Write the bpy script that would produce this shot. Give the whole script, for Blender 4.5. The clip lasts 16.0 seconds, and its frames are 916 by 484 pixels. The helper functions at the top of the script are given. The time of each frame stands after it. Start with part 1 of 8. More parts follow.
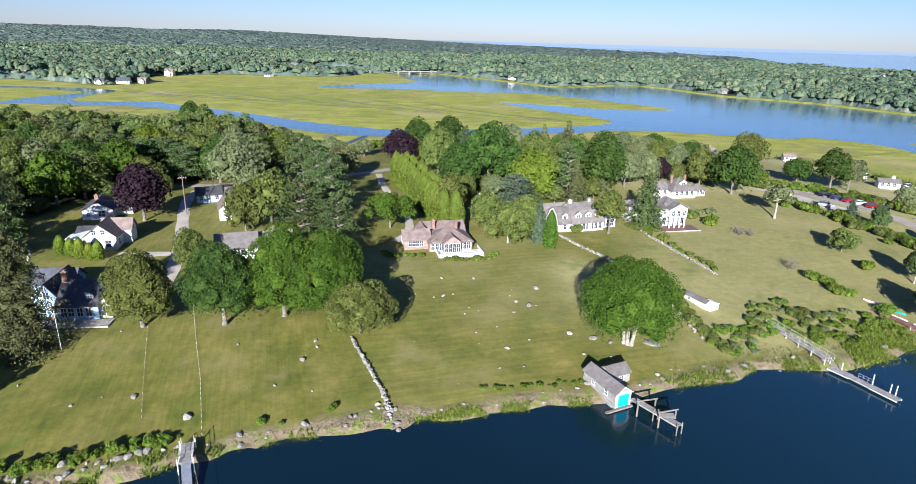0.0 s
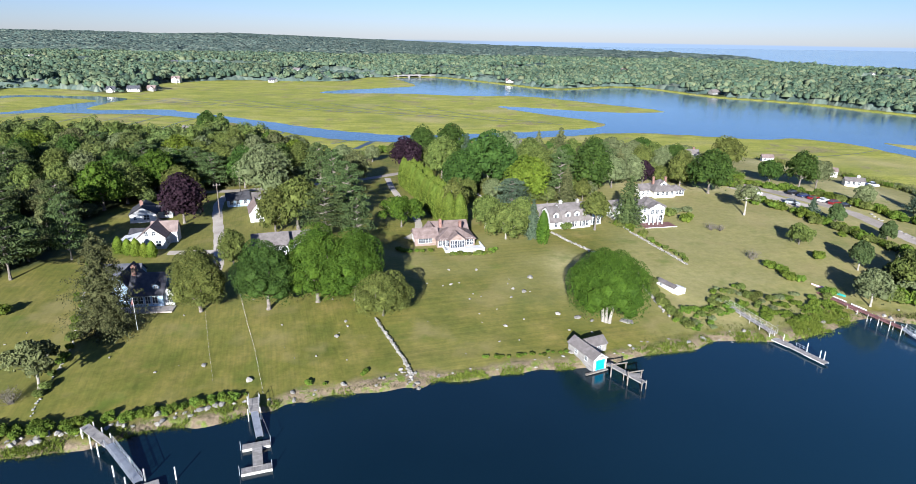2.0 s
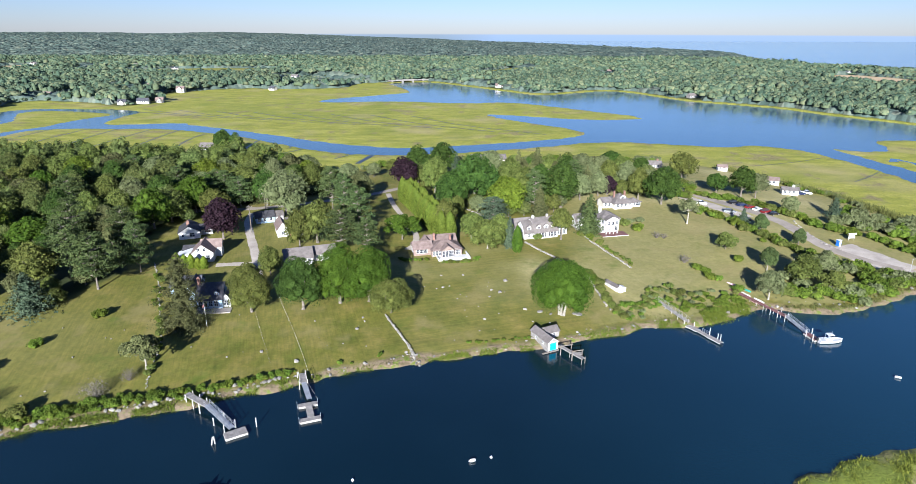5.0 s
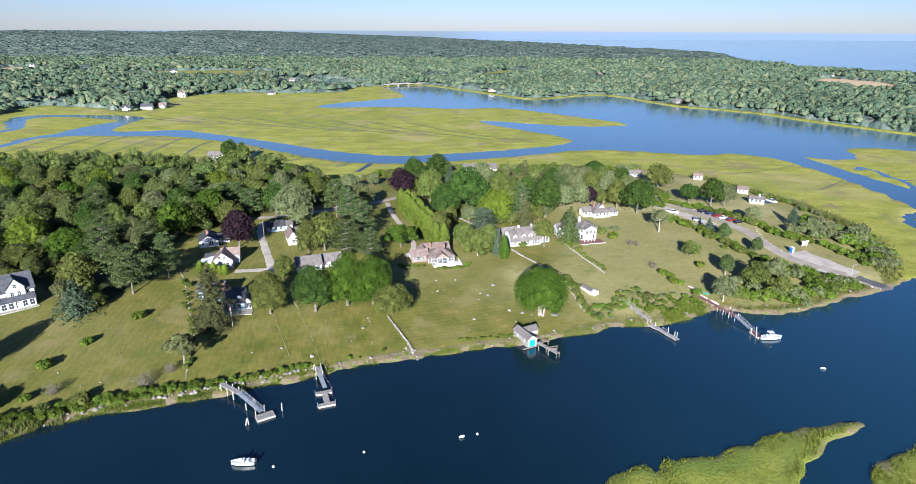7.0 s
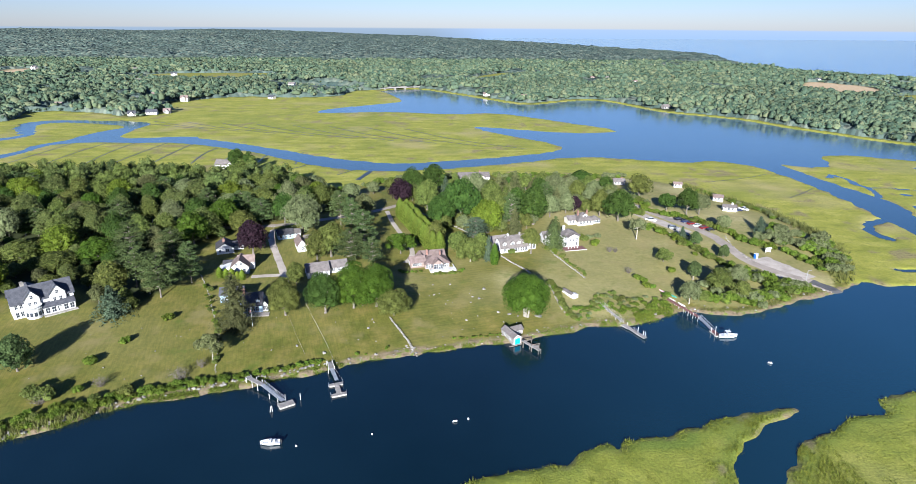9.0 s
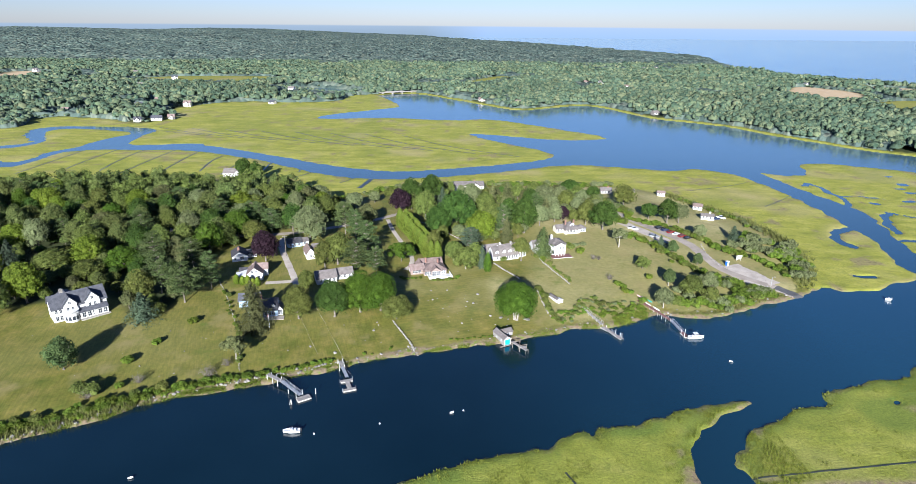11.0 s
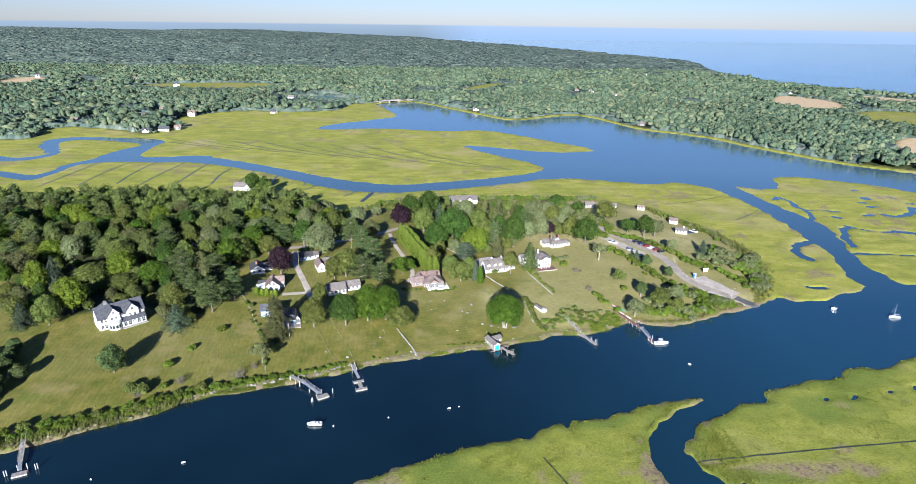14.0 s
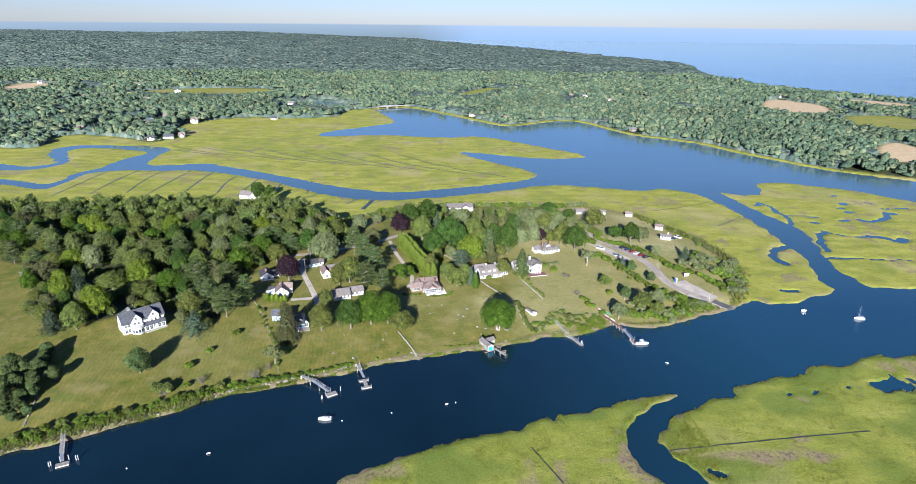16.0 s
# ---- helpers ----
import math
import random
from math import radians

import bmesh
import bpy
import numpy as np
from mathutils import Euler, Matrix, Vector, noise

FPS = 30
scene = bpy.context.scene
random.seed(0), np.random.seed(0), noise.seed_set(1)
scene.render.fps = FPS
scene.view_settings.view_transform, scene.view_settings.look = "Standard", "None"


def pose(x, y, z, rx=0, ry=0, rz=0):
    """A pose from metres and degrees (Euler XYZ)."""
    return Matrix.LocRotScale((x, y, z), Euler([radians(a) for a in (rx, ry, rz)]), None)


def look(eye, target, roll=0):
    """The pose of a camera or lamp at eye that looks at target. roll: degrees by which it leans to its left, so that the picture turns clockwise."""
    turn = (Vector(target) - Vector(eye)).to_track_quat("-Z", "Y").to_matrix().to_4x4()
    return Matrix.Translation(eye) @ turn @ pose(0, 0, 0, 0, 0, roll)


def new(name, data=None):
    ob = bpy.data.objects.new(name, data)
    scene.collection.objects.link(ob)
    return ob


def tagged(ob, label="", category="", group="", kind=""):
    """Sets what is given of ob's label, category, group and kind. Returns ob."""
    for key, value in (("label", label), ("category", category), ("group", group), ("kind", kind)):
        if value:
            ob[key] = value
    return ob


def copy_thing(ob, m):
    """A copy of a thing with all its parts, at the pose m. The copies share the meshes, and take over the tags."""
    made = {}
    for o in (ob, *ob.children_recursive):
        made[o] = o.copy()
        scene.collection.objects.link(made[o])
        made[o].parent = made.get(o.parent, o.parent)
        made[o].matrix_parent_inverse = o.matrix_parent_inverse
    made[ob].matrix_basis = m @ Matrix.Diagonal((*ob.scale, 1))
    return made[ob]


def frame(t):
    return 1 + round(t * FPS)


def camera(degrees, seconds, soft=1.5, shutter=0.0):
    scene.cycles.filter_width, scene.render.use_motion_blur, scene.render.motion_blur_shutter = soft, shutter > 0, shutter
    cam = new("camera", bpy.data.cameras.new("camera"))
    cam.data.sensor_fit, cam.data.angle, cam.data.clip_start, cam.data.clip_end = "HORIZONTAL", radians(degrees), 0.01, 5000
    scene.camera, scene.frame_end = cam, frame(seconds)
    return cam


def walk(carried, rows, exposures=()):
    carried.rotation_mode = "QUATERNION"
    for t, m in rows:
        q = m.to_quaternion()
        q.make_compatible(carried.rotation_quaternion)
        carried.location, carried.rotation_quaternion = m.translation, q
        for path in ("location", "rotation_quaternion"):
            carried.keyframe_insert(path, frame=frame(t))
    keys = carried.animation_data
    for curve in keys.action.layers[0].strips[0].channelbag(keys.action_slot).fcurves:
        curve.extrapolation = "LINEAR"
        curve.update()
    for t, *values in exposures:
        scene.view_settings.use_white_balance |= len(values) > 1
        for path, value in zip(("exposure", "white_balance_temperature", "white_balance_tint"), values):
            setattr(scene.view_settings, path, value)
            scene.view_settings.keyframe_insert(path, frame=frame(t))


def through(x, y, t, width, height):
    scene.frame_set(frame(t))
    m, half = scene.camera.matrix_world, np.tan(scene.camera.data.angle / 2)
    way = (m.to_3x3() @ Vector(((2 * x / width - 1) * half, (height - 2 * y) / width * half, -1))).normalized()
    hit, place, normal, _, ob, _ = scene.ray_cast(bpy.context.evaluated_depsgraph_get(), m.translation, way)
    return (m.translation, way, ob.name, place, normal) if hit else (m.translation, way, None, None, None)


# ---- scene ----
# ---------------------------------------------------------------- camera
cam = camera(73.7, 16.0, 0.72)
PATH = [
    (0, (-0.67, 0.98, 51.23), (-3.47, 190.61, -12.28), 1.45),
    (0.5, (-1.67, -2.73, 51.70), (-4.24, 186.99, -11.53), 1.47),
    (1, (-1.99, -7.53, 52.94), (-4.55, 182.20, -10.27), 1.32),
    (1.5, (-1.90, -13.00, 54.77), (-4.51, 176.68, -8.58), 1.09),
    (2, (-1.60, -18.86, 57.04), (-4.24, 170.75, -6.55), 0.84),
    (2.5, (-1.21, -24.87, 59.63), (-3.80, 164.63, -4.25), 0.61),
    (3, (-0.81, -30.92, 62.44), (-3.25, 158.48, -1.76), 0.42),
    (3.5, (-0.44, -36.89, 65.37), (-2.63, 152.41, 0.85), 0.29),
    (4, (-0.11, -42.75, 68.36), (-1.98, 146.45, 3.54), 0.20),
    (4.5, (0.18, -48.48, 71.37), (-1.31, 140.63, 6.27), 0.15),
    (5, (0.43, -54.07, 74.36), (-0.64, 134.95, 9.01), 0.14),
    (5.5, (0.65, -59.55, 77.33), (0.01, 129.38, 11.73), 0.15),
    (6, (0.86, -64.94, 80.26), (0.65, 123.92, 14.44), 0.18),
    (6.5, (1.05, -70.26, 83.16), (1.25, 118.52, 17.13), 0.21),
    (7, (1.22, -75.53, 86.05), (1.82, 113.18, 19.81), 0.24),
    (7.5, (1.38, -80.77, 88.94), (2.35, 107.87, 22.50), 0.28),
    (8, (1.51, -85.99, 91.84), (2.83, 102.58, 25.21), 0.31),
    (8.5, (1.61, -91.20, 94.77), (3.26, 97.31, 27.96), 0.34),
    (9, (1.66, -96.38, 97.74), (3.63, 92.06, 30.76), 0.36),
    (9.5, (1.65, -101.54, 100.77), (3.95, 86.84, 33.62), 0.40),
    (10, (1.58, -106.66, 103.85), (4.21, 81.66, 36.54), 0.44),
    (10.5, (1.44, -111.72, 106.98), (4.42, 76.54, 39.53), 0.48),
    (11, (1.25, -116.72, 110.15), (4.58, 71.49, 42.58), 0.53),
    (11.5, (1.01, -121.64, 113.34), (4.70, 66.53, 45.68), 0.59),
    (12, (0.74, -126.47, 116.53), (4.78, 61.67, 48.80), 0.64),
    (12.5, (0.47, -131.21, 119.69), (4.85, 56.90, 51.91), 0.69),
    (13, (0.23, -135.87, 122.81), (4.91, 52.23, 55.01), 0.73),
    (13.5, (0.04, -140.48, 125.85), (4.98, 47.62, 58.05), 0.75),
    (14, (-0.08, -145.05, 128.81), (5.08, 43.04, 61.03), 0.75),
    (14.5, (-0.11, -149.65, 131.70), (5.22, 38.45, 63.94), 0.72),
    (15, (-0.08, -154.32, 134.54), (5.40, 33.77, 66.79), 0.67),
    (15.5, (-0.03, -159.15, 137.40), (5.63, 28.94, 69.64), 0.62),
    (16, (-0.07, -164.20, 140.39), (5.90, 23.85, 72.57), 0.59),
]
EXPOSURE = 1.54
walk(cam, [(t, look(eye, target, roll)) for t, eye, target, roll in PATH], [(0, EXPOSURE, 5750, 10), (16, EXPOSURE, 5750, 10)])

# ---------------------------------------------------------------- sky and sun
SUN_AZIMUTH, SUN_ELEVATION = radians(188), radians(19.5)     # clockwise from +y
world = bpy.data.worlds.new("sky")
scene.world = world
world.use_nodes = True


def build_world():
    nt = world.node_tree
    nt.nodes.clear()
    N, L = nt.nodes.new, nt.links.new
    out, bg = N("ShaderNodeOutputWorld"), N("ShaderNodeBackground")
    sky = N("ShaderNodeTexSky")
    sky.sky_type, sky.sun_disc = "NISHITA", False
    sky.sun_elevation, sky.sun_rotation = SUN_ELEVATION, SUN_AZIMUTH
    sky.altitude, sky.air_density, sky.dust_density, sky.ozone_density = 60, 1.0, 0.12, 3.0
    # past the last hills and the open sound: haze painted as pale blue distance below the horizon
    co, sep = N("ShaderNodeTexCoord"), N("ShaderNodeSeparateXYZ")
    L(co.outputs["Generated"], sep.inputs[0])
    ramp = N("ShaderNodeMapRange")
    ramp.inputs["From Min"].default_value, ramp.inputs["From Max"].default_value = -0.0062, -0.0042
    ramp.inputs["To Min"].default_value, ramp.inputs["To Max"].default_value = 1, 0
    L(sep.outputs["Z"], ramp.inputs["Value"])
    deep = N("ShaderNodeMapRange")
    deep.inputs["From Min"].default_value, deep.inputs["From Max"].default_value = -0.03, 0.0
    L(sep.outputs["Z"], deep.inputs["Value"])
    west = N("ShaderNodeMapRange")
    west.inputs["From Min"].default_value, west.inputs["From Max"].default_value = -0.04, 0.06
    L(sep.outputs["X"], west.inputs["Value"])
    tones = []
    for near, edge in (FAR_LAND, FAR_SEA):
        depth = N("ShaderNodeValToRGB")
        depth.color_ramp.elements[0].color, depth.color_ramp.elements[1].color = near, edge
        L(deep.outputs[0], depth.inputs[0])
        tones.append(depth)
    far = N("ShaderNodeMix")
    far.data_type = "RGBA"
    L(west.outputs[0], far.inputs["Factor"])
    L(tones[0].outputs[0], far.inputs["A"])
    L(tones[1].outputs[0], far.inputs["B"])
    mix = N("ShaderNodeMix")
    mix.data_type = "RGBA"
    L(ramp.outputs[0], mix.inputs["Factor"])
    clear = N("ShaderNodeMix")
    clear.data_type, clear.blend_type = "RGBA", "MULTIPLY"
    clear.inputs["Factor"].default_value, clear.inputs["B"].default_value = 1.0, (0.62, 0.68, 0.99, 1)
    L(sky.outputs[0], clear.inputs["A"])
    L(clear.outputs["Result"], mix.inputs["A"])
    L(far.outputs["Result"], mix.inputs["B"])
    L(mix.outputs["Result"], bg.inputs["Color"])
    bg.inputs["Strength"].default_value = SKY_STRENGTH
    L(bg.outputs[0], out.inputs[0])


SKY_STRENGTH = 0.045
# far land and sea colours with the distance haze painted in
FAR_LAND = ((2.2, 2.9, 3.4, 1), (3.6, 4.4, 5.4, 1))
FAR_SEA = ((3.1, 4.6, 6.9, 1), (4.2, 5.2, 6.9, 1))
build_world()

sun_data = bpy.data.lights.new("sun", "SUN")
sun_data.energy, sun_data.angle, sun_data.color = 5.0, radians(0.53), (1.0, 0.94, 0.85)
sun = new("sun", sun_data)
to_sun = Vector((math.sin(SUN_AZIMUTH) * math.cos(SUN_ELEVATION), math.cos(SUN_AZIMUTH) * math.cos(SUN_ELEVATION), math.sin(SUN_ELEVATION)))
sun.matrix_world = look(to_sun * 300, (0, 0, 0))

# ---------------------------------------------------------------- materials
def shader(name, rough=0.7, metal=0.0, spec=0.5):
    m = bpy.data.materials.new(name)
    m.use_nodes = True
    nt = m.node_tree
    b = nt.nodes["Principled BSDF"]
    b.inputs["Roughness"].default_value, b.inputs["Metallic"].default_value = rough, metal
    b.inputs["Specular IOR Level"].default_value = spec
    return m, nt, b


def noise_node(nt, scale, detail=3.0, rough=0.55, world_space=True, stretch=None):
    n = nt.nodes.new("ShaderNodeTexNoise")
    n.inputs["Scale"].default_value, n.inputs["Detail"].default_value, n.inputs["Roughness"].default_value = scale, detail, rough
    geo = nt.nodes.new("ShaderNodeNewGeometry") if world_space else nt.nodes.new("ShaderNodeTexCoord")
    src = geo.outputs["Position"] if world_space else geo.outputs["Object"]
    if stretch:
        mp = nt.nodes.new("ShaderNodeMapping")
        mp.inputs["Scale"].default_value = stretch
        nt.links.new(src, mp.inputs["Vector"])
        src = mp.outputs[0]
    nt.links.new(src, n.inputs["Vector"])
    return n.outputs["Fac"]


def ramp_node(nt, fac, stops):
    r = nt.nodes.new("ShaderNodeValToRGB")
    while len(r.color_ramp.elements) < len(stops):
        r.color_ramp.elements.new(0.5)
    for e, (p, c) in zip(r.color_ramp.elements, stops):
        e.position, e.color = p, (*c, 1)
    nt.links.new(fac, r.inputs[0])
    return r.outputs[0]


def blend(nt, fac, a, b, mode="MIX"):
    m = nt.nodes.new("ShaderNodeMix")
    m.data_type, m.blend_type = "RGBA", mode
    for socket, value in (("Factor", fac), ("A", a), ("B", b)):
        s = m.inputs[socket]
        if isinstance(value, (int, float)):
            s.default_value = value
        elif isinstance(value, tuple):
            s.default_value = (*value, 1)
        else:
            nt.links.new(value, s)
    return m.outputs["Result"]


def rise(nt, fac, lo, hi, a=0.0, b=1.0):
    r = nt.nodes.new("ShaderNodeMapRange")
    for k, v in (("From Min", lo), ("From Max", hi), ("To Min", a), ("To Max", b)):
        r.inputs[k].default_value = v
    nt.links.new(fac, r.inputs["Value"])
    return r.outputs[0]


def relief(nt, b, fac, strength, distance):
    n = nt.nodes.new("ShaderNodeBump")
    n.inputs["Strength"].default_value, n.inputs["Distance"].default_value = strength, distance
    nt.links.new(fac, n.inputs["Height"])
    nt.links.new(n.outputs[0], b.inputs["Normal"])


def plain(name, dark, light, scale=1.5, rough=0.7, metal=0.0, fine=18.0, bump=0.15, depth=0.02, vary=0.25, stretch=None, spec=0.5):
    """A surface with broad stains, fine grain and small relief, and a shade of its own for each object."""
    m, nt, b = shader(name, rough, metal, spec)
    broad = noise_node(nt, scale, 4, stretch=stretch)
    grain = noise_node(nt, fine, 2, stretch=stretch)
    col = ramp_node(nt, broad, [(0.3, dark), (0.7, light)])
    col = blend(nt, 0.35, col, ramp_node(nt, grain, [(0.3, (0.35, 0.35, 0.35)), (0.7, (0.65, 0.65, 0.65))]), "OVERLAY")
    info = nt.nodes.new("ShaderNodeObjectInfo")
    shade = rise(nt, info.outputs["Random"], 0, 1, 1 - vary, 1.0)
    col = blend(nt, 1.0, col, shade, "MULTIPLY")
    nt.links.new(col, b.inputs["Base Color"])
    relief(nt, b, grain, bump, depth)
    return m


def leafy(name, dark, light, rough=0.7, through=0.16, hue=0.5, vary=0.35):
    """Foliage: each leaf spray has its own shade, each plant its own tone."""
    m, nt, b = shader(name, rough, 0, 0.08)
    geo, info = nt.nodes.new("ShaderNodeNewGeometry"), nt.nodes.new("ShaderNodeObjectInfo")
    big = noise_node(nt, 0.6, 3)
    fac = nt.nodes.new("ShaderNodeMath")
    fac.operation = "ADD"
    nt.links.new(rise(nt, geo.outputs["Random Per Island"], 0, 1, 0.0, 0.62), fac.inputs[0])
    nt.links.new(rise(nt, big, 0.3, 0.7, 0.0, 0.38), fac.inputs[1])
    col = ramp_node(nt, fac.outputs[0], [(0.0, dark), (1.0, light)])
    tone = rise(nt, info.outputs["Random"], 0, 1, 1 - vary, 1.0)
    col = blend(nt, 1.0, col, tone, "MULTIPLY")
    col = blend(nt, 1.0, col, rise(nt, noise_node(nt, 0.10, 2), 0.35, 0.65, 1 - vary, 1.06), "MULTIPLY")
    hs = nt.nodes.new("ShaderNodeHueSaturation")
    wob = nt.nodes.new("ShaderNodeMath")
    wob.operation = "MULTIPLY_ADD"
    nt.links.new(info.outputs["Random"], wob.inputs[0])
    wob.inputs[1].default_value, wob.inputs[2].default_value = 0.06 * hue, 0.5 - 0.03 * hue
    nt.links.new(wob.outputs[0], hs.inputs["Hue"])
    nt.links.new(col, hs.inputs["Color"])
    col = hs.outputs[0]
    nt.links.new(col, b.inputs["Base Color"])
    tr, mx = nt.nodes.new("ShaderNodeBsdfTranslucent"), nt.nodes.new("ShaderNodeMixShader")
    nt.links.new(col, tr.inputs[0])
    mx.inputs[0].default_value = through
    nt.links.new(b.outputs[0], mx.inputs[1])
    nt.links.new(tr.outputs[0], mx.inputs[2])
    nt.links.new(mx.outputs[0], nt.nodes["Material Output"].inputs[0])
    return m


def zone(nt, name):
    a = nt.nodes.new("ShaderNodeAttribute")
    a.attribute_name = name
    return a.outputs["Fac"]


def ground_material():
    m, nt, b = shader("turf_and_marsh", 0.85, 0, 0.2)
    n_big, n_mid, n_fine = noise_node(nt, 0.022, 4), noise_node(nt, 0.16, 4), noise_node(nt, 1.6, 3, 0.65)
    # mown lawn
    lawn = ramp_node(nt, n_mid, [(0.25, (0.072, 0.093, 0.013)), (0.5, (0.132, 0.129, 0.025)), (0.8, (0.210, 0.174, 0.052))])
    lawn = blend(nt, rise(nt, n_big, 0.42, 0.68), lawn, (0.158, 0.152, 0.040))
    # mowing lanes: along the slope on the west lawn, along the shore elsewhere
    geo = nt.nodes.new("ShaderNodeNewGeometry")
    split = nt.nodes.new("ShaderNodeSeparateXYZ")
    nt.links.new(geo.outputs["Position"], split.inputs[0])
    lanes = []
    for turn in (-4, -106.5):
        stripes, mp = nt.nodes.new("ShaderNodeTexWave"), nt.nodes.new("ShaderNodeMapping")
        stripes.inputs["Scale"].default_value, stripes.inputs["Distortion"].default_value = 0.16, 0.9
        stripes.inputs["Detail Scale"].default_value = 0.3
        mp.inputs["Rotation"].default_value = (0, 0, radians(turn))
        nt.links.new(geo.outputs["Position"], mp.inputs[0])
        nt.links.new(mp.outputs[0], stripes.inputs[0])
        lanes.append(rise(nt, stripes.outputs["Fac"], 0, 1, 0.945 if turn > -50 else 0.955, 1.035 if turn > -50 else 1.035))
    lawn = blend(nt, 1.0, lawn, blend(nt, rise(nt, split.outputs["X"], -26, -14), *lanes), "MULTIPLY")
    # mower lines: along the shore on the middle lawn, up the slope west of it, and a fine mottle of clover and bare spots
    lines = []
    for turn in (17, 108):
        mp = nt.nodes.new("ShaderNodeMapping")
        mp.vector_type = "TEXTURE"
        mp.inputs["Rotation"].default_value, mp.inputs["Scale"].default_value = (0, 0, radians(turn)), (9.0, 0.42, 1)
        nt.links.new(geo.outputs["Position"], mp.inputs[0])
        streak = nt.nodes.new("ShaderNodeTexNoise")
        streak.inputs["Scale"].default_value, streak.inputs["Detail"].default_value = 1.0, 2.0
        nt.links.new(mp.outputs[0], streak.inputs["Vector"])
        lines.append(streak.outputs["Fac"])
    line = blend(nt, rise(nt, split.outputs["X"], -26, -14), lines[1], lines[0])
    lawn = blend(nt, 0.36, lawn, ramp_node(nt, line, [(0.32, (0.36, 0.38, 0.36)), (0.68, (0.64, 0.61, 0.58))]), "OVERLAY")
    lawn = blend(nt, 0.6, lawn, ramp_node(nt, noise_node(nt, 0.55, 5, 0.78), [(0.3, (0.33, 0.36, 0.34)), (0.7, (0.67, 0.63, 0.62))]), "OVERLAY")
    lawn = blend(nt, zone(nt, "dry"), lawn, ramp_node(nt, noise_node(nt, 0.5, 4, 0.65), [(0.3, (0.255, 0.240, 0.095)), (0.7, (0.39, 0.335, 0.160))]))
    lawn = blend(nt, rise(nt, noise_node(nt, 0.075, 3), 0.56, 0.7, 0, 0.55), lawn, (0.245, 0.20, 0.085))
    lawn = blend(nt, rise(nt, noise_node(nt, 0.11, 3, 0.6), 0.60, 0.72, 0, 0.5), lawn, (0.075, 0.118, 0.014))
    # salt marsh
    marsh = ramp_node(nt, noise_node(nt, 0.05, 5, 0.6, stretch=(1, 2.2, 1)), [(0.25, (0.158, 0.178, 0.025)), (0.5, (0.275, 0.276, 0.044)), (0.75, (0.385, 0.355, 0.085))])
    marsh = blend(nt, rise(nt, noise_node(nt, 0.33, 4, 0.7), 0.52, 0.68, 0, 0.6), marsh, (0.145, 0.165, 0.030))
    marsh = blend(nt, rise(nt, noise_node(nt, 0.85, 3, 0.7), 0.52, 0.68, 0, 0.45), marsh, (0.12, 0.135, 0.025))
    marsh = blend(nt, rise(nt, noise_node(nt, 0.016, 2), 0.55, 0.72, 0, 0.6), marsh, (0.36, 0.29, 0.15))
    marsh = blend(nt, zone(nt, "rim"), marsh, (0.125, 0.165, 0.026))
    marsh = blend(nt, zone(nt, "wrack"), marsh, ramp_node(nt, noise_node(nt, 0.7, 4, 0.7), [(0.35, (0.10, 0.085, 0.045)), (0.5, (0.24, 0.18, 0.11)), (0.65, (0.22, 0.22, 0.06))]))
    col = blend(nt, zone(nt, "marsh"), lawn, marsh)
    # bank grass, mud and sand at the water's edge
    bank = ramp_node(nt, noise_node(nt, 0.5, 4, 0.7), [(0.3, (0.10, 0.085, 0.045)), (0.5, (0.22, 0.165, 0.11)), (0.62, (0.13, 0.165, 0.03))])
    col = blend(nt, zone(nt, "shore"), col, bank)
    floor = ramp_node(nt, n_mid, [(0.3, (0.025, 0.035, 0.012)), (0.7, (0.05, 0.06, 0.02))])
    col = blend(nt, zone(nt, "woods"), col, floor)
    field = ramp_node(nt, n_mid, [(0.3, (0.42, 0.3, 0.17)), (0.7, (0.52, 0.4, 0.25))])
    col = blend(nt, zone(nt, "field"), col, field)
    rank = nt.nodes.new("ShaderNodeMath")
    rank.operation = "MAXIMUM"
    nt.links.new(zone(nt, "marsh"), rank.inputs[0])
    nt.links.new(zone(nt, "shore"), rank.inputs[1])
    col = blend(nt, rise(nt, rank.outputs[0], 0, 1, 0.16, 0.45), col, ramp_node(nt, n_fine, [(0.3, (0.26, 0.26, 0.26)), (0.7, (0.74, 0.74, 0.74))]), "OVERLAY")
    nt.links.new(col, b.inputs["Base Color"])
    tall = nt.nodes.new("ShaderNodeMath")
    tall.operation = "MULTIPLY"
    nt.links.new(n_fine, tall.inputs[0])
    nt.links.new(rise(nt, rank.outputs[0], 0, 1, 0.06, 1.0), tall.inputs[1])
    relief(nt, b, tall.outputs[0], 0.6, 0.32)
    return m


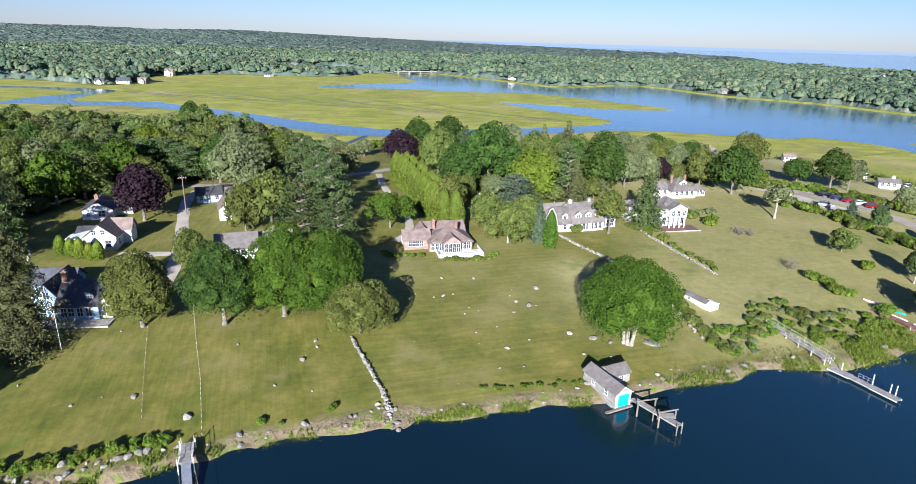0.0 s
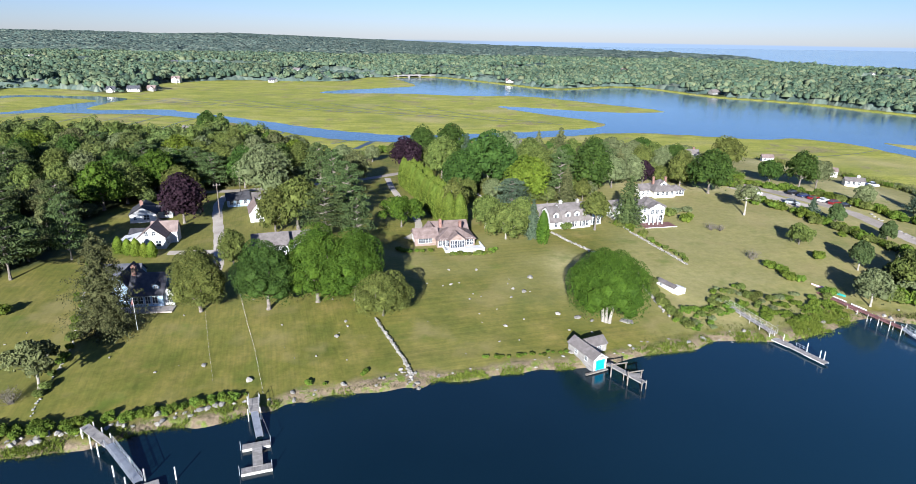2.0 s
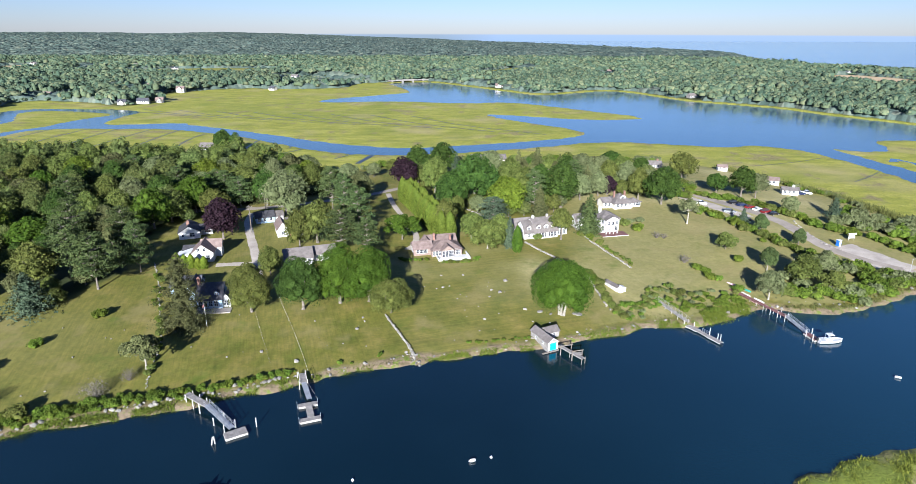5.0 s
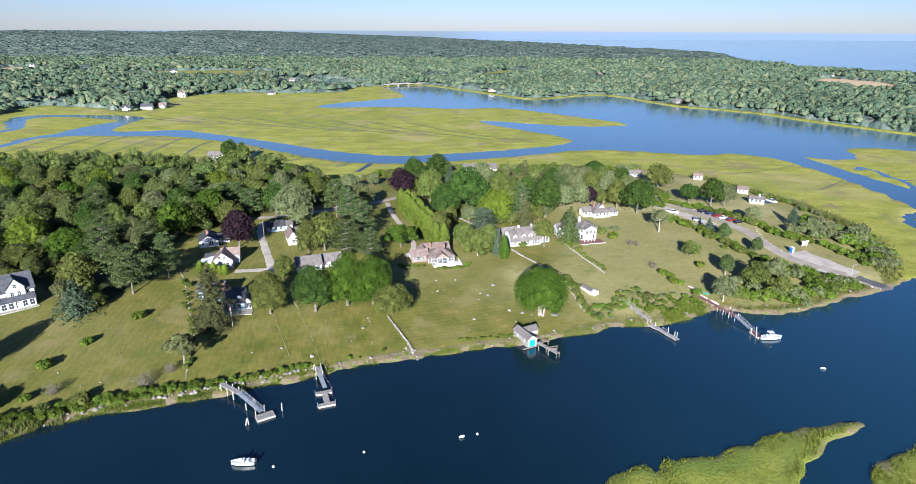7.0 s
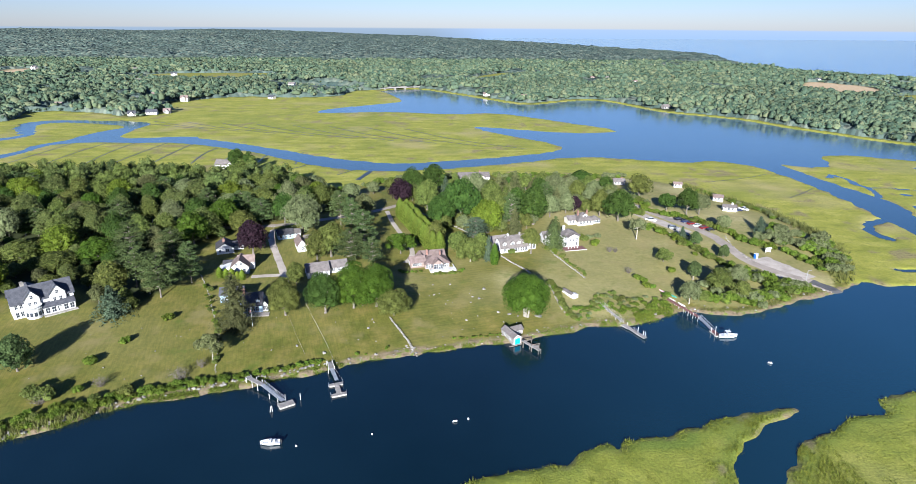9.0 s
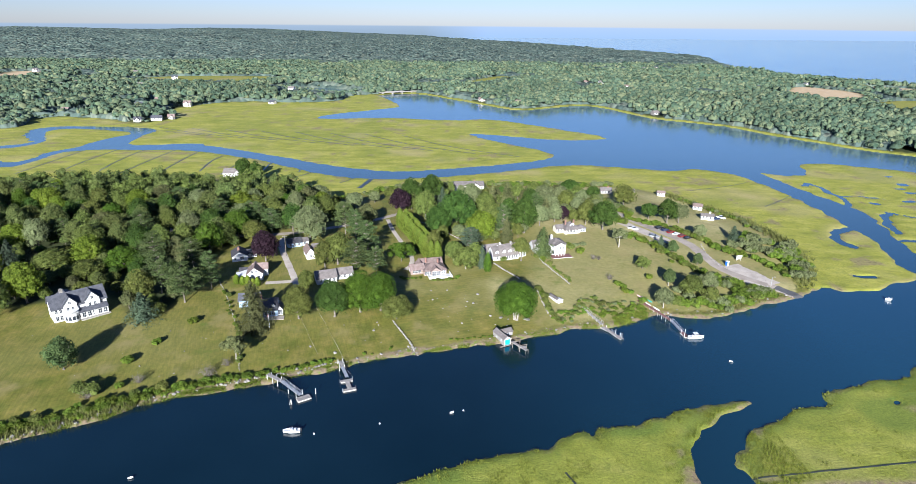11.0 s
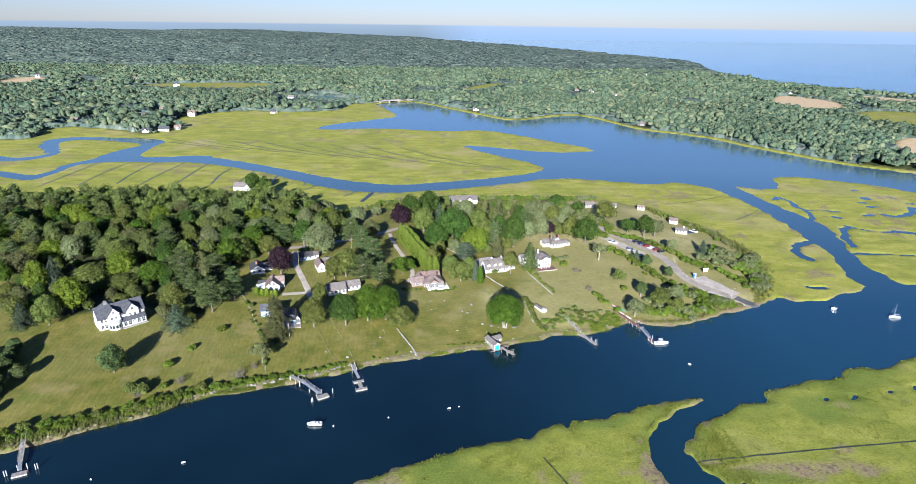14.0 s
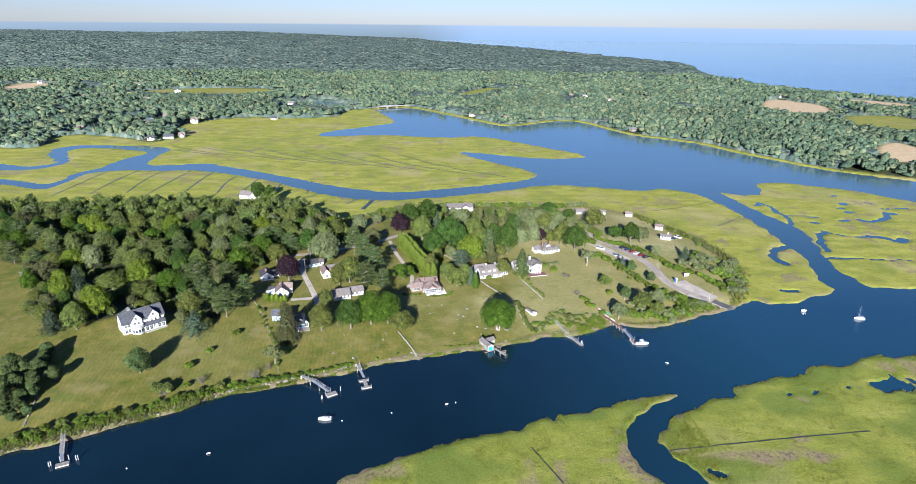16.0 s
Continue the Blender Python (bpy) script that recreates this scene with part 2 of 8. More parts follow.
def water_material():
    """Dark river water that turns paler and calmer out in the open sound; its far tints have sky reflection painted in.
    """
    m, nt, b = shader("river_water", 0.12, 0, 0.8)
    geo, along = nt.nodes.new("ShaderNodeNewGeometry"), nt.nodes.new("ShaderNodeVectorMath")
    along.operation = "DOT_PRODUCT"
    along.inputs[1].default_value = (0.6, 1.0, 0.0)
    nt.links.new(geo.outputs["Position"], along.inputs[0])
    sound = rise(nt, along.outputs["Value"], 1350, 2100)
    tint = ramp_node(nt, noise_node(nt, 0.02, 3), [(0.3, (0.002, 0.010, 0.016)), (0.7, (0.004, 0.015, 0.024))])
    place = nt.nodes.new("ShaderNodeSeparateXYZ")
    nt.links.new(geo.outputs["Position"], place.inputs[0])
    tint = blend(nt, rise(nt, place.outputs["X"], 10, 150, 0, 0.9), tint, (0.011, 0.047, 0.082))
    # far reaches and sound: base tint brightened in place of reflected low sky
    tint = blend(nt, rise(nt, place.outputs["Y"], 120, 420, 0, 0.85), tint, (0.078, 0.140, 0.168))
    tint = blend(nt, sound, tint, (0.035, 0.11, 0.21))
    nt.links.new(tint, b.inputs["Base Color"])
    b.inputs["IOR"].default_value = 1.33
    a = nt.nodes.new("ShaderNodeMath")
    a.operation = "MULTIPLY_ADD"
    nt.links.new(noise_node(nt, 0.9, 3, 0.6, stretch=(1, 2.2, 1)), a.inputs[0])
    a.inputs[1].default_value = 0.6
    nt.links.new(noise_node(nt, 0.12, 3), a.inputs[2])
    n = nt.nodes.new("ShaderNodeBump")
    n.inputs["Distance"].default_value = 0.2
    breeze = noise_node(nt, 0.008, 3, stretch=(0.5, 2.0, 1))
    calm = nt.nodes.new("ShaderNodeMath")
    calm.operation = "MULTIPLY"
    nt.links.new(rise(nt, sound, 0, 1, 1.0, 3.2), calm.inputs[0])
    nt.links.new(rise(nt, breeze, 0.4, 0.65, 0.26, 0.05), calm.inputs[1])
    nt.links.new(calm.outputs[0], n.inputs["Strength"])
    nt.links.new(a.outputs[0], n.inputs["Height"])
    nt.links.new(n.outputs[0], b.inputs["Normal"])
    return m


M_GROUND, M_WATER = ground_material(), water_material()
M_BARK = plain("bark", (0.09, 0.075, 0.06), (0.22, 0.19, 0.16), 2, 0.9, fine=9, bump=0.5)
M_BARK_PALE = plain("pale_bark", (0.20, 0.18, 0.15), (0.36, 0.33, 0.28), 2, 0.9, fine=9, bump=0.5)
M_LEAF = leafy("broad_leaves", (0.040, 0.060, 0.013), (0.170, 0.196, 0.048), vary=0.24)
M_LEAF_DARK = leafy("dark_maple_leaves", (0.016, 0.038, 0.008), (0.072, 0.120, 0.022), vary=0.2, hue=0.3)
M_LEAF_MAPLE = leafy("maple_leaves", (0.017, 0.042, 0.005), (0.086, 0.142, 0.015), vary=0.15, hue=0.2)
M_LEAF_LIME = leafy("lime_green_leaves", (0.050, 0.082, 0.008), (0.165, 0.215, 0.024), vary=0.2, hue=0.3)
M_LEAF_SILVER = leafy("silver_leaves", (0.070, 0.092, 0.036), (0.200, 0.225, 0.105), vary=0.2, hue=0.3)
M_LEAF_PURPLE = leafy("purple_beech_leaves", (0.010, 0.006, 0.010), (0.035, 0.018, 0.026), hue=0.2, vary=0.1)
M_LEAF_WOOD = leafy("woodland_leaves", (0.046, 0.072, 0.020), (0.170, 0.200, 0.060), vary=0.24)
M_NEEDLE = leafy("pine_needles", (0.028, 0.052, 0.018), (0.122, 0.160, 0.054), vary=0.25)
M_NEEDLE_BLUE = leafy("blue_spruce_needles", (0.034, 0.060, 0.036), (0.125, 0.165, 0.100), hue=0.2)
M_NEEDLE_BROWN = leafy("old_spruce_needles", (0.048, 0.060, 0.022), (0.185, 0.192, 0.078), hue=0.3)
M_HEDGE = leafy("yellow_green_hedge_sprays", (0.046, 0.072, 0.009), (0.150, 0.188, 0.028), hue=0.2, vary=0.12)
M_SHRUB = leafy("bank_shrub_leaves", (0.042, 0.078, 0.010), (0.165, 0.225, 0.030), vary=0.3)
M_FRINGE = leafy("cordgrass_fringe", (0.072, 0.100, 0.013), (0.190, 0.215, 0.034), vary=0.2, hue=0.3)
M_REED = leafy("reed_blades", (0.095, 0.125, 0.030), (0.250, 0.262, 0.085), vary=0.3, hue=0.4)
M_TWIG = leafy("bare_twigs", (0.10, 0.085, 0.065), (0.25, 0.22, 0.18), vary=0.3, hue=0.2)


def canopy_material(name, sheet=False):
    """Far woods: every crown has its own green, with broad drifts of tone and fine leaf relief; distance haze is
    painted in as bluer base colours, paler still on the sheet.
    """
    m, nt, b = shader(name, 0.85, 0, 0.05)
    leaf = noise_node(nt, 0.55, 3, 0.7)
    if sheet:
        geo, cells = nt.nodes.new("ShaderNodeNewGeometry"), nt.nodes.new("ShaderNodeTexVoronoi")
        mp = nt.nodes.new("ShaderNodeMapping")
        mp.inputs["Scale"].default_value = (0.095, 0.095, 0.0)
        nt.links.new(geo.outputs["Position"], mp.inputs[0])
        nt.links.new(mp.outputs[0], cells.inputs["Vector"])
        cells.inputs["Scale"].default_value = 1.0
        own = nt.nodes.new("ShaderNodeSeparateColor")
        nt.links.new(cells.outputs["Color"], own.inputs[0])
        tone, bulge = own.outputs[0], rise(nt, cells.outputs["Distance"], 0, 0.8, 1.0, 0.0)
    else:
        geo = nt.nodes.new("ShaderNodeNewGeometry")
        tone, bulge = geo.outputs["Random Per Island"], leaf
    # base colours lifted and blued in place of air haze, most on the sheet
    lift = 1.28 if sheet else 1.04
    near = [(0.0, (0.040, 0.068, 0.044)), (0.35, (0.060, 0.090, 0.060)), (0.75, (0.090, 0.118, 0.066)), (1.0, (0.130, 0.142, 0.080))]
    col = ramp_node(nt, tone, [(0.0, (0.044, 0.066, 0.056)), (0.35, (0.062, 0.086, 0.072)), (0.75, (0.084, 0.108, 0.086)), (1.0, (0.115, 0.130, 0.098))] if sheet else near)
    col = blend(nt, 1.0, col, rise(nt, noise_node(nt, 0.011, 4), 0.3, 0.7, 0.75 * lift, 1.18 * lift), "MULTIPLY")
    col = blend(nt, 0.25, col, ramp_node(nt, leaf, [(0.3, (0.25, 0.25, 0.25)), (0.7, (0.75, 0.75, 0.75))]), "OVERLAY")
    nt.links.new(col, b.inputs["Base Color"])
    relief(nt, b, bulge, 0.5, 6.0 if sheet else 0.8)
    return m


M_FAR, M_FAR_SHEET = canopy_material("hazed_distant_canopy"), canopy_material("hazed_horizon_canopy", True)

# ---------------------------------------------------------------- the lie of the land
def closed(points, rounds=2):
    """A plan outline with its corners rounded off."""
    p = np.array(points, float)
    for _ in range(rounds):
        q = np.roll(p, -1, 0)
        p = np.stack([0.75 * p + 0.25 * q, 0.25 * p + 0.75 * q], 1).reshape(-1, 2)
    return p


def inside(outline, x, y):
    """Metres inside an outline (negative outside) for arrays of places."""
    best, odd = np.full(x.shape, 1e12), np.zeros(x.shape, bool)
    a, b = outline, np.roll(outline, -1, 0)
    for (ax, ay), (bx, by) in zip(a, b):
        dx, dy = bx - ax, by - ay
        u = np.clip(((x - ax) * dx + (y - ay) * dy) / (dx * dx + dy * dy + 1e-9), 0, 1)
        best = np.minimum(best, (ax + u * dx - x) ** 2 + (ay + u * dy - y) ** 2)
        if dy != 0:
            odd ^= ((ay > y) != (by > y)) & (x < ax + (y - ay) / dy * dx)
    return np.where(odd, 1, -1) * np.sqrt(best)


def rough_field(x, y, size, seed):
    """Smooth value noise, -1 to 1, with features of about that size."""
    r = np.random.RandomState(seed).rand(64, 64) * 2 - 1
    u, v = x / size, y / size
    i, j = np.floor(u).astype(int), np.floor(v).astype(int)
    f, g = u - i, v - j
    f, g = f * f * (3 - 2 * f), g * g * (3 - 2 * g)
    c = lambda a, b: r[a % 64, b % 64]
    return (c(i, j) * (1 - f) + c(i + 1, j) * f) * (1 - g) + (c(i, j + 1) * (1 - f) + c(i + 1, j + 1) * f) * g


def ramped(v, lo, hi):
    t = np.clip((v - lo) / (hi - lo), 0, 1)
    return t * t * (3 - 2 * t)


UPLAND = closed([(-420, -70), (-240, -30), (-150, 12), (-141, 16), (-125, 23), (-101, 36), (-82, 49), (-67, 52), (-47, 60), (-29, 67), (-10, 74),
                 (12, 80), (24, 81), (32, 86), (43, 90), (58, 93), (73, 97), (84, 104), (90, 105), (100, 101), (115, 104), (134, 116), (148, 120), (157, 124),
                 (164, 138), (178, 165), (183, 195), (180, 222), (166, 250), (150, 290), (119, 312), (84, 309), (30, 312), (-25, 308),
                 (-48, 290), (-88, 262), (-112, 290), (-129, 333), (-160, 345), (-185, 312), (-250, 291), (-420, 280)])
HOME_MARSH = closed([(150, 120), (158, 125), (170, 131), (176, 126), (195, 130), (224, 143), (221, 153), (227, 172), (235, 196), (233, 212), (237, 242), (237, 269),
                     (235, 296), (231, 330), (224, 350), (205, 369), (180, 357), (142, 372), (101, 381), (50, 356), (5, 338), (-16, 334), (-34, 327), (-57, 327), (-78, 334),
                     (-104, 348), (-128, 368), (-158, 393), (-189, 411), (-219, 427), (-248, 435), (-274, 432), (-314, 434), (-338, 420), (-337, 404), (-340, 379), (-342, 357), (-363, 366),
                     (-390, 378), (-620, 400), (-620, 250), (-200, 240), (100, 220)], 1)
WEST_ISLAND = closed([(-318, 521), (-372, 542), (-413, 545), (-417, 522), (-388, 480), (-383, 460), (-393, 435), (-430, 430), (-620, 440), (-620, 412), (-403, 395), (-390, 393), (-352, 375),
                      (-346, 397), (-351, 417), (-336, 442), (-335, 469), (-334, 490)], 1)
MID_MARSH = closed([(-620, 480), (-448, 462), (-410, 445), (-394, 455), (-398, 474), (-422, 500), (-437, 528), (-434, 549), (-423, 562), (-325, 555), (-304, 534), (-308, 515), (-305, 478),
                    (-301, 462), (-287, 452), (-270, 458), (-232, 465), (-225, 453), (-191, 438), (-168, 423), (-139, 404), (-109, 382), (-83, 367), (-52, 355), (-28, 353), (0, 362), (40, 377), (81, 397), (98, 414),
                    (87, 442), (65, 463), (40, 495), (12, 538), (95, 499), (135, 491), (172, 506), (118, 566), (52, 637),
                    (5, 616), (-71, 642), (-162, 620), (-151, 662), (-86, 719), (-60, 747), (-104, 864), (-120, 900), (-620, 900)], 1)
EAST_MARSH = closed([(247, 358), (259, 346), (284, 345), (294, 374), (296, 387), (325, 391), (349, 375), (378, 361), (395, 330), (440, 300), (520, 260), (520, 100),
                     (400, 120), (310, 140), (272, 148), (248, 146), (243, 156), (243, 181), (251, 207), (259, 230), (264, 250), (257, 274), (251, 325)])
NEAR_MARSH_WEST = closed([(-60, -30), (-34, -5), (-27, 4), (-20, 4), (-13, 8), (-3, 12), (6, 16), (14, 18), (19, 21), (28, 23), (30, 20), (32, 27), (42, 30), (44, 26),
                          (46, 31), (58, 34), (68, 36), (78, 41), (93, 46), (97, 44), (80, 34), (72, 29), (68, 20), (66, 9), (69, -2), (77, -10), (95, -50), (0, -70)])
NEAR_MARSH_EAST = closed([(110, -50), (92, -12), (84, 1), (79, 9), (78, 17), (81, 22), (90, 29), (101, 35), (108, 41), (118, 42), (122, 49), (133, 52), (143, 57),
                          (153, 56), (163, 64), (175, 64), (182, 68), (197, 73), (214, 72), (250, 85), (300, 95), (360, 90), (420, -60)])
FAR_SHORE = closed([(-6000, 500), (-800, 520), (-491, 530), (-453, 530), (-450, 556), (-480, 620), (-401, 604), (-346, 563), (-323, 588), (-320, 638), (-356, 690), (-329, 745), (-290, 780),
                    (-219, 760), (-145, 790), (-150, 860), (-110, 880), (-90, 905), (-48, 912), (7, 836), (59, 758), (97, 706), (139, 738), (185, 772), (216, 752),
                    (237, 688), (256, 642), (297, 611), (326, 582), (343, 535), (362, 503), (391, 449), (431, 415), (470, 392), (620, 330), (1000, 250), (1250, 500),
                    (960, 960), (800, 1180), (750, 1420), (760, 1640), (866, 1960)], 1)
COAST = closed([(-6000, 1500), (700, 1500), (760, 1640), (866, 1960), (829, 2205), (731, 2500), (610, 2880), (500, 3260), (330, 3720), (120, 4120), (-60, 4560), (-200, 5200), (-6000, 5200)], 1)
FIELDS = [closed(p) for p in ([(592, 968), (651, 1040), (690, 930), (664, 860), (613, 806), (537, 852)], [(515, 545), (575, 585), (560, 470), (470, 455)],
                              [(-880, 1100), (-920, 1235), (-830, 1240), (-785, 1140), (-800, 1085)], [(740, 1000), (800, 1060), (900, 960), (800, 900)])]
PASTURES = [closed(p) for p in ([(600, 745), (652, 812), (760, 800), (680, 650), (592, 664)], [(38, 1095), (118, 1230), (135, 1170), (48, 1040)],
                                [(-700, 1090), (-700, 1205), (-640, 1110)], [(-600, 1065), (-553, 1150), (-320, 1165), (-340, 1045), (-474, 1040)])]
MILL_POND = closed([(-300, 975), (-211, 1015), (-150, 944), (-160, 890), (-211, 900)])
WOODS = closed([(-420, 205), (-300, 192), (-250, 178), (-232, 158), (-212, 132), (-202, 110), (-186, 100), (-176, 97), (-160, 104), (-150, 112), (-129, 110), (-121, 95), (-110, 92), (-106, 106),
                (-100, 124), (-112, 150), (-108, 180), (-85, 200), (-60, 215), (-85, 258), (-112, 288), (-150, 300), (-188, 308), (-250, 288), (-420, 280)])


# tidal creeks and pans of the marshes: half-width and course
CREEKS = [(2.6, [(236, 216), (221, 208), (214, 199), (213, 190), (216, 184)]), (1.9, [(262, 262), (269, 281), (269, 298), (271, 313), (267, 322)]), (1.0, [(271, 284), (284, 285), (297, 279)]),
          (2.2, [(256, 207), (258, 217), (270, 240), (278, 247)]), (1.2, [(278, 247), (287, 238), (303, 233)]), (2.6, [(304, 236), (315, 233), (316, 225), (325, 231)]), (0.9, [(246, 194), (258, 193), (276, 192), (300, 190)]),
          (2.2, [(324, 274), (327, 269), (338, 273), (350, 282), (354, 293), (361, 290)]), (1.5, [(359, 307), (362, 304), (383, 305)]), (3.2, [(337, 319), (340, 320)]), (2.6, [(308, 273), (311, 273)]), (2.2, [(261, 315), (264, 316)]),
          (1.8, [(283, 268), (286, 268)]), (2.4, [(342, 344), (345, 345)]), (2.0, [(357, 322), (362, 321)]), (2.2, [(326, 294), (331, 295)]), (2.0, [(325, 306), (329, 306)]), (1.8, [(193, 145), (200, 144)])]


def off_creeks(x, y):
    """Metres from the edge of the nearest creek."""
    best = np.full(x.shape, 1e9)
    for half, course in CREEKS:
        for (ax, ay), (bx, by) in zip(course, course[1:]):
            u = np.clip(((x - ax) * (bx - ax) + (y - ay) * (by - ay)) / ((bx - ax) ** 2 + (by - ay) ** 2), 0, 1)
            best = np.minimum(best, np.hypot(ax + u * (bx - ax) - x, ay + u * (by - ay) - y) - half)
    return best


def wobble(x, y, k=1.0):
    return (x + k * (1.6 * rough_field(x, y, 7, 3) + 0.9 * rough_field(x, y, 3, 4)), y + k * (1.6 * rough_field(x, y, 7, 5) + 0.9 * rough_field(x, y, 3, 6)))


def survey(x, y):
    """Height of the ground and its kinds (marsh, wrack, shore, woods, field, dry), for arrays of places."""
    wx, wy = wobble(x, y)
    up = inside(UPLAND, wx, wy)
    z = np.where(up > 0, 0.6 + 4.9 * (1 - np.exp(-np.maximum(up, 0) / 55)) , -0.8)
    z = np.where((up > -2.5) & (up <= 0), 0.6 + up * 0.56, z)
    z = z + np.where(up > 6, 0.12 * rough_field(x, y, 11, 8), 0)
    marsh_d = np.full(x.shape, -1e9)
    for outline in (HOME_MARSH, WEST_ISLAND, MID_MARSH, EAST_MARSH, NEAR_MARSH_WEST, NEAR_MARSH_EAST):
        marsh_d = np.maximum(marsh_d, inside(outline, wx, wy))
    # dead-end creeks and pans in the marshes
    pans = np.where((y < 90) & (x > 205), 0.56 - rough_field(x, y, 26, 11) * 0.6 - rough_field(x, y, 9, 12) * 0.4, 1.0)
    broken = rough_field(x, y, 7, 25) * 0.6 + rough_field(x, y, 3.2, 26) * 0.5
    near_pans = np.exp(-(((x - 188) / 17) ** 2 + ((y - 49 - 0.3 * (x - 188)) / 11) ** 2)) + 0.8 * np.exp(-(((x - 145) / 8) ** 2 + ((y - 43.5) / 2.2) ** 2)) + 0.7 * np.exp(-(((x - 92) / 6) ** 2 + ((y + 2) / 3) ** 2))
    pans = np.minimum(pans, np.where(near_pans > 0.2, 0.78 - broken - near_pans, 1.0))
    marsh_d = np.minimum(marsh_d, np.minimum(pans * 22, 1.6 * off_creeks(wx, wy)))
    slope = 0.5 - 0.40 * ramped(y, 150, 330)
    marsh_z = np.clip(marsh_d * slope, -0.8, 0.45) + 0.10 * rough_field(x, y, 5, 9) * ramped(marsh_d * slope, 0.15, 0.4)
    far = np.maximum(inside(FAR_SHORE, wx, wy), inside(COAST, x, y))
    pond = inside(MILL_POND, x, y)
    hills = 18 * ramped(rough_field(x, y, 520, 21) * 0.5 + 0.5, 0.2, 0.9) * ramped(y, 1100, 2600) * ramped(-x, -300, 900) + 28 * ramped(-x + (y - 800) * 0.12, 350, 1900) * ramped(y, 900, 2600)
    far_z = np.where(far > 0, 0.6 + 5 * (1 - np.exp(-np.maximum(far, 0) / 60)) + hills * ramped(far, 0, 300), np.maximum(far * 0.5, -0.8))
    far_z = np.where(pond > 0, -0.5, far_z)
    kinds = {"marsh": (marsh_z > z) & (marsh_z > far_z)}
    kinds["marsh"] = np.where(kinds["marsh"], 1.0, np.maximum(ramped(-up, -7 - 5 * rough_field(x, y, 20, 14), 0) * (y > 130 + (x < 150) * 110), 0))
    z = np.maximum(np.maximum(z, marsh_z), far_z)
    bank = 0.7 + 1.6 * rough_field(x, y, 14, 15) + 0.8 * rough_field(x, y, 5, 19)
    kinds["shore"] = np.where((marsh_d < 1) & (up > -4) & (y < 160), 1 - ramped(up, bank, bank + 1.6), 0.0)
    fringe = np.where((far > -3) & (y > 330) & (x > -60), 1 - ramped(far, 4, 8), 0.0)
    tide_line = rough_field(x, y, 16, 41) * 0.55 + rough_field(x, y, 5, 42) * 0.45
    stand_brown = np.exp(-(((x - 104) / 26) ** 2 + ((y - 7) / 5) ** 2)) + np.exp(-(((x - 66) / 4) ** 2 + ((y - 2) / 9) ** 2))
    kinds["wrack"] = np.clip(ramped(tide_line, 0.34, 0.55) * 0.75 + ramped(tide_line + 0.75 * stand_brown, 0.12, 0.5) * (stand_brown > 0.15) + 0.55 * (1 - ramped(marsh_d, 0.6, 2.2)) * ramped(rough_field(x, y, 9, 43), -0.2, 0.4), 0, 1) * (marsh_d > -0.5)
    kinds["rim"] = np.where(y < 120, 0.35 + 0.65 * (1 - ramped(marsh_d + 1.5 * rough_field(x, y, 8, 44), 1.5, 7)) * 0.75 + 0.5 * ramped(rough_field(x, y, 19, 45), 0.15, 0.6), 0.25 * ramped(rough_field(x, y, 30, 46), 0.2, 0.6)) * (marsh_d > -0.5)
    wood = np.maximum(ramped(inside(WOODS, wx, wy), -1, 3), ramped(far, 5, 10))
    kinds["field"] = np.zeros(x.shape)
    for f in FIELDS:
        kinds["field"] = np.maximum(kinds["field"], ramped(inside(f, x, y), -2, 6))
    green = np.zeros(x.shape)
    for f in PASTURES:
        green = np.maximum(green, ramped(inside(f, x, y), -2, 6))
    kinds["marsh"] = np.maximum(kinds["marsh"] * (1 - ramped(far, 4, 9)), np.maximum(green * 0.6, fringe))
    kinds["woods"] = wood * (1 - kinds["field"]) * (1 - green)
    kinds["dry"] = np.clip(0.85 * ramped(rough_field(x, y, 24, 16) * 0.3 + rough_field(x, y, 8, 17) * 0.3, -0.35, 0.4) * np.exp(-((x - 14) ** 2 / 700 + (y - 127) ** 2 / 380))
                           + (0.46 + 0.5 * ramped(rough_field(x, y, 30, 18) + 0.4 * rough_field(x, y, 11, 20), -0.2, 0.7)) * ramped(x, 30, 56), 0, 1) * (up > 3)
    return z, kinds


LAND = {}


def height(x, y):
    """Ground height at one place, read off the finished ground."""
    xs, ys, z = LAND["xs"], LAND["ys"], LAND["z"]
    i, j = min(max(int(np.searchsorted(xs, x)) - 1, 0), len(xs) - 2), min(max(int(np.searchsorted(ys, y)) - 1, 0), len(ys) - 2)
    f, g = (x - xs[i]) / (xs[i + 1] - xs[i]), (y - ys[j]) / (ys[j + 1] - ys[j])
    return float((z[i, j] * (1 - f) + z[i + 1, j] * f) * (1 - g) + (z[i, j + 1] * (1 - f) + z[i + 1, j + 1] * f) * g)


def spread(lo, hi, core_lo, core_hi, fine, grow):
    """Grid lines that are fine in the middle and widen outwards."""
    mid = list(np.arange(core_lo, core_hi + fine / 2, fine))
    right, step = [], fine
    while (right or mid)[-1] < hi:
        step = min(step * grow, 90)
        right.append((right or mid)[-1] + step)
    left, step = [], fine
    while (left or [core_lo])[-1] > lo:
        step = min(step * grow, 90)
        left.append((left or [core_lo])[-1] - step)
    return np.array(left[::-1] + mid + right)


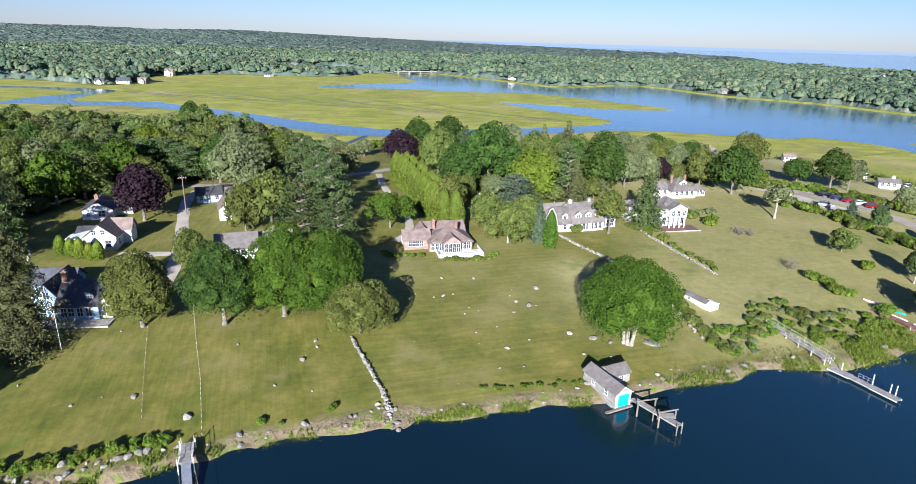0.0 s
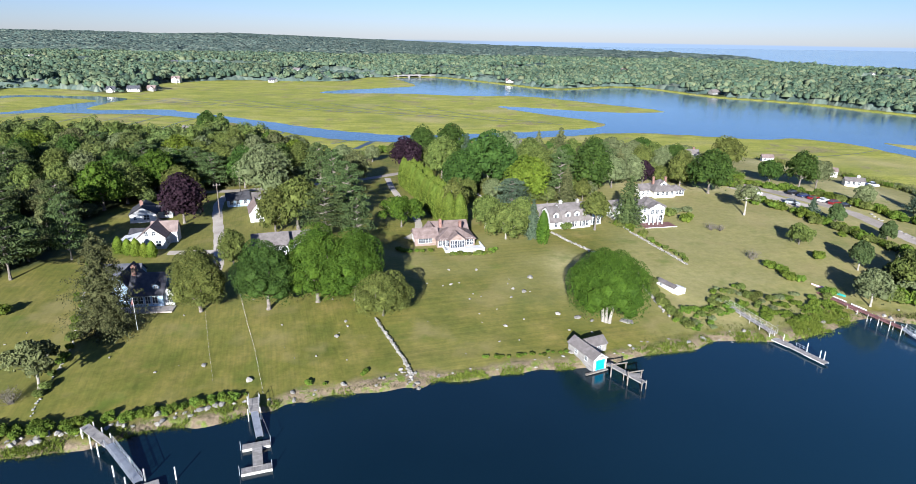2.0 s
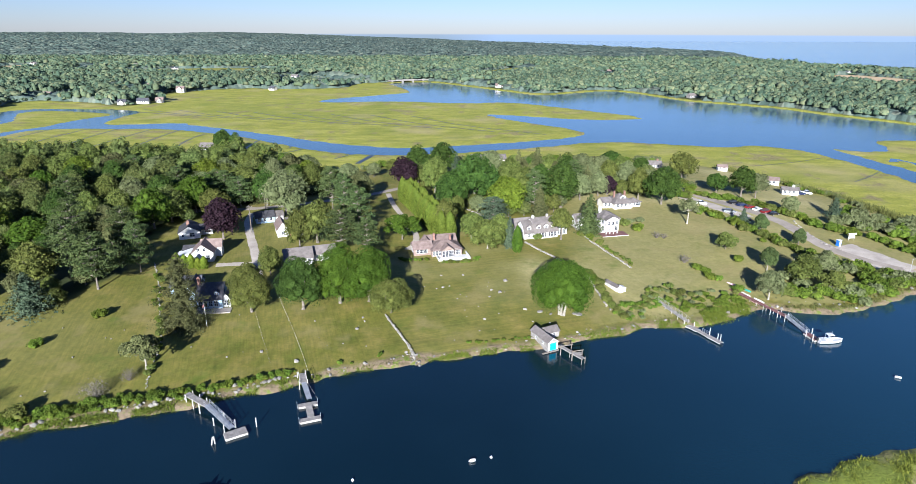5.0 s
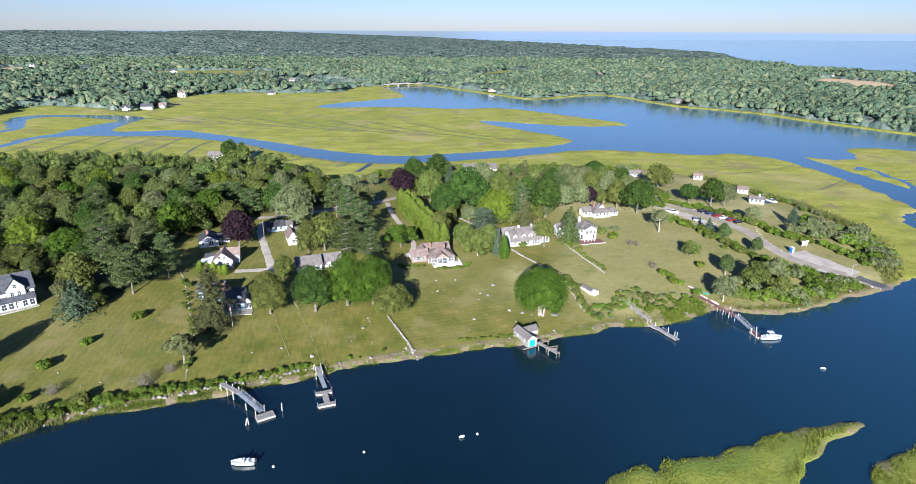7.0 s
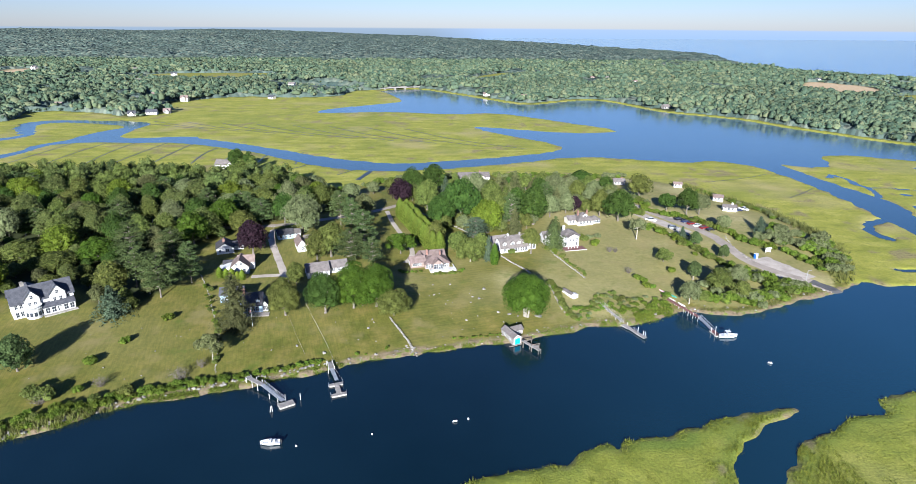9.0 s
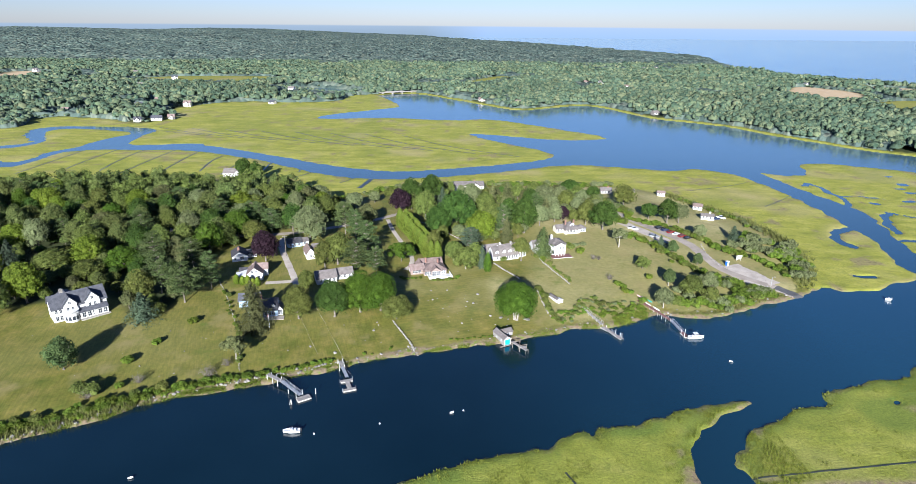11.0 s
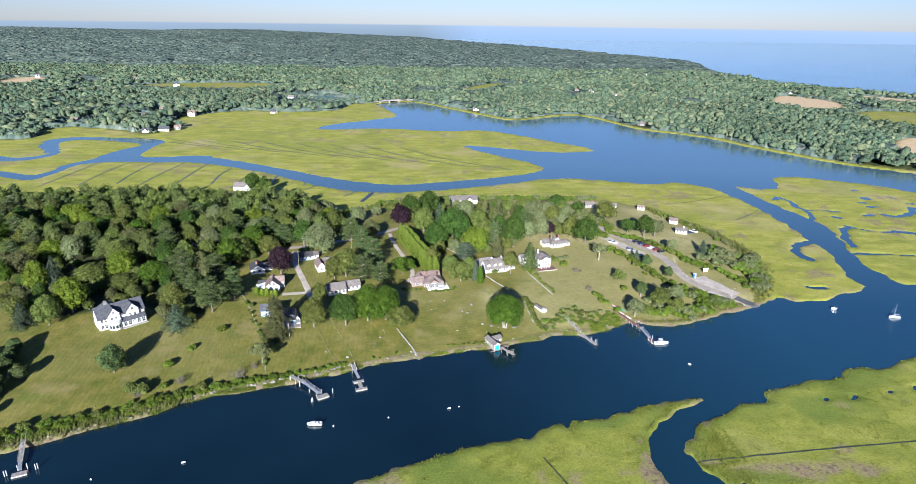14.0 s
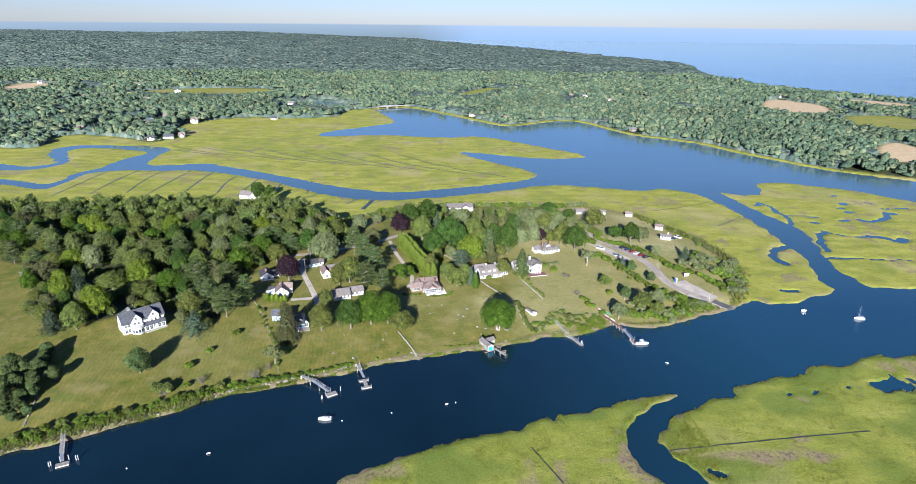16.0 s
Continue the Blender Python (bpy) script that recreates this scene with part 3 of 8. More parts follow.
def mesh_of(name, verts, faces, material=None, smooth=False):
    """A mesh from arrays; faces all have the same number of corners."""
    faces = np.asarray(faces, np.int32)
    me = bpy.data.meshes.new(name)
    me.vertices.add(len(verts))
    me.vertices.foreach_set("co", np.asarray(verts, np.float32).ravel())
    n, k = faces.shape
    me.loops.add(n * k)
    me.loops.foreach_set("vertex_index", faces.ravel())
    me.polygons.add(n)
    me.polygons.foreach_set("loop_start", np.arange(0, n * k, k, dtype=np.int32))
    me.polygons.foreach_set("use_smooth", np.full(n, smooth))
    me.update(calc_edges=True)
    if material:
        me.materials.append(material)
    return me


def grid_faces(nx, ny):
    i, j = np.meshgrid(np.arange(nx - 1), np.arange(ny - 1), indexing="ij")
    a = (i * ny + j).ravel()
    return np.stack([a, a + ny, a + ny + 1, a + 1], 1)


def build_ground():
    xs = spread(-4200, 4200, -175, 335, 1.7, 1.04)
    ys = spread(-500, 4990, -14, 160, 1.55, 1.014)
    x, y = np.meshgrid(xs, ys, indexing="ij")
    z, kinds = survey(x.ravel(), y.ravel())
    LAND.update(xs=xs, ys=ys, z=z.reshape(x.shape))
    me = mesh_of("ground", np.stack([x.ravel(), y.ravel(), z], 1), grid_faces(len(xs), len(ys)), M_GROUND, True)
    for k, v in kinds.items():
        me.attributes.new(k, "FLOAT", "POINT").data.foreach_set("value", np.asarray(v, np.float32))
    tagged(new("ground", me), "mown lawns, salt marsh and wooded shores round a tidal river", "ground", kind="structure")
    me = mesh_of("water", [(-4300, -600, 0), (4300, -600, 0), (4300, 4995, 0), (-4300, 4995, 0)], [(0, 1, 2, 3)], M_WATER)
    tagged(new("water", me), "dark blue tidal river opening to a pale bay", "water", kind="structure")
    return len(xs), len(ys)


print("ground grid", build_ground())

# ---------------------------------------------------------------- trees and shrubs
def ball_template(level):
    bm = bmesh.new()
    bmesh.ops.create_icosphere(bm, subdivisions=level, radius=1)
    v = np.array([tuple(p.co) for p in bm.verts])
    f = np.array([[p.index for p in q.verts] for q in bm.faces])
    bm.free()
    return v, f


BALL_0, BALL_1, BALL_2 = ball_template(1), ball_template(2), ball_template(3)


def leaf_quads(rng, centre, outward, size, lift=0.25, narrow=0.62):
    """One four-cornered leaf spray at each centre, turned roughly outward."""
    n = len(centre)
    nor = outward + rng.normal(0, 0.55, (n, 3)) + np.array([0, 0, lift]) * rng.rand(n, 1)
    nor /= np.linalg.norm(nor, axis=1)[:, None] + 1e-9
    a = np.cross(nor, rng.normal(0, 1, (n, 3)))
    a /= np.linalg.norm(a, axis=1)[:, None] + 1e-9
    b = np.cross(nor, a)
    s = size * (0.6 + 0.8 * rng.rand(n, 1))
    droop = nor * s * 0.22
    v = np.stack([centre - a * s + -droop, centre - b * s * narrow, centre + a * s - droop, centre + b * s * narrow], 1).reshape(-1, 3)
    return v, np.arange(4 * n).reshape(n, 4)


def join_polys(*sets):
    """Lists of (verts, faces) into one; triangles are written as quads with a doubled corner left out."""
    verts, tris, quads, at = [], [], [], 0
    for v, f in sets:
        verts.append(v)
        (tris if f.shape[1] == 3 else quads).append(f + at)
        at += len(v)
    return np.concatenate(verts), (np.concatenate(tris) if tris else None), (np.concatenate(quads) if quads else None)


def mixed_mesh(name, sets, material, smooth_tris=False):
    verts, tris, quads = join_polys(*sets)
    me = bpy.data.meshes.new(name)
    me.vertices.add(len(verts))
    me.vertices.foreach_set("co", np.asarray(verts, np.float32).ravel())
    idx = np.concatenate([a.ravel() for a in (tris, quads) if a is not None]).astype(np.int32)
    nt, nq = (0 if tris is None else len(tris)), (0 if quads is None else len(quads))
    start = np.concatenate([np.arange(nt) * 3, nt * 3 + np.arange(nq) * 4]).astype(np.int32)
    me.loops.add(len(idx))
    me.loops.foreach_set("vertex_index", idx)
    me.polygons.add(nt + nq)
    me.polygons.foreach_set("loop_start", start)
    me.polygons.foreach_set("use_smooth", np.concatenate([np.full(nt, smooth_tris), np.full(nq, False)]))
    me.update(calc_edges=True)
    me.materials.append(material)
    return me


def limb(p0, p1, r0, r1, sides=7, bend=0.0, rng=None, steps=4):
    """A tapered, slightly bent branch."""
    p0, p1 = np.array(p0, float), np.array(p1, float)
    d = p1 - p0
    d /= np.linalg.norm(d) + 1e-9
    u = np.cross(d, (0.3, 0.9, 0.2))
    u /= np.linalg.norm(u) + 1e-9
    w = np.cross(d, u)
    off = (rng.normal(0, 1, 3) if rng is not None else np.zeros(3)) * bend * np.linalg.norm(p1 - p0)
    rings = []
    for k in range(steps + 1):
        t = k / steps
        c = p0 + (p1 - p0) * t + off * math.sin(math.pi * t)
        r = r0 + (r1 - r0) * t + (r0 * 0.55 * max(0, 1 - t * 5) if k == 0 else 0)
        a = np.arange(sides) * 2 * math.pi / sides
        rings.append(c + r * (np.cos(a)[:, None] * u + np.sin(a)[:, None] * w))
    v = np.concatenate(rings)
    f = []
    for k in range(steps):
        for s in range(sides):
            f.append((k * sides + s, k * sides + (s + 1) % sides, (k + 1) * sides + (s + 1) % sides, (k + 1) * sides + s))
    return v, np.array(f)


def lobes_in(rng, h, r, base, n, squash=1.0):
    """Centres and radii of the foliage masses of a broad crown that fills from height base to h."""
    mid, half = (base + h) / 2, (h - base) / 2
    out = [(np.array([0, 0, mid]), 0.70 * min(r, half))]
    for k in range(n):
        a, e = k * 2.399 + rng.rand() * 0.7, math.asin(min(1, max(-0.92, -0.95 + 1.97 * (k + 0.5) / n)))
        wide = math.cos(e) if e > 0 else math.cos(e) ** 0.45
        d = np.array([math.cos(a) * wide, math.sin(a) * wide, math.sin(e)])
        q = (0.27 + 0.19 * rng.rand()) * min(r, half * 1.1) * squash
        slim = 1 - 0.26 * max(0.0, d[2])
        c = np.array([0, 0, mid]) + d * (np.array([r * slim, r * slim, half]) * (0.86 + 0.22 * rng.rand()) - q)
        out.append((c, q))
    return out


def tufted(rng, q, m, tufts, low=-0.6):
    """Leaf places on a foliage mass of radius q: its skin swells into tufts with folds between them."""
    d = rng.normal(0, 1, (m, 3))
    d[:, 2] = np.where(d[:, 2] < low, -d[:, 2], d[:, 2])
    d /= np.linalg.norm(d, axis=1)[:, None]
    u = rng.normal(0, 1, (tufts, 3))
    u /= np.linalg.norm(u, axis=1)[:, None]
    near = (d @ u.T).argmax(1)
    a = (d * u[near]).sum(1)
    swell = np.clip((a - 0.62) / 0.38, 0, 1)[:, None]
    p = d * q * (0.74 + 0.34 * np.sqrt(swell) + 0.12 * rng.rand(m, 1))
    return p, d + 1.7 * (d - u[near] * a[:, None])


def broad_crown(rng, h, r, base, leaves, leaf, n_lobes=16):
    lobes = lobes_in(rng, h, r, base, n_lobes)
    sets = []
    for c, q in lobes:
        v, f = BALL_0
        v = v * (1 + rng.normal(0, 0.06, (len(v), 1)))
        sets.append((c + v * q * 0.66, f))
    share = np.array([q * q for _, q in lobes])
    share = share / share.sum()
    cen, out = [], []
    for (c, q), s in zip(lobes, share):
        p, d = tufted(rng, q, max(8, int(leaves * s * 1.5)), 13)
        p = p + c
        keep = np.ones(len(p), bool)
        for c2, q2 in lobes:
            if c2 is not c:
                keep &= np.linalg.norm(p - c2, axis=1) > q2 * 0.7
        cen.append(p[keep])
        out.append(d[keep])
    sets.append(leaf_quads(rng, np.concatenate(cen), np.concatenate(out), leaf))
    return sets


def broad_tree(name, h, r, seed, leaf_mat, bark=None, base=0.14, leaves=3600, leaf=0.34, n_lobes=22, trunk_r=None, stems=1):
    rng = np.random.RandomState(seed)
    tree = new(name)
    tr = trunk_r or 0.028 * h
    sets = []
    for s in range(stems):
        foot = np.array([rng.normal(0, 0.35), rng.normal(0, 0.35), 0.0]) * (stems > 1)
        fork = np.array([foot[0] * 2, foot[1] * 2, h * (base + 0.18)])
        sets.append(limb(foot - (0, 0, 0.4), fork, tr, tr * 0.72, 9, 0.03, rng))
        for k in range(6):
            a = k * 1.05 + rng.rand() * 0.5
            tip = np.array([math.cos(a) * r * 0.62, math.sin(a) * r * 0.62, h * (0.45 + 0.35 * rng.rand())])
            sets.append(limb(fork - (0, 0, 0.05 * h * rng.rand()), tip, tr * 0.5, tr * 0.12, 6, 0.06, rng))
        sets.append(limb(fork, (0, 0, h * 0.85), tr * 0.7, tr * 0.12, 7, 0.03, rng))
    part_mesh("trunk", sets, bark or M_BARK, tree)
    part_mesh("crown", broad_crown(rng, h, r, h * base, leaves, leaf, n_lobes), leaf_mat, tree)
    return tree


def part_mesh(name, sets, material, parent, label="", smooth=False):
    ob = new(name, mixed_mesh(name, sets, material, smooth))
    ob.parent = parent
    if label:
        ob["label"] = label
    return ob


def conifer(name, h, r, seed, leaf_mat, base=0.06, leaves=2200, leaf=0.36, bark=None, ragged=0.15, power=0.85, tiers=15):
    """Spruce-like: whorls of drooping boughs round one straight stem."""
    rng = np.random.RandomState(seed)
    tree = new(name)
    sets = [limb((0, 0, -0.4), (0, 0, h * 0.97), 0.02 * h, 0.02, 8, 0.0, rng, 6)]
    cen, out = [], []
    cores = []
    for k in range(tiers):
        t = (k + 0.5) / tiers
        z = h * (base + (1 - base) * t)
        reach = r * (1 - t) ** power * (1 + rng.normal(0, ragged))
        boughs = max(4, int(9 * (1 - t) + 4))
        for q in range(boughs):
            a = q * 2 * math.pi / boughs + k * 0.7 + rng.normal(0, 0.15)
            d = np.array([math.cos(a), math.sin(a), 0])
            ln = reach * (0.75 + 0.4 * rng.rand())
            m = max(3, int(leaves / tiers / boughs * (0.4 + 1.2 * (1 - t))))
            u = rng.rand(m) ** 0.6
            p = d * (u * ln)[:, None] + np.array([0, 0, z]) + np.array([0, 0, -0.22]) * (u * ln)[:, None] + rng.normal(0, 0.16 * (ln * 0.4 + 0.25), (m, 3))
            cen.append(p)
            out.append(np.tile(d * 0.9 + (0, 0, 0.15), (m, 1)))
        v, f = BALL_0
        cores.append((v * np.array([reach * 0.34, reach * 0.34, h / tiers * 0.6]) + (0, 0, z - 0.1 * reach), f))
    part_mesh("trunk", sets, bark or M_BARK, tree)
    part_mesh("crown", cores + [leaf_quads(rng, np.concatenate(cen), np.concatenate(out), leaf, 0.15, 0.5)], leaf_mat, tree)
    return tree


def pine(name, h, r, seed, leaf_mat, leaves=2400, leaf=0.34, bare=0.3):
    """White pine: a tall stem with flat, irregular plates of needles."""
    rng = np.random.RandomState(seed)
    tree = new(name)
    sets = [limb((0, 0, -0.4), (rng.normal(0, 0.4), rng.normal(0, 0.4), h * 0.97), 0.018 * h, 0.05, 8, 0.01, rng, 6)]
    cen, out, cores = [], [], []
    plates = 26
    for k in range(plates):
        t = bare + (1 - bare) * (k + 0.5) / plates
        a = k * 2.4 + rng.rand() * 0.6
        ln = r * (0.35 + 0.75 * math.sin(math.pi * min(1, (1.08 - t) / (1.08 - bare) * 0.62))) * (0.65 + 0.5 * rng.rand())
        c = np.array([math.cos(a) * ln * 0.62, math.sin(a) * ln * 0.62, h * t + 0.12 * ln])
        size = np.array([ln * 0.52, ln * 0.46, 0.30 + 0.05 * ln])
        sets.append(limb((0, 0, h * t - 0.3), c, 0.05 + 0.03 * ln, 0.03, 5, 0.03, rng, 2))
        m = int(leaves / plates)
        d = rng.normal(0, 1, (m, 3))
        d /= np.linalg.norm(d, axis=1)[:, None]
        d[:, 2] = np.abs(d[:, 2]) * np.where(rng.rand(m) < 0.8, 1, -1)
        cen.append(c + d * size * (0.75 + 0.4 * rng.rand(m, 1)))
        out.append(d)
        v, f = BALL_0
        cores.append((c + v * size * 0.5, f))
    part_mesh("trunk", sets, M_BARK, tree)
    part_mesh("crown", cores + [leaf_quads(rng, np.concatenate(cen), np.concatenate(out) * np.array([1, 1, 0.45]), leaf, 0.2, 0.5)], leaf_mat, tree)
    return tree


def column_tree(name, h, r, seed, leaf_mat, leaves=1100, leaf=0.3):
    """Arborvitae: a dense flame-shaped column down to the ground."""
    rng = np.random.RandomState(seed)
    tree = new(name)
    part_mesh("trunk", [limb((0, 0, -0.3), (0, 0, h * 0.8), 0.12, 0.03, 7)], M_BARK, tree)
    t = rng.rand(leaves)
    a = rng.rand(leaves) * 2 * math.pi
    prof = np.sin(np.clip(0.12 + t * 0.9, 0, 1) ** 0.8 * math.pi) ** 0.6
    rr = r * prof * (0.85 + 0.25 * rng.rand(leaves))
    d = np.stack([np.cos(a), np.sin(a), np.full(leaves, 0.35)], 1)
    p = np.stack([np.cos(a) * rr, np.sin(a) * rr, 0.1 + t * h], 1)
    v, f = BALL_1
    core = (v * (r * 0.82, r * 0.82, h * 0.5) + (0, 0, h * 0.5), f)
    part_mesh("crown", [core, leaf_quads(rng, p, d, leaf, 0.2, 0.5)], leaf_mat, tree)
    return tree


def shrub(name, h, r, seed, leaf_mat, leaves=420, leaf=0.22, lobes=6):
    rng = np.random.RandomState(seed)
    thing = new(name)
    sets, cen, out = [], [], []
    for k in range(lobes):
        a, q = k * 2.4 + rng.rand(), r * (0.42 + 0.25 * rng.rand())
        c = np.array([math.cos(a) * r * 0.55 * (k > 0), math.sin(a) * r * 0.55 * (k > 0), h * (0.35 + 0.2 * rng.rand())])
        s = np.array([q, q, h * 0.5])
        v, f = BALL_0
        sets.append((c + v * s * 0.85, f))
        m = leaves // lobes
        d = rng.normal(0, 1, (m, 3))
        d[:, 2] = np.abs(d[:, 2])
        d /= np.linalg.norm(d, axis=1)[:, None]
        cen.append(c + d * s * (0.9 + 0.3 * rng.rand(m, 1)))
        out.append(d)
    for k in range(3):
        part_mesh("stem", [limb((0, 0, -0.2), (math.cos(k * 2.1) * r * 0.3, math.sin(k * 2.1) * r * 0.3, h * 0.6), 0.05, 0.02, 5)], M_BARK, thing)
    part_mesh("foliage", sets + [leaf_quads(rng, np.concatenate(cen), np.concatenate(out), leaf)], leaf_mat, thing)
    return thing


def twiggy(name, h, r, seed, mat, stems=34):
    """A bare, grey shrub: a sheaf of forked twigs."""
    rng = np.random.RandomState(seed)
    thing = new(name)
    sets = []
    for k in range(stems):
        a, e = rng.rand() * 6.283, 0.25 + 0.75 * rng.rand()
        tip = np.array([math.cos(a) * r * (1.1 - e), math.sin(a) * r * (1.1 - e), h * e * (0.8 + 0.3 * rng.rand())])
        sets.append(limb((math.cos(a) * 0.1, math.sin(a) * 0.1, -0.15), tip, 0.035, 0.01, 4, 0.08, rng, 3))
        for _ in range(3):
            b = tip * (0.5 + 0.4 * rng.rand())
            sets.append(limb(b, b + rng.normal(0, 0.22 * r, 3) + (0, 0, 0.15 * h), 0.016, 0.006, 3, 0.1, rng, 2))
    part_mesh("branchwork", sets, M_BARK, thing)
    p = rng.normal(0, 0.42, (260, 3)) * (r, r, 0) + np.array([0, 0, 1]) * (h * (0.3 + 0.6 * rng.rand(260, 1)))
    part_mesh("foliage", [leaf_quads(rng, p, rng.normal(0, 1, (260, 3)), 0.14)], mat, thing)
    return thing


def stand(ob, x, y, turn=0.0, size=1.0, dz=0.0):
    ob.matrix_world = pose(x, y, height(x, y) + dz, 0, 0, turn) @ Matrix.Diagonal((size, size, size, 1))
    return ob


def again(ob, x, y, turn=0.0, size=1.0, tall=None, dz=0.0):
    """One more of a thing, standing on the ground at (x, y)."""
    c = copy_thing(ob, Matrix.Identity(4))
    c.matrix_basis = pose(x, y, height(x, y) + dz, 0, 0, turn) @ Matrix.Diagonal((size, size, tall or size, 1))
    return c


def tree_tag(ob, label, category="tree", group="trees"):
    return tagged(ob, label, category, group)


# the trees that stand out, one by one: maker, place, height, crown radius, look
def single_trees():
    T = tree_tag
    T(stand(broad_tree("tree", 15.8, 8.8, 1, M_LEAF_MAPLE, M_BARK_PALE, 0.06, 27000, 0.165, 44, 0.36, 3), 27.6, 96.2, 20), "great round maple with a pale three-stemmed trunk on the lawn", group="shore trees")
    T(stand(broad_tree("tree", 14.2, 5.9, 2, M_LEAF, None, 0.03, 15000, 0.175, 30), -55.6, 94.5, 0), "full olive-green maple on the lawn's edge beside a stone wall")
    T(stand(broad_tree("tree", 15.4, 6.7, 3, M_LEAF_DARK, None, 0.05, 16000, 0.175, 30), -42.4, 96.6, 40), "dark green maple with a stout grey trunk on the lawn")
    T(stand(broad_tree("tree", 17.0, 7.2, 4, M_LEAF_MAPLE, None, 0.0, 17000, 0.175, 32), -33.0, 100.6, 0), "broad bright green maple joined with its neighbour")
    T(stand(broad_tree("tree", 16.0, 7.2, 5, M_LEAF_MAPLE, None, 0.0, 17000, 0.175, 32), -25.2, 101.8, 80), "broad bright green maple joined with its neighbour")
    T(stand(broad_tree("tree", 9.8, 6.4, 6, M_LEAF, None, 0.06, 11000, 0.165, 26), -18.4, 95.5, 0), "spreading olive-grey ash over the head of a stone wall")
    T(stand(broad_tree("tree", 15.0, 7.0, 7, M_LEAF_PURPLE, None, 0.06, 3200, 0.38), -83.6, 150, 0), "dark purple copper beech beside a white cottage")
    T(stand(broad_tree("tree", 18.5, 9.6, 8, M_LEAF_SILVER, None, 0.08, 3200, 0.45), -68.3, 177, 0), "tall pale silver maple behind cottages")
    T(stand(broad_tree("tree", 15.0, 8.4, 9, M_LEAF, None, 0.22, 2800, 0.38), -49.5, 147, 0), "wide open-crowned ash with a forked trunk")
    T(stand(broad_tree("tree", 9.4, 7.0, 13, M_LEAF_MAPLE, None, 0.2, 3400, 0.3, 18), -20.5, 151, 0), "low spreading crab apple by a drive")
    T(stand(broad_tree("tree", 13.8, 4.6, 14, M_LEAF, M_BARK_PALE, 0.1, 2400, 0.34), -5.3, 155, 0), "slim birch with pale stems behind a shingled house")
    T(stand(broad_tree("tree", 10.4, 6.6, 15, M_LEAF, M_BARK_PALE, 0.03, 3800, 0.3), 9.4, 143, 0), "round olive-green birch clump on the lawn")
    T(stand(broad_tree("tree", 10.2, 5.0, 76, M_LEAF, M_BARK_PALE, 0.03, 3000, 0.3), 14.2, 148.5, 50), "olive-green birch clump beside a white house")
    T(stand(broad_tree("tree", 10.2, 4.8, 16, M_LEAF, M_BARK_PALE, 0.05, 2600, 0.3), 4, 152, 0), "small olive-green birch clump by the house")
    T(stand(pine("pine_tree", 10.5, 6.0, 17, M_NEEDLE_BLUE, 2600, 0.34, 0.1), 12.5, 168, 0), "soft blue-green pine with wide boughs")
    T(stand(broad_tree("tree", 20.5, 11.5, 18, M_LEAF_DARK, M_BARK_PALE, 0.08, 4200, 0.5, 22), 6, 199, 0), "huge dark green maple on the point")
    T(stand(broad_tree("tree", 16.4, 7.8, 19, M_LEAF_LIME, None, 0.1, 3400, 0.42), 18, 179, 0), "bright yellow-green maple on the point")
    T(stand(conifer("spruce_tree", 14.0, 4.2, 20, M_NEEDLE_BROWN), 31, 177, 0), "olive-brown spruce behind a white house")
    T(stand(broad_tree("tree", 19.4, 7.2, 21, M_LEAF_DARK, None, 0.14, 3200, 0.45), 41.8, 192, 0), "tall dark green maple on the point")
    T(stand(broad_tree("tree", 15.8, 5.2, 22, M_LEAF_DARK, M_BARK_PALE, 0.14, 2400, 0.42), 34, 203, 0), "tall dark green maple on the point")
    T(stand(conifer("spruce_tree", 11.2, 2.7, 23, M_NEEDLE_BLUE, 0.04, 1800), 17, 145, 0), "grey-green spruce at a white house's corner")
    T(stand(column_tree("arborvitae", 9.2, 1.7, 24, M_LEAF_MAPLE), 19.3, 140.5, 0), "dense dark green arborvitae column at a white house's corner")
    T(stand(conifer("spruce_tree", 15.2, 5.8, 25, M_NEEDLE, 0.03, 4200, 0.32, power=0.6), 47, 159, 0), "tall green spruce between two white houses")
    T(stand(broad_tree("tree", 11.6, 4.3, 26, M_LEAF, None, 0.3, 2000, 0.34), 36, 153, 0), "small open tree in front of a white house")
    T(stand(broad_tree("tree", 10.4, 4.4, 27, M_LEAF_SILVER, M_BARK_PALE, 0.38, 900, 0.3, 9), 87.6, 172, 0), "thin half-bare tree with a pale leaning trunk")
    T(stand(broad_tree("tree", 16.2, 8.2, 28, M_LEAF_DARK, None, 0.1, 3400, 0.45), 85.5, 198, 0), "large dark green maple at the lawn's edge")
    T(stand(conifer("spruce_tree", 7.2, 2.9, 29, M_NEEDLE_BLUE, 0.02, 1600, 0.28), 108.2, 170.5, 0), "young blue spruce beside the parking road")
    T(stand(broad_tree("tree", 6.0, 4.0, 30, M_LEAF, None, 0.05, 1500, 0.28, 10), 91.6, 145, 0), "small round olive-green tree on the grass")
    T(stand(broad_tree("tree", 8.8, 4.2, 31, M_LEAF_SILVER, M_BARK_PALE, 0.16, 2000, 0.28), 89.5, 108.6, 0), "small silver-leaved tree beside a dock")
    T(stand(conifer("spruce_tree", 20.0, 6.6, 32, M_NEEDLE_BROWN, 0.03, 19000, 0.2, ragged=0.2, power=0.55, tiers=20), -69.6, 85.5, 0), "tall ragged olive-brown spruce on the lawn")
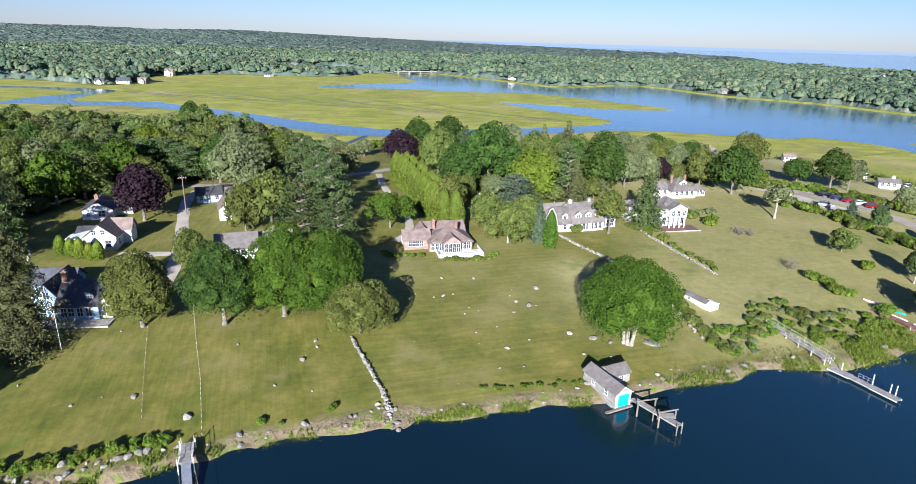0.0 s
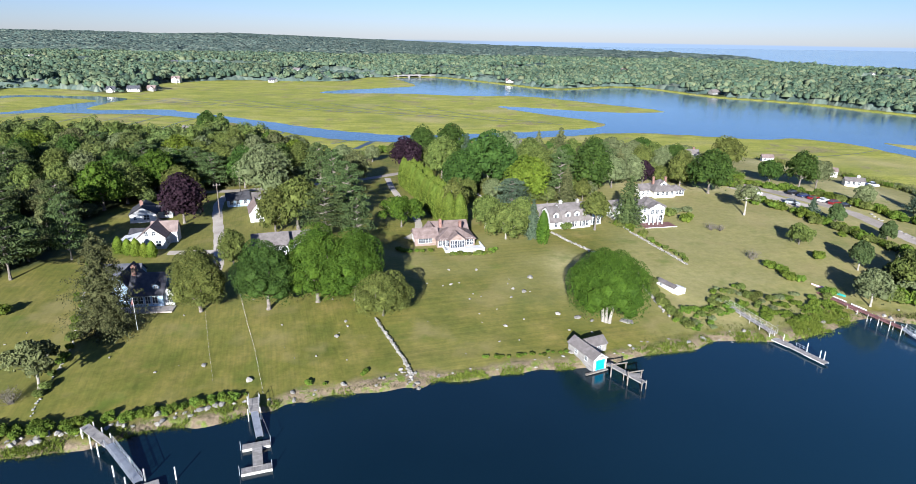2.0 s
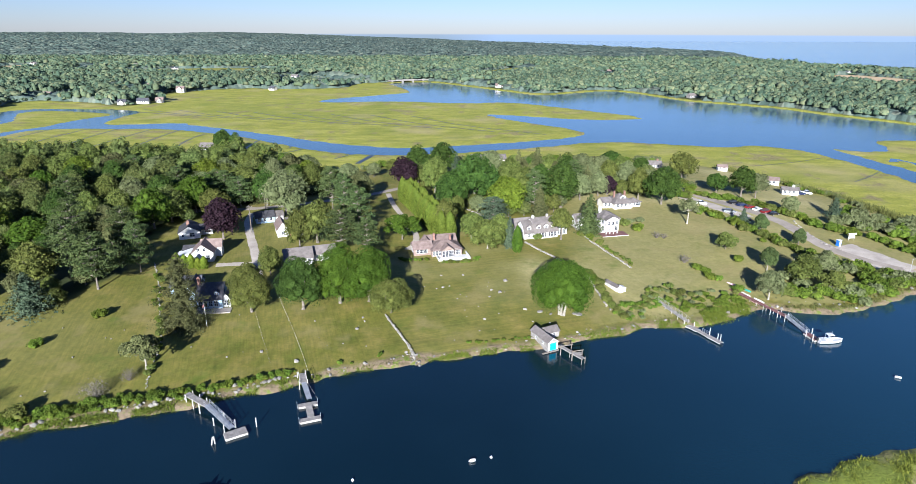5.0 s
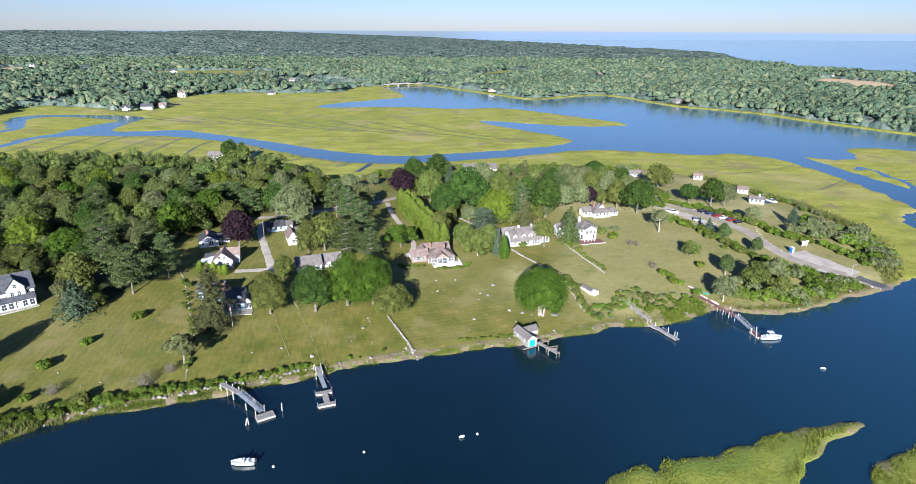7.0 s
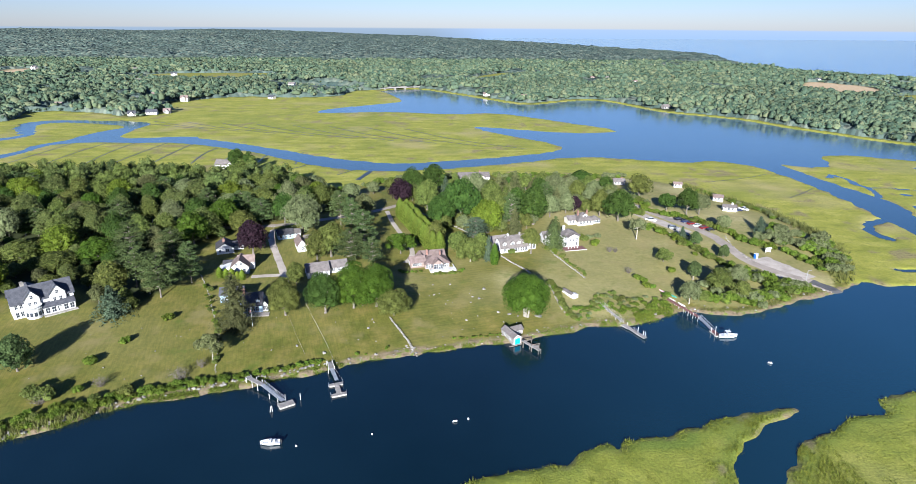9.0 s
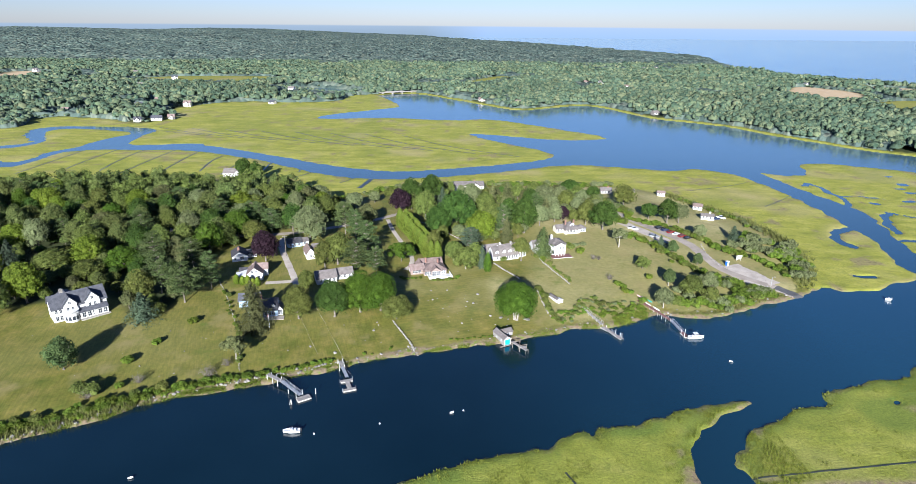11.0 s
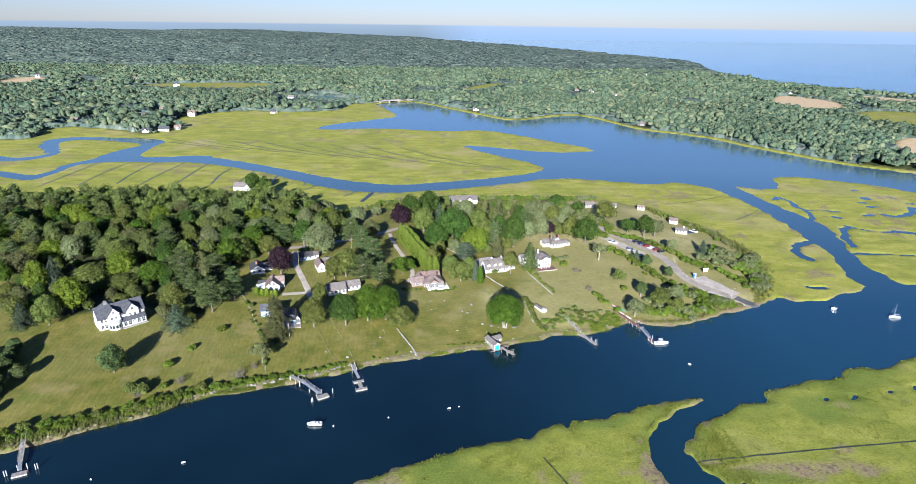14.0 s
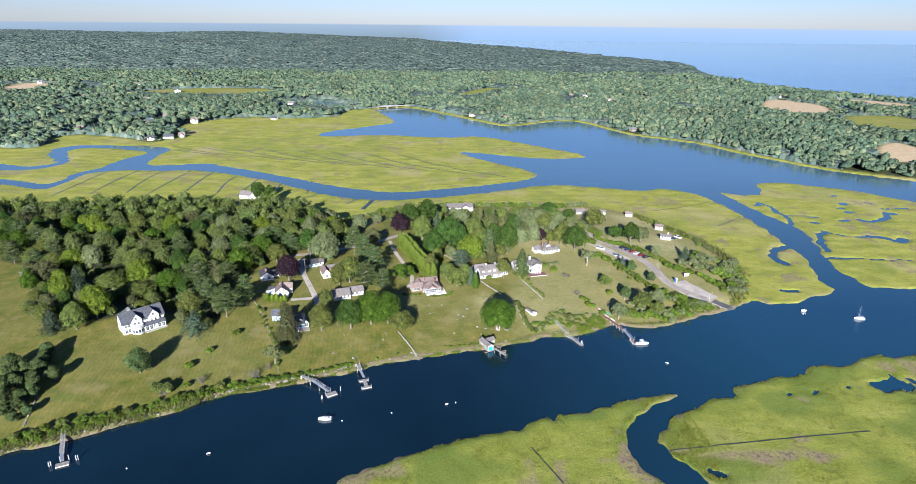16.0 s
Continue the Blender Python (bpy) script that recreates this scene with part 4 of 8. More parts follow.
    T(stand(broad_tree("tree", 11.4, 5.4, 33, M_NEEDLE, None, 0.03, 2600, 0.32), -123.6, 58.5, 0), "dense green juniper on the big lawn")
    T(stand(broad_tree("tree", 8.6, 4.6, 42, M_NEEDLE_BROWN, M_BARK_PALE, 0.3, 1700, 0.3, 11), -70.6, 66.5, 0), "small leaning tree on an old wall by the shore")
    T(stand(conifer("spruce_tree", 11, 5.2, 75, M_NEEDLE_BLUE, 0.02, 2600, 0.36, ragged=0.2, power=0.6), -178.5, 92.5, 0), "pale blue-green spruce near the big house", group="trees by the big house")
    # clump between the dock and the boat ramp
    for x, y, h, r, s, m in ((104, 118, 10, 5.4, 43, M_LEAF), (113, 123, 9, 5, 44, M_LEAF_SILVER), (110, 113, 7, 4.6, 45, M_LEAF), (98, 128, 8, 3.2, 46, M_NEEDLE)):
        T(stand(broad_tree("tree", h, r, s, m, M_BARK_PALE, 0.12, 1700, 0.3, 11), x, y, s * 30), "low wind-bent tree in a shore thicket", group="thicket by the ramp")
    # by the parking road and the east field
    for x, y, h, r, s, m in ((117.5, 220, 9.6, 5.4, 47, M_LEAF_DARK), (126, 213, 14.5, 6.6, 48, M_LEAF_DARK), (133, 214, 11.5, 5.8, 49, M_LEAF_SILVER), (108, 240, 15.5, 8, 50, M_LEAF), (134, 186, 8.5, 3.6, 51, M_LEAF_SILVER),
                             (112, 164, 7, 2.6, 52, M_NEEDLE), (119, 150, 6, 2.4, 53, M_NEEDLE)):
        T(stand(broad_tree("tree", h, r, s, m, None, 0.12, 2200, 0.36, 13), x, y, s * 30), "leafy tree beside the parking road", group="roadside trees")
    T(stand(conifer("spruce_tree", 8.5, 4.0, 54, M_NEEDLE_BLUE, 0.02, 1700, 0.32, power=0.6), 152, 186, 0), "grey-green cedar at the field's edge")
    # field end of the point
    for x, y, h, r, s in ((-27, 231, 14, 7.6, 55), (66, 214, 9, 4, 63)):
        T(stand(broad_tree("tree", h, r, s, M_LEAF_PURPLE, None, 0.1, 2600, 0.4, 16), x, y, s * 30), "dark purple-leaved tree on the wooded point", group="trees on the point")
    # the tall pair by the marsh house
    for x, y, h, r, s in ((-147, 322, 15, 6, 66), (-137, 316, 14, 5.5, 67), (-152, 330, 13, 5, 68)):
        T(stand(broad_tree("tree", h, r, s, M_LEAF_DARK, None, 0.1, 2000, 0.45, 13), x, y, s * 30), "dark green tree beside the marsh-edge house", group="trees by the marsh house")


def place_row(points, step, rng, jitter):
    """Places every step metres along a line of points."""
    out = []
    for (ax, ay), (bx, by) in zip(points, points[1:]):
        n = max(1, int(math.hypot(bx - ax, by - ay) / step))
        for k in range(n):
            t = (k + rng.rand() * 0.5) / n
            out.append((ax + (bx - ax) * t + rng.normal(0, jitter), ay + (by - ay) * t + rng.normal(0, jitter)))
    return out


def scatter(outline, spacing, rng, tries=14000):
    """Places inside an outline that keep their distance."""
    lo, hi = outline.min(0), outline.max(0)
    p = lo + rng.rand(tries, 2) * (hi - lo)
    p = p[inside(outline, p[:, 0], p[:, 1]) > 0]
    kept, cells = [], {}
    for x, y in p:
        i, j = int(x // spacing), int(y // spacing)
        if all((x - a) ** 2 + (y - b) ** 2 > spacing ** 2 for di in (-1, 0, 1) for dj in (-1, 0, 1) for a, b in cells.get((i + di, j + dj), ())):
            cells.setdefault((i, j), []).append((x, y))
            kept.append((x, y))
    return np.array(kept)


TREE_MAKERS = {"O": (broad_tree, M_LEAF, "olive-green leafy tree"), "D": (broad_tree, M_LEAF_DARK, "dark green leafy tree"), "W": (broad_tree, M_LEAF_WOOD, "green leafy tree"), "M": (broad_tree, M_LEAF_MAPLE, "fresh green maple"),
               "L": (broad_tree, M_LEAF_LIME, "yellow-green leafy tree"), "S": (broad_tree, M_LEAF_SILVER, "pale silver-green tree"), "R": (broad_tree, M_NEEDLE_BROWN, "brownish olive tree"),
               "P": (pine, M_NEEDLE, "tall green white pine"), "N": (conifer, M_NEEDLE_BROWN, "olive-brown spruce"), "B": (conifer, M_NEEDLE_BLUE, "blue-green spruce")}
TEMPLATES = {}


def plant(kind, x, y, h, r, rng, where, group, bush=False):
    """A tree of that kind, height and crown radius; the three builds of each kind are shared."""
    maker, mat, words = TREE_MAKERS[kind]
    k = (kind, rng.randint(3 if maker is broad_tree else 2))
    turn = rng.rand() * 360
    if k in TEMPLATES:
        ob = copy_thing(TEMPLATES[k], Matrix.Identity(4))
    else:
        seed = 100 + 7 * k[1] + ord(kind)
        if maker is broad_tree:
            ob = broad_tree("tree", 15, 7, seed, mat, None, 0.04 + 0.03 * k[1], 3000, 0.36, 20 + 5 * k[1])
        elif maker is pine:
            ob = pine("pine_tree", 15, 7, seed, mat, 3200, 0.34, 0.16 + 0.10 * k[1])
        else:
            ob = conifer("spruce_tree", 15, 7, seed, mat, 0.03, 3000, 0.4, ragged=0.2, power=0.62 + 0.1 * k[1])
        TEMPLATES[k] = ob
    ob.matrix_basis = pose(x, y, height(x, y), 0, 0, turn) @ Matrix.Diagonal((r / 7, r / 7, h / 15, 1))
    if bush:
        ob.name = "bush"
        return tagged(ob, words.replace("leafy tree", "bush").replace("tree", "bush") + " " + where, "bush", group)
    return tree_tag(ob, words + " " + where, group=group)


WOOD_EDGE = [(-168.3, 93.4, 14.6, 5.6, "O"), (-190.7, 124.2, 17.6, 6.2, "L"), (-184.4, 127.3, 18.2, 6.5, "B"), (-164.4, 104.5, 17.7, 7.2, "L"), (-212.1, 144.6, 13.8, 6.9, "R"), (-209.4, 166.6, 12.0, 8.0, "L"),
             (-173.0, 137.2, 10.6, 8.6, "O"), (-161.1, 144.1, 14.3, 7.9, "L"), (-154.3, 128.0, 9.0, 7.8, "O"), (-143.6, 139.8, 10.4, 8.4, "M"), (-130.0, 140.5, 16.7, 6.2, "P"), (-116.2, 114.6, 17.4, 6.3, "P"),
             (-120.5, 106.5, 13.5, 6.2, "O"), (-113.5, 92.4, 11.3, 6.7, "B"), (-113.4, 140.9, 14.1, 5.6, "P"), (-123.9, 149.4, 12.5, 4.2, "R"), (-103.8, 106.8, 16.3, 7.3, "P"), (-97.7, 119.4, 16.1, 4.7, "P"),
             (-214.0, 134.8, 12.1, 4.3, "M")]
WOOD_FRONT = [(-185.4, 99.1, 10.3, 4.9, "O"), (-164.5, 174.0, 15.8, 7.8, "W"), (-150.7, 173.2, 16.4, 6.8, "P"), (-177.4, 186.2, 14.2, 6.3, "O"), (-143.7, 186.1, 14.3, 6.3, "O"), (-131.1, 182.1, 14.6, 6.3, "S"),
              (-120.5, 184.5, 15.4, 7.0, "D"), (-197.0, 179.3, 18.1, 7.6, "W"), (-215.2, 188.6, 15.2, 6.0, "O"), (-236.6, 193.2, 15.2, 7.8, "W"), (-234.0, 169.7, 11.2, 6.0, "O"), (-143.8, 229.4, 14.7, 7.0, "S"),
              (-116.5, 221.6, 15.7, 7.7, "L"), (-131.0, 238.8, 15.2, 8.0, "W"), (-175.3, 221.6, 15.7, 7.7, "L"), (-167.3, 235.5, 14.9, 7.1, "R"), (-187.0, 222.3, 15.3, 8.4, "O"), (-212.8, 224.7, 14.7, 8.5, "W")]


def wood_trees():
    """The wood on the west: each tree at its front is a thing, those behind are one stand."""
    rng = np.random.RandomState(7)
    for x, y, h, r, k in WOOD_EDGE + WOOD_FRONT:
        plant(k, x, y, h, r, rng, "at the edge of the dense wood", "wood")
    taken = np.array([(x, y) for x, y, *_ in WOOD_EDGE + WOOD_FRONT])
    spots = scatter(WOODS, 8.8, rng)
    open_view = [abs(x - a) > b or y > c or y < d for a, b, c, d in ((-158, 19, 340, 286), (-137, 10, 256, 226)) for x, y in spots]
    free = np.array([(np.hypot(*(taken - p).T) > 7.5).all() for p in spots])
    spots = spots[(spots[:, 0] > -330) & np.array(open_view).reshape(2, -1).all(0) & free & (spots[:, 1] > np.where(spots[:, 0] < -225, 160, 158))]
    spots = spots[np.argsort(spots[:, 1] - 0.15 * np.abs(spots[:, 0] + 150))]
    taken = np.concatenate([taken, spots])
    for x, y in scatter(WOODS, 6.0, rng, 9000):
        if y < 175 and x > -240 and (np.hypot(*(taken - (x, y)).T) > 4.6).all() and math.hypot(x + 139, y - 97) > 13:
            plant("OWDR"[rng.randint(4)], x, y, 4 + 4.5 * rng.rand(), 2.6 + 1.5 * rng.rand(), rng, "under the edge of the wood", "undergrowth of the wood", True)
    rest = []
    for n, (x, y) in enumerate(spots):
        k = "OWDMLPPSRN"[rng.choice(10, p=(0.24, 0.24, 0.13, 0.08, 0.06, 0.09, 0.05, 0.04, 0.04, 0.03))]
        h, r = 10.5 + 6.5 * rng.rand(), 4.9 + 2.6 * rng.rand()
        if n < 130:
            plant(k, x, y, h, r, rng, "of the dense wood", "wood")
        else:
            rest.append((x, y, h, r))
    z, _ = survey(np.array([p[0] for p in rest]), np.array([p[1] for p in rest]))
    tones = (M_LEAF, M_LEAF_DARK, M_NEEDLE, M_LEAF_WOOD)
    sets = [[] for _ in tones]
    for (x, y, h, r), g in zip(rest, z):
        pick = sets[rng.choice(4, p=(0.42, 0.06, 0.08, 0.44))]
        for c, q in lobes_in(rng, h, r, 0.8, 12):
            v, f = BALL_0
            pick.append(((c + v * q * 0.66 * (1 + rng.normal(0, 0.1, (len(v), 1)))) + (x, y, g), f))
            p, d = tufted(rng, q, 58, 8, -0.1)
            pick.append(leaf_quads(rng, c + p + (x, y, g), d, 0.44))
    for tone, polys in zip(tones, sets):
        tagged(new("woodland", mixed_mesh("woodland", polys, tone)), "dense green wood behind its front trees", "woodland", kind="stuff")


def far_woods():
    """The wooded country across the marshes: crowns of many sizes, each a lumpy dome set with leaf masses, finer near by."""
    rng = np.random.RandomState(11)
    sets = []
    v, f = BALL_0
    f = f[v[f].mean(1)[:, 2] > -0.5]
    for y0, y1, step, r, sprays, flat in ((330, 620, 6.4, 3.7, 14, 1.0), (620, 950, 7.6, 4.4, 9, 1.0), (950, 1570, 9.0, 5.2, 5, 0.95)):
        half = min(4100, (y1 + 180) * 0.77 + 30)
        xs, ys = np.meshgrid(np.arange(-half, half, step), np.arange(y0, y1, step), indexing="ij")
        x = xs.ravel() + rng.normal(0, step * 0.45, xs.size)
        y = ys.ravel() + rng.normal(0, step * 0.45, xs.size)
        see = np.abs(x) < (y + 180) * 0.77 + 30
        x, y = x[see], y[see]
        z, kinds = survey(x, y)
        keep = (kinds["woods"] > 0.6) & (z > 0.5) & ((y > 440) | (x > 300)) & (kinds["field"] < 0.2)
        gaps = rough_field(x, y, 60, 31) + 0.5 * rough_field(x, y, 23, 32)
        keep &= gaps > -0.66
        low = np.zeros(x.shape, bool)
        for hx, hy, *_ in FAR_HOUSES:
            keep &= ~((np.abs(x - hx) < 8.5) & (y < hy + 7) & (y > hy - 9))
            if hx > 0 and hy < 800:
                continue
            low |= (np.abs(x - hx) < 9) & (y < hy + 8) & (y > hy - 14 - 0.05 * (hy + 160))
        for area in FIELDS + PASTURES + [MILL_POND]:
            low |= (inside(area, x, y + 30) > -18) | (inside(area, x, y + 75) > -6)
        x, y, z, low = x[keep], y[keep], z[keep], low[keep]
        n = len(x)
        h = (9.2 + 2.8 * rough_field(x, y, 45, 33) + 1.4 * rough_field(x, y, 14, 34) + rng.normal(0, 1.7, n)).clip(3.5, 17) * (0.75 + 0.25 * flat)
        h = np.where(low, 2.2 + 2.0 * rng.rand(n), h)
        rr = 1.22 * r * np.exp(rng.normal(-0.12, 0.36, n)).clip(0.45, 1.8) * np.where(low, 0.6, 1.0)
        lump = 1 + rng.normal(0, 0.16, (n, len(v), 1))
        dims, mid = np.stack([rr, rr * (0.85 + 0.3 * rng.rand(n)), h * 0.42 * flat], 1), np.stack([x, y, z + h * (1 - 0.42 * flat)], 1)
        pts = v[None] * lump * dims[:, None] * 0.9 + mid[:, None]
        sets.append((pts.reshape(-1, 3), (f[None] + (np.arange(n) * len(v))[:, None, None]).reshape(-1, 3)))
        d = rng.normal(0, 1, (n * sprays, 3))
        d[:, 2] = np.abs(d[:, 2])
        d[:, 1] -= 0.35
        d /= np.linalg.norm(d, axis=1)[:, None]
        size = np.repeat(rr, sprays)[:, None] * (0.95 / math.sqrt(sprays))
        sets.append(leaf_quads(rng, np.repeat(mid, sprays, 0) + d * np.repeat(dims, sprays, 0) * (0.84 + 0.10 * rng.rand(n * sprays, 1)), d * 2.2, size, 0.2, 0.85))
    # an understorey fills between the crowns, and past the near hills the crowns close into one rolling canopy
    us, ys = np.linspace(-0.80, 0.80, 420), np.concatenate([440 * (1480 / 440) ** np.linspace(0, 1, 200)[:-1], 1480 * (4960 / 1480) ** np.linspace(0, 1, 330)])
    u, y = np.meshgrid(us, ys, indexing="ij")
    x = u * (y + 180) + rng.normal(0, 1, u.shape) * (y + 180) * 0.0011
    y = y + rng.normal(0, 1, u.shape) * y * 0.0010
    z, kinds = survey(x.ravel(), y.ravel())
    soft = ramped(kinds["woods"], 0.5, 1.0) * (1 - ramped(kinds["field"], 0, 0.3))
    top = 9.0 + 2.4 * rough_field(x.ravel(), y.ravel(), 70, 33) + 1.8 * rough_field(x.ravel(), y.ravel(), 23, 34) + rng.normal(0, 1.5, z.size)
    top = top * (0.46 + 0.54 * ramped(y.ravel(), 1440, 1620))
    for area in FIELDS + PASTURES + [MILL_POND]:
        soft = soft * (1 - ramped(inside(area, x.ravel(), y.ravel() + 25), -14, -4))
    for hx, hy in FAR_HOUSES:
        soft = np.where((np.abs(x.ravel() - hx) < max(10, hy * 0.006)) & (y.ravel() < hy + 14) & (y.ravel() > hy - max(14, hy * 0.03)), 0.0, soft)
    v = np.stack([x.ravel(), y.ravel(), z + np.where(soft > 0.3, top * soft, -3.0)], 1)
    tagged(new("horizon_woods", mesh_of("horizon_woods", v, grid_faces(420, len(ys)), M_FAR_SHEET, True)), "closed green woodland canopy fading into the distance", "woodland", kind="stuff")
    print("far canopy", sum(len(f) * (f.shape[1] - 2) for _, f in sets))
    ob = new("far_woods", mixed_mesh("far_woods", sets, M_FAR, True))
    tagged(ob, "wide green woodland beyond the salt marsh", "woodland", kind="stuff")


FAR_HOUSES = [(-862, 1209), (-930, 1290), (-644, 977), (-596, 877), (-570, 840), (-542, 767), (-630, 985), (-589, 992), (-560, 956), (-512, 925), (-639, 1179), (-768, 1716), (-446, 806), (-479, 771),
              (-405, 751), (-392, 716), (-353, 719), (-408, 700), (-542, 686), (-566, 659), (-474, 649), (-452, 672), (-354, 584), (-339, 594), (-327, 610), (-514, 1065), (-251, 760), (-255, 887),
              (46, 799), (96, 762), (442, 1752), (432, 1492), (454, 1458), (470, 1406), (511, 1447), (255, 1056), (276, 1024), (307, 972), (262, 664), (390, 1067), (380, 870),
              (532, 954), (640, 1060), (662, 1042), (766, 937), (780, 913), (818, 1072), (706, 1861), (735, 1865), (790, 1890), (780, 1821), (658, 1558), (614, 1461), (701, 1507), (690, 1460), (680, 1420),
              (714, 1438), (712, 1380), (740, 1360), (150, 4020), (190, 3950), (225, 3880), (262, 3800), (300, 3730), (330, 3640), (578, 2701), (600, 2654), (621, 2608), (644, 2564), (661, 2520), (675, 2478)]
single_trees()
wood_trees()
far_woods()

# ---------------------------------------------------------------- building helpers
def part(name, bm, material, parent, label=""):
    """Links a bmesh as one mesh object under a thing or a part."""
    me = bpy.data.meshes.new(name)
    bm.to_mesh(me)
    bm.free()
    me.materials.append(material)
    ob = new(name, me)
    ob.parent = parent
    if label:
        ob["label"] = label
    return ob


def block(bm, x0, x1, y0, y1, z0, z1, m=None):
    """A box added to a bmesh, in the pose m if given."""
    r = bmesh.ops.create_cube(bm, size=1)
    t = Matrix.Translation(((x0 + x1) / 2, (y0 + y1) / 2, (z0 + z1) / 2)) @ Matrix.Diagonal((x1 - x0, y1 - y0, z1 - z0, 1))
    bmesh.ops.transform(bm, matrix=(m @ t) if m else t, verts=r["verts"])
    return r["verts"]


def rod(bm, p0, p1, r0, r1=None, sides=8):
    p0, p1 = Vector(p0), Vector(p1)
    d = p1 - p0
    r = bmesh.ops.create_cone(bm, cap_ends=True, segments=sides, radius1=r0, radius2=r0 if r1 is None else r1, depth=d.length)
    bmesh.ops.transform(bm, matrix=Matrix.Translation((p0 + p1) / 2) @ d.to_track_quat("Z", "Y").to_matrix().to_4x4(), verts=r["verts"])


def boxes(*items):
    bm = bmesh.new()
    for it in items:
        block(bm, *it)
    return bm


def prism(bm, profile, y0, y1, axis="y"):
    """A profile of (across, up) points drawn out from y0 to y1."""
    put = (lambda a, b, t: (a, t, b)) if axis == "y" else (lambda a, b, t: (t, a, b))
    front, back = [bm.verts.new(put(a, b, y0)) for a, b in profile], [bm.verts.new(put(a, b, y1)) for a, b in profile]
    n = len(profile)
    faces = [bm.faces.new(front), bm.faces.new(back[::-1])] + [bm.faces.new((front[i], back[i], back[(i + 1) % n], front[(i + 1) % n])) for i in range(n)]
    bmesh.ops.recalc_face_normals(bm, faces=faces)


M_WHITE = plain("white_clapboard", (0.49, 0.49, 0.48), (0.61, 0.60, 0.585), 0.6, 0.6, fine=6, bump=0.2, vary=0.05, stretch=(0.3, 0.3, 3))
M_CREAM = plain("cream_clapboard", (0.52, 0.49, 0.43), (0.64, 0.61, 0.54), 0.6, 0.6, fine=6, bump=0.2, vary=0.05, stretch=(0.3, 0.3, 3))
M_BLUE_WALL = plain("pale_blue_clapboard", (0.22, 0.31, 0.41), (0.31, 0.41, 0.52), 0.6, 0.6, fine=6, bump=0.2, vary=0.05, stretch=(0.3, 0.3, 3))
M_SHINGLE = plain("weathered_cedar_shingles", (0.20, 0.14, 0.11), (0.36, 0.28, 0.24), 0.9, 0.85, fine=7, bump=0.5, stretch=(1, 1, 2.5))
M_GREY_SHINGLE = plain("silver_grey_shingles", (0.20, 0.185, 0.17), (0.35, 0.33, 0.305), 0.9, 0.85, fine=7, bump=0.5, stretch=(1, 1, 2.5))
M_ROOF_BROWN = plain("brown_roof_shingles", (0.13, 0.092, 0.08), (0.24, 0.18, 0.16), 0.8, 0.85, fine=6, bump=0.5)
M_ROOF_GREY = plain("grey_roof_shingles", (0.105, 0.090, 0.084), (0.185, 0.165, 0.155), 0.8, 0.85, fine=6, bump=0.5)
M_ROOF_SLATE = plain("blue_grey_roof_shingles", (0.036, 0.038, 0.047), (0.088, 0.091, 0.105), 0.8, 0.8, fine=6, bump=0.5)
M_ROOF_DARK = plain("charcoal_roof_shingles", (0.030, 0.030, 0.036), (0.075, 0.072, 0.08), 0.8, 0.8, fine=6, bump=0.5)
M_TRIM = plain("white_trim_paint", (0.50, 0.50, 0.49), (0.62, 0.62, 0.60), 1, 0.5, vary=0.03)
M_BRICK = plain("red_chimney_brick", (0.17, 0.09, 0.07), (0.29, 0.165, 0.13), 2, 0.9, fine=12, bump=0.5)
M_GLASS = plain("dark_window_glass", (0.03, 0.035, 0.045), (0.06, 0.07, 0.085), 0.4, 0.08, bump=0.02, vary=0.3)
M_WOOD_GREY = plain("weathered_grey_planks", (0.19, 0.175, 0.16), (0.37, 0.345, 0.32), 1.2, 0.85, fine=14, bump=0.4)
M_TIMBER = plain("brown_weathered_timber", (0.10, 0.085, 0.07), (0.24, 0.205, 0.17), 1.2, 0.9, fine=12, bump=0.4)
M_WOOD_RED = plain("red_stained_planks", (0.13, 0.055, 0.05), (0.25, 0.12, 0.11), 1.2, 0.8, fine=14, bump=0.4)
M_PILE = plain("bleached_dock_piles", (0.30, 0.28, 0.25), (0.58, 0.55, 0.50), 1.2, 0.8, fine=9, bump=0.4)
M_PILE_WHITE = plain("white_capped_piles", (0.42, 0.41, 0.38), (0.62, 0.61, 0.58), 1.2, 0.7, fine=9, bump=0.2)
M_ALU = plain("dull_aluminium", (0.42, 0.44, 0.46), (0.62, 0.64, 0.66), 1.2, 0.42, 0.7, vary=0.1)
M_BLUE_DOOR = plain("turquoise_painted_boards", (0.015, 0.36, 0.62), (0.03, 0.46, 0.74), 1.0, 0.5, fine=10, vary=0.05)
M_STONE = plain("pale_granite", (0.19, 0.175, 0.15), (0.37, 0.345, 0.305), 1.1, 0.9, fine=5, bump=0.6, depth=0.06, vary=0.45)
M_ROCK_DARK = plain("grey_boulder", (0.18, 0.17, 0.155), (0.42, 0.40, 0.37), 1.1, 0.9, fine=5, bump=0.6, depth=0.06, vary=0.4)
M_ROAD = plain("worn_grey_asphalt", (0.23, 0.195, 0.16), (0.36, 0.31, 0.26), 0.18, 0.92, fine=3, bump=0.3, vary=0)
M_GRAVEL = plain("pale_crushed_gravel", (0.30, 0.26, 0.22), (0.46, 0.405, 0.345), 0.2, 0.95, fine=5, bump=0.5, vary=0)
M_TAR = plain("dark_fresh_asphalt", (0.05, 0.05, 0.052), (0.10, 0.10, 0.10), 0.3, 0.9, fine=4, bump=0.3, vary=0)
